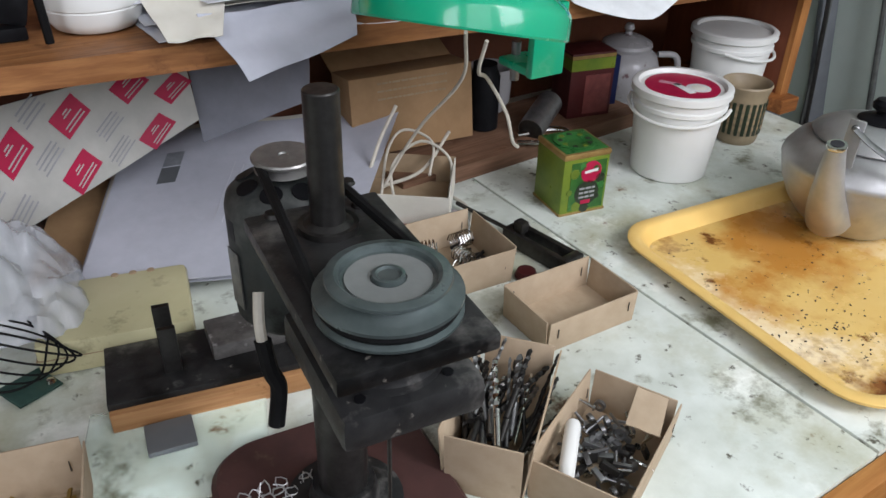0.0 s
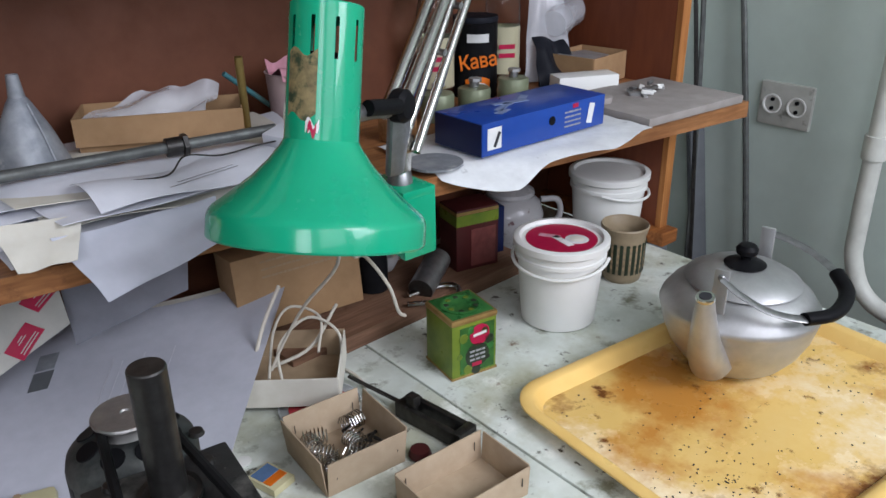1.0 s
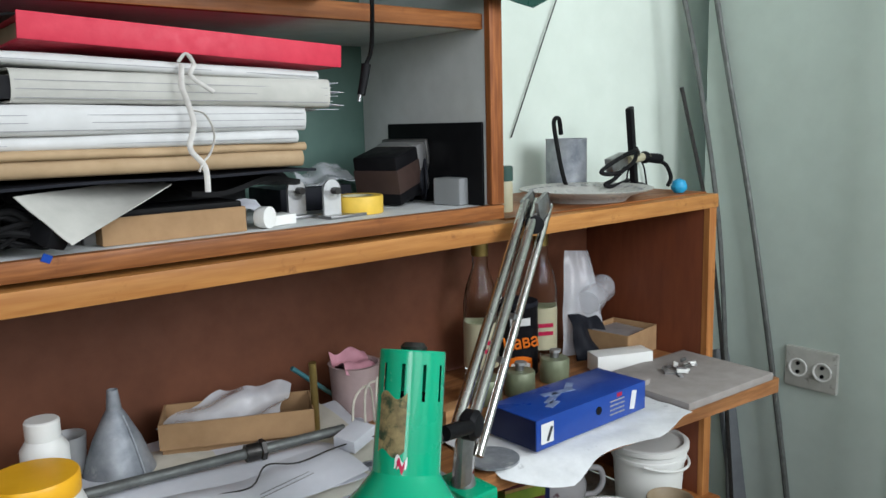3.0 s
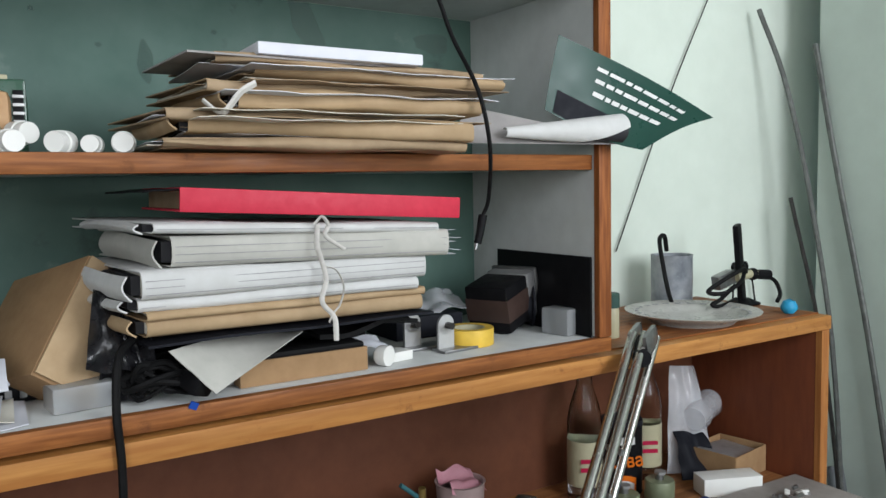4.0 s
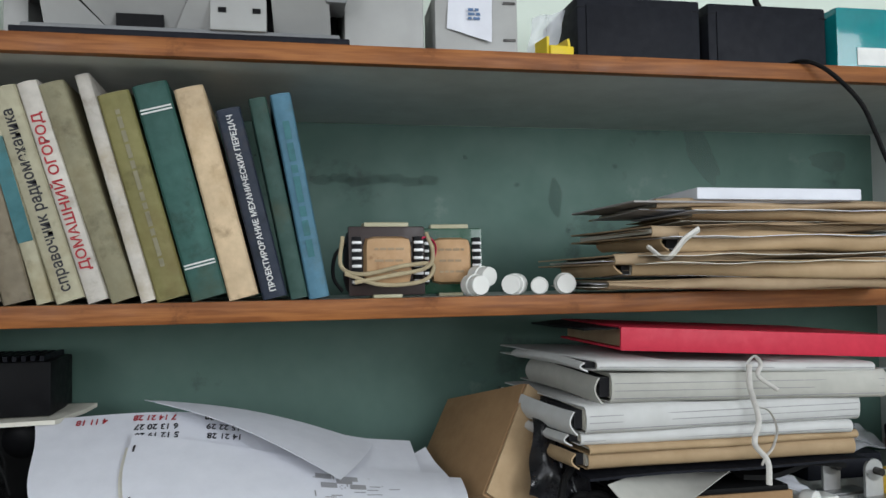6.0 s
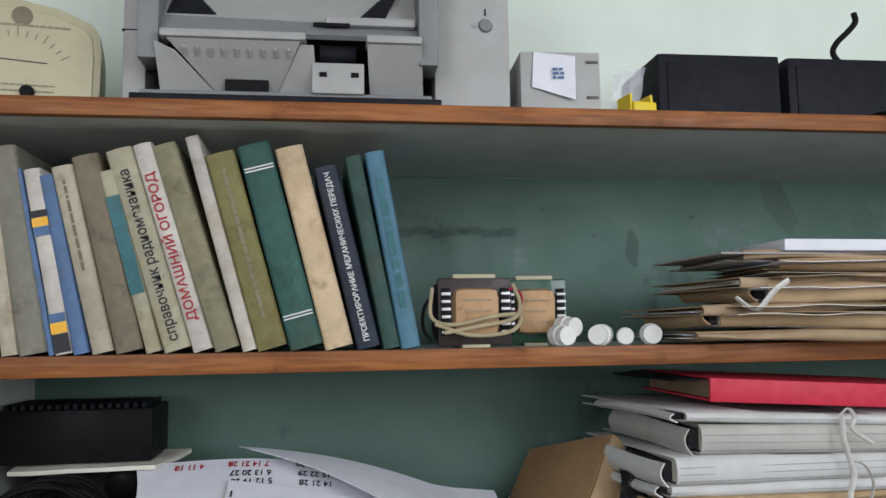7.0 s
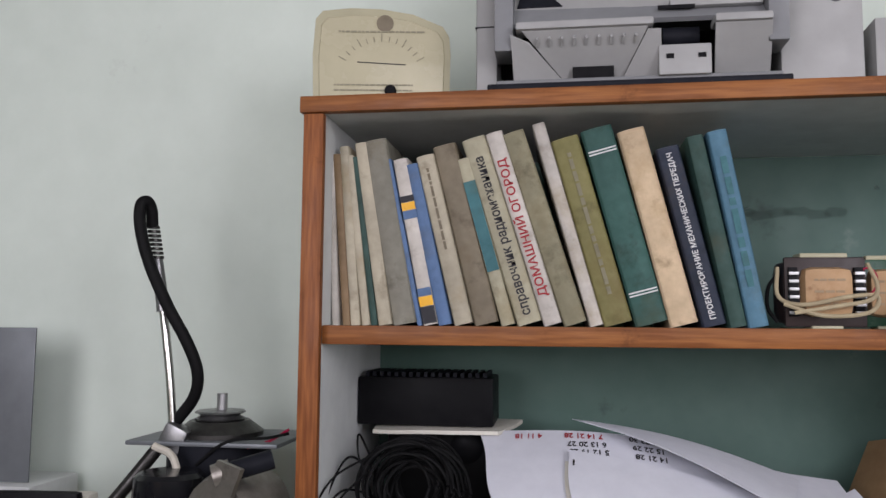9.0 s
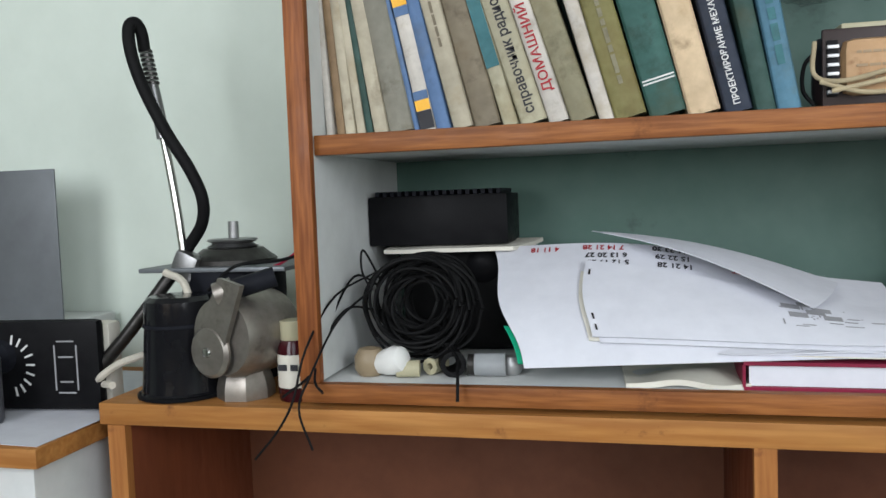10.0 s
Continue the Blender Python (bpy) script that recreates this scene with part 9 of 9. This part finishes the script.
BT = radians(34)


def badge_at(u, v, dx, dy):
    return on_board(u + (math.cos(BT) * dx - math.sin(BT) * dy) / 0.34, v + (math.sin(BT) * dx + math.cos(BT) * dy) / 0.125)


for k, (u, v) in enumerate(((0.06, 0.50), (0.30, 0.62), (0.53, 0.74), (0.77, 0.84), (0.93, 0.62), (0.10, 0.10), (0.52, 0.20), (0.83, 0.18))):
    part("badge", sheet(nb(), lambda a, b_, u=u, v=v: badge_at(u, v, 0.042 * (a - 0.5), 0.034 * (b_ - 0.5)), 3, 3, 0.0005), M_CRIMSON, lc)
    for dy, w2 in ((-0.011, 0.03), (-0.006, 0.03), (0.004, 0.014), (0.008, 0.009)):
        part("badge_mark", sheet(nb(), lambda a, b_, u=u, v=v: badge_at(u, v, w2 * (a - 0.5), dy + 0.0018 * (b_ - 0.5)) + Vector((0, -0.0005, 0.0004)), 2, 1, 0.0005), M_FOLDER, lc)
for k, (u, v) in enumerate(((0.18, 0.34), (0.42, 0.46), (0.66, 0.50), (0.28, 0.14), (0.68, 0.20), (0.02, 0.78), (0.40, 0.90))):
    for j in range(4):
        part("print_line", sheet(nb(), lambda a, b_: badge_at(u, v, (0.036 - 0.005 * (j % 2)) * (a - 0.5), 0.006 * (j - 1.5) + 0.0022 * (b_ - 0.5)), 3, 1, 0.0004), M_GREYINK, lc)
# Shade under the loose shelf is put into this sheet's dark blue-grey.
solo("grey_paper", quad_sheet(nb(), (0.918, 0.12, 0.870), (1.072, 0.12, 0.898), (1.10, 0.16, 0.985), (0.917, 0.15, 0.995), 0.012, 3.0), surf("shaded_grey_paper", (0.20, 0.205, 0.235), None, 30, 0.6), Matrix(), "grey paper sheet leaning at the back, darkened for shade", "paper")
solo("brown_card", quad_sheet(nb(), (0.66, 0.06, 0.755), (0.80, 0.10, 0.758), (0.93, 0.25, 0.80), (0.76, 0.27, 0.81), 0.004, 5.0, thick=0.002), M_CARTON, Matrix(), "creased brown card under papers", "cardboard")
solo("plastic_wrap", sheet(nb(), lambda u, v: (0.53 + 0.185 * u + 0.02 * v, -0.075 + 0.235 * v - 0.04 * u, 0.753 + 0.125 * math.sin(3.1 * u) ** 0.6 * math.sin(3.1 * min(1.0, v + 0.05)) ** 0.6 * (1 + 0.35 * noise.noise(Vector((u * 5, v * 5, 3)))) + 0.014 * noise.noise(Vector((u * 14, v * 14, 5)))), 44, 40, 0.0008), M_POLY, Matrix(), "crumpled clear plastic wrapping on the bench", "plastic wrap")
tw = thing("tangled_wire", pose(0.635, -0.105, T), "tangle of black wire with a small circuit board", "wires")
for k in range(5):
    part("wire", tube(nb(), [((0.04 + 0.006 * k) * math.cos(j * 1.05 + k) - 0.01, 0.035 * math.sin(j * 1.05 + k * 0.7), 0.02 + 0.05 * (0.5 + 0.5 * math.sin(j * 1.05 + 0.6 * k)) + 0.004 * k) for j in range(7)], 0.0012, 6), M_RUBBER, tw)
part("board", box(nb(), 0.05, 0.035, 0.003), C_DKGREEN, tw, m=pose(0.0, -0.02, 0.006, 10, 8, 30))
part("lens", lathe(nb(), ((0.0, 0.004), (0.004, 0.003), (0.005, 0.0)), 14), M_CHROME, tw, m=pose(0.02, -0.03, 0.014))
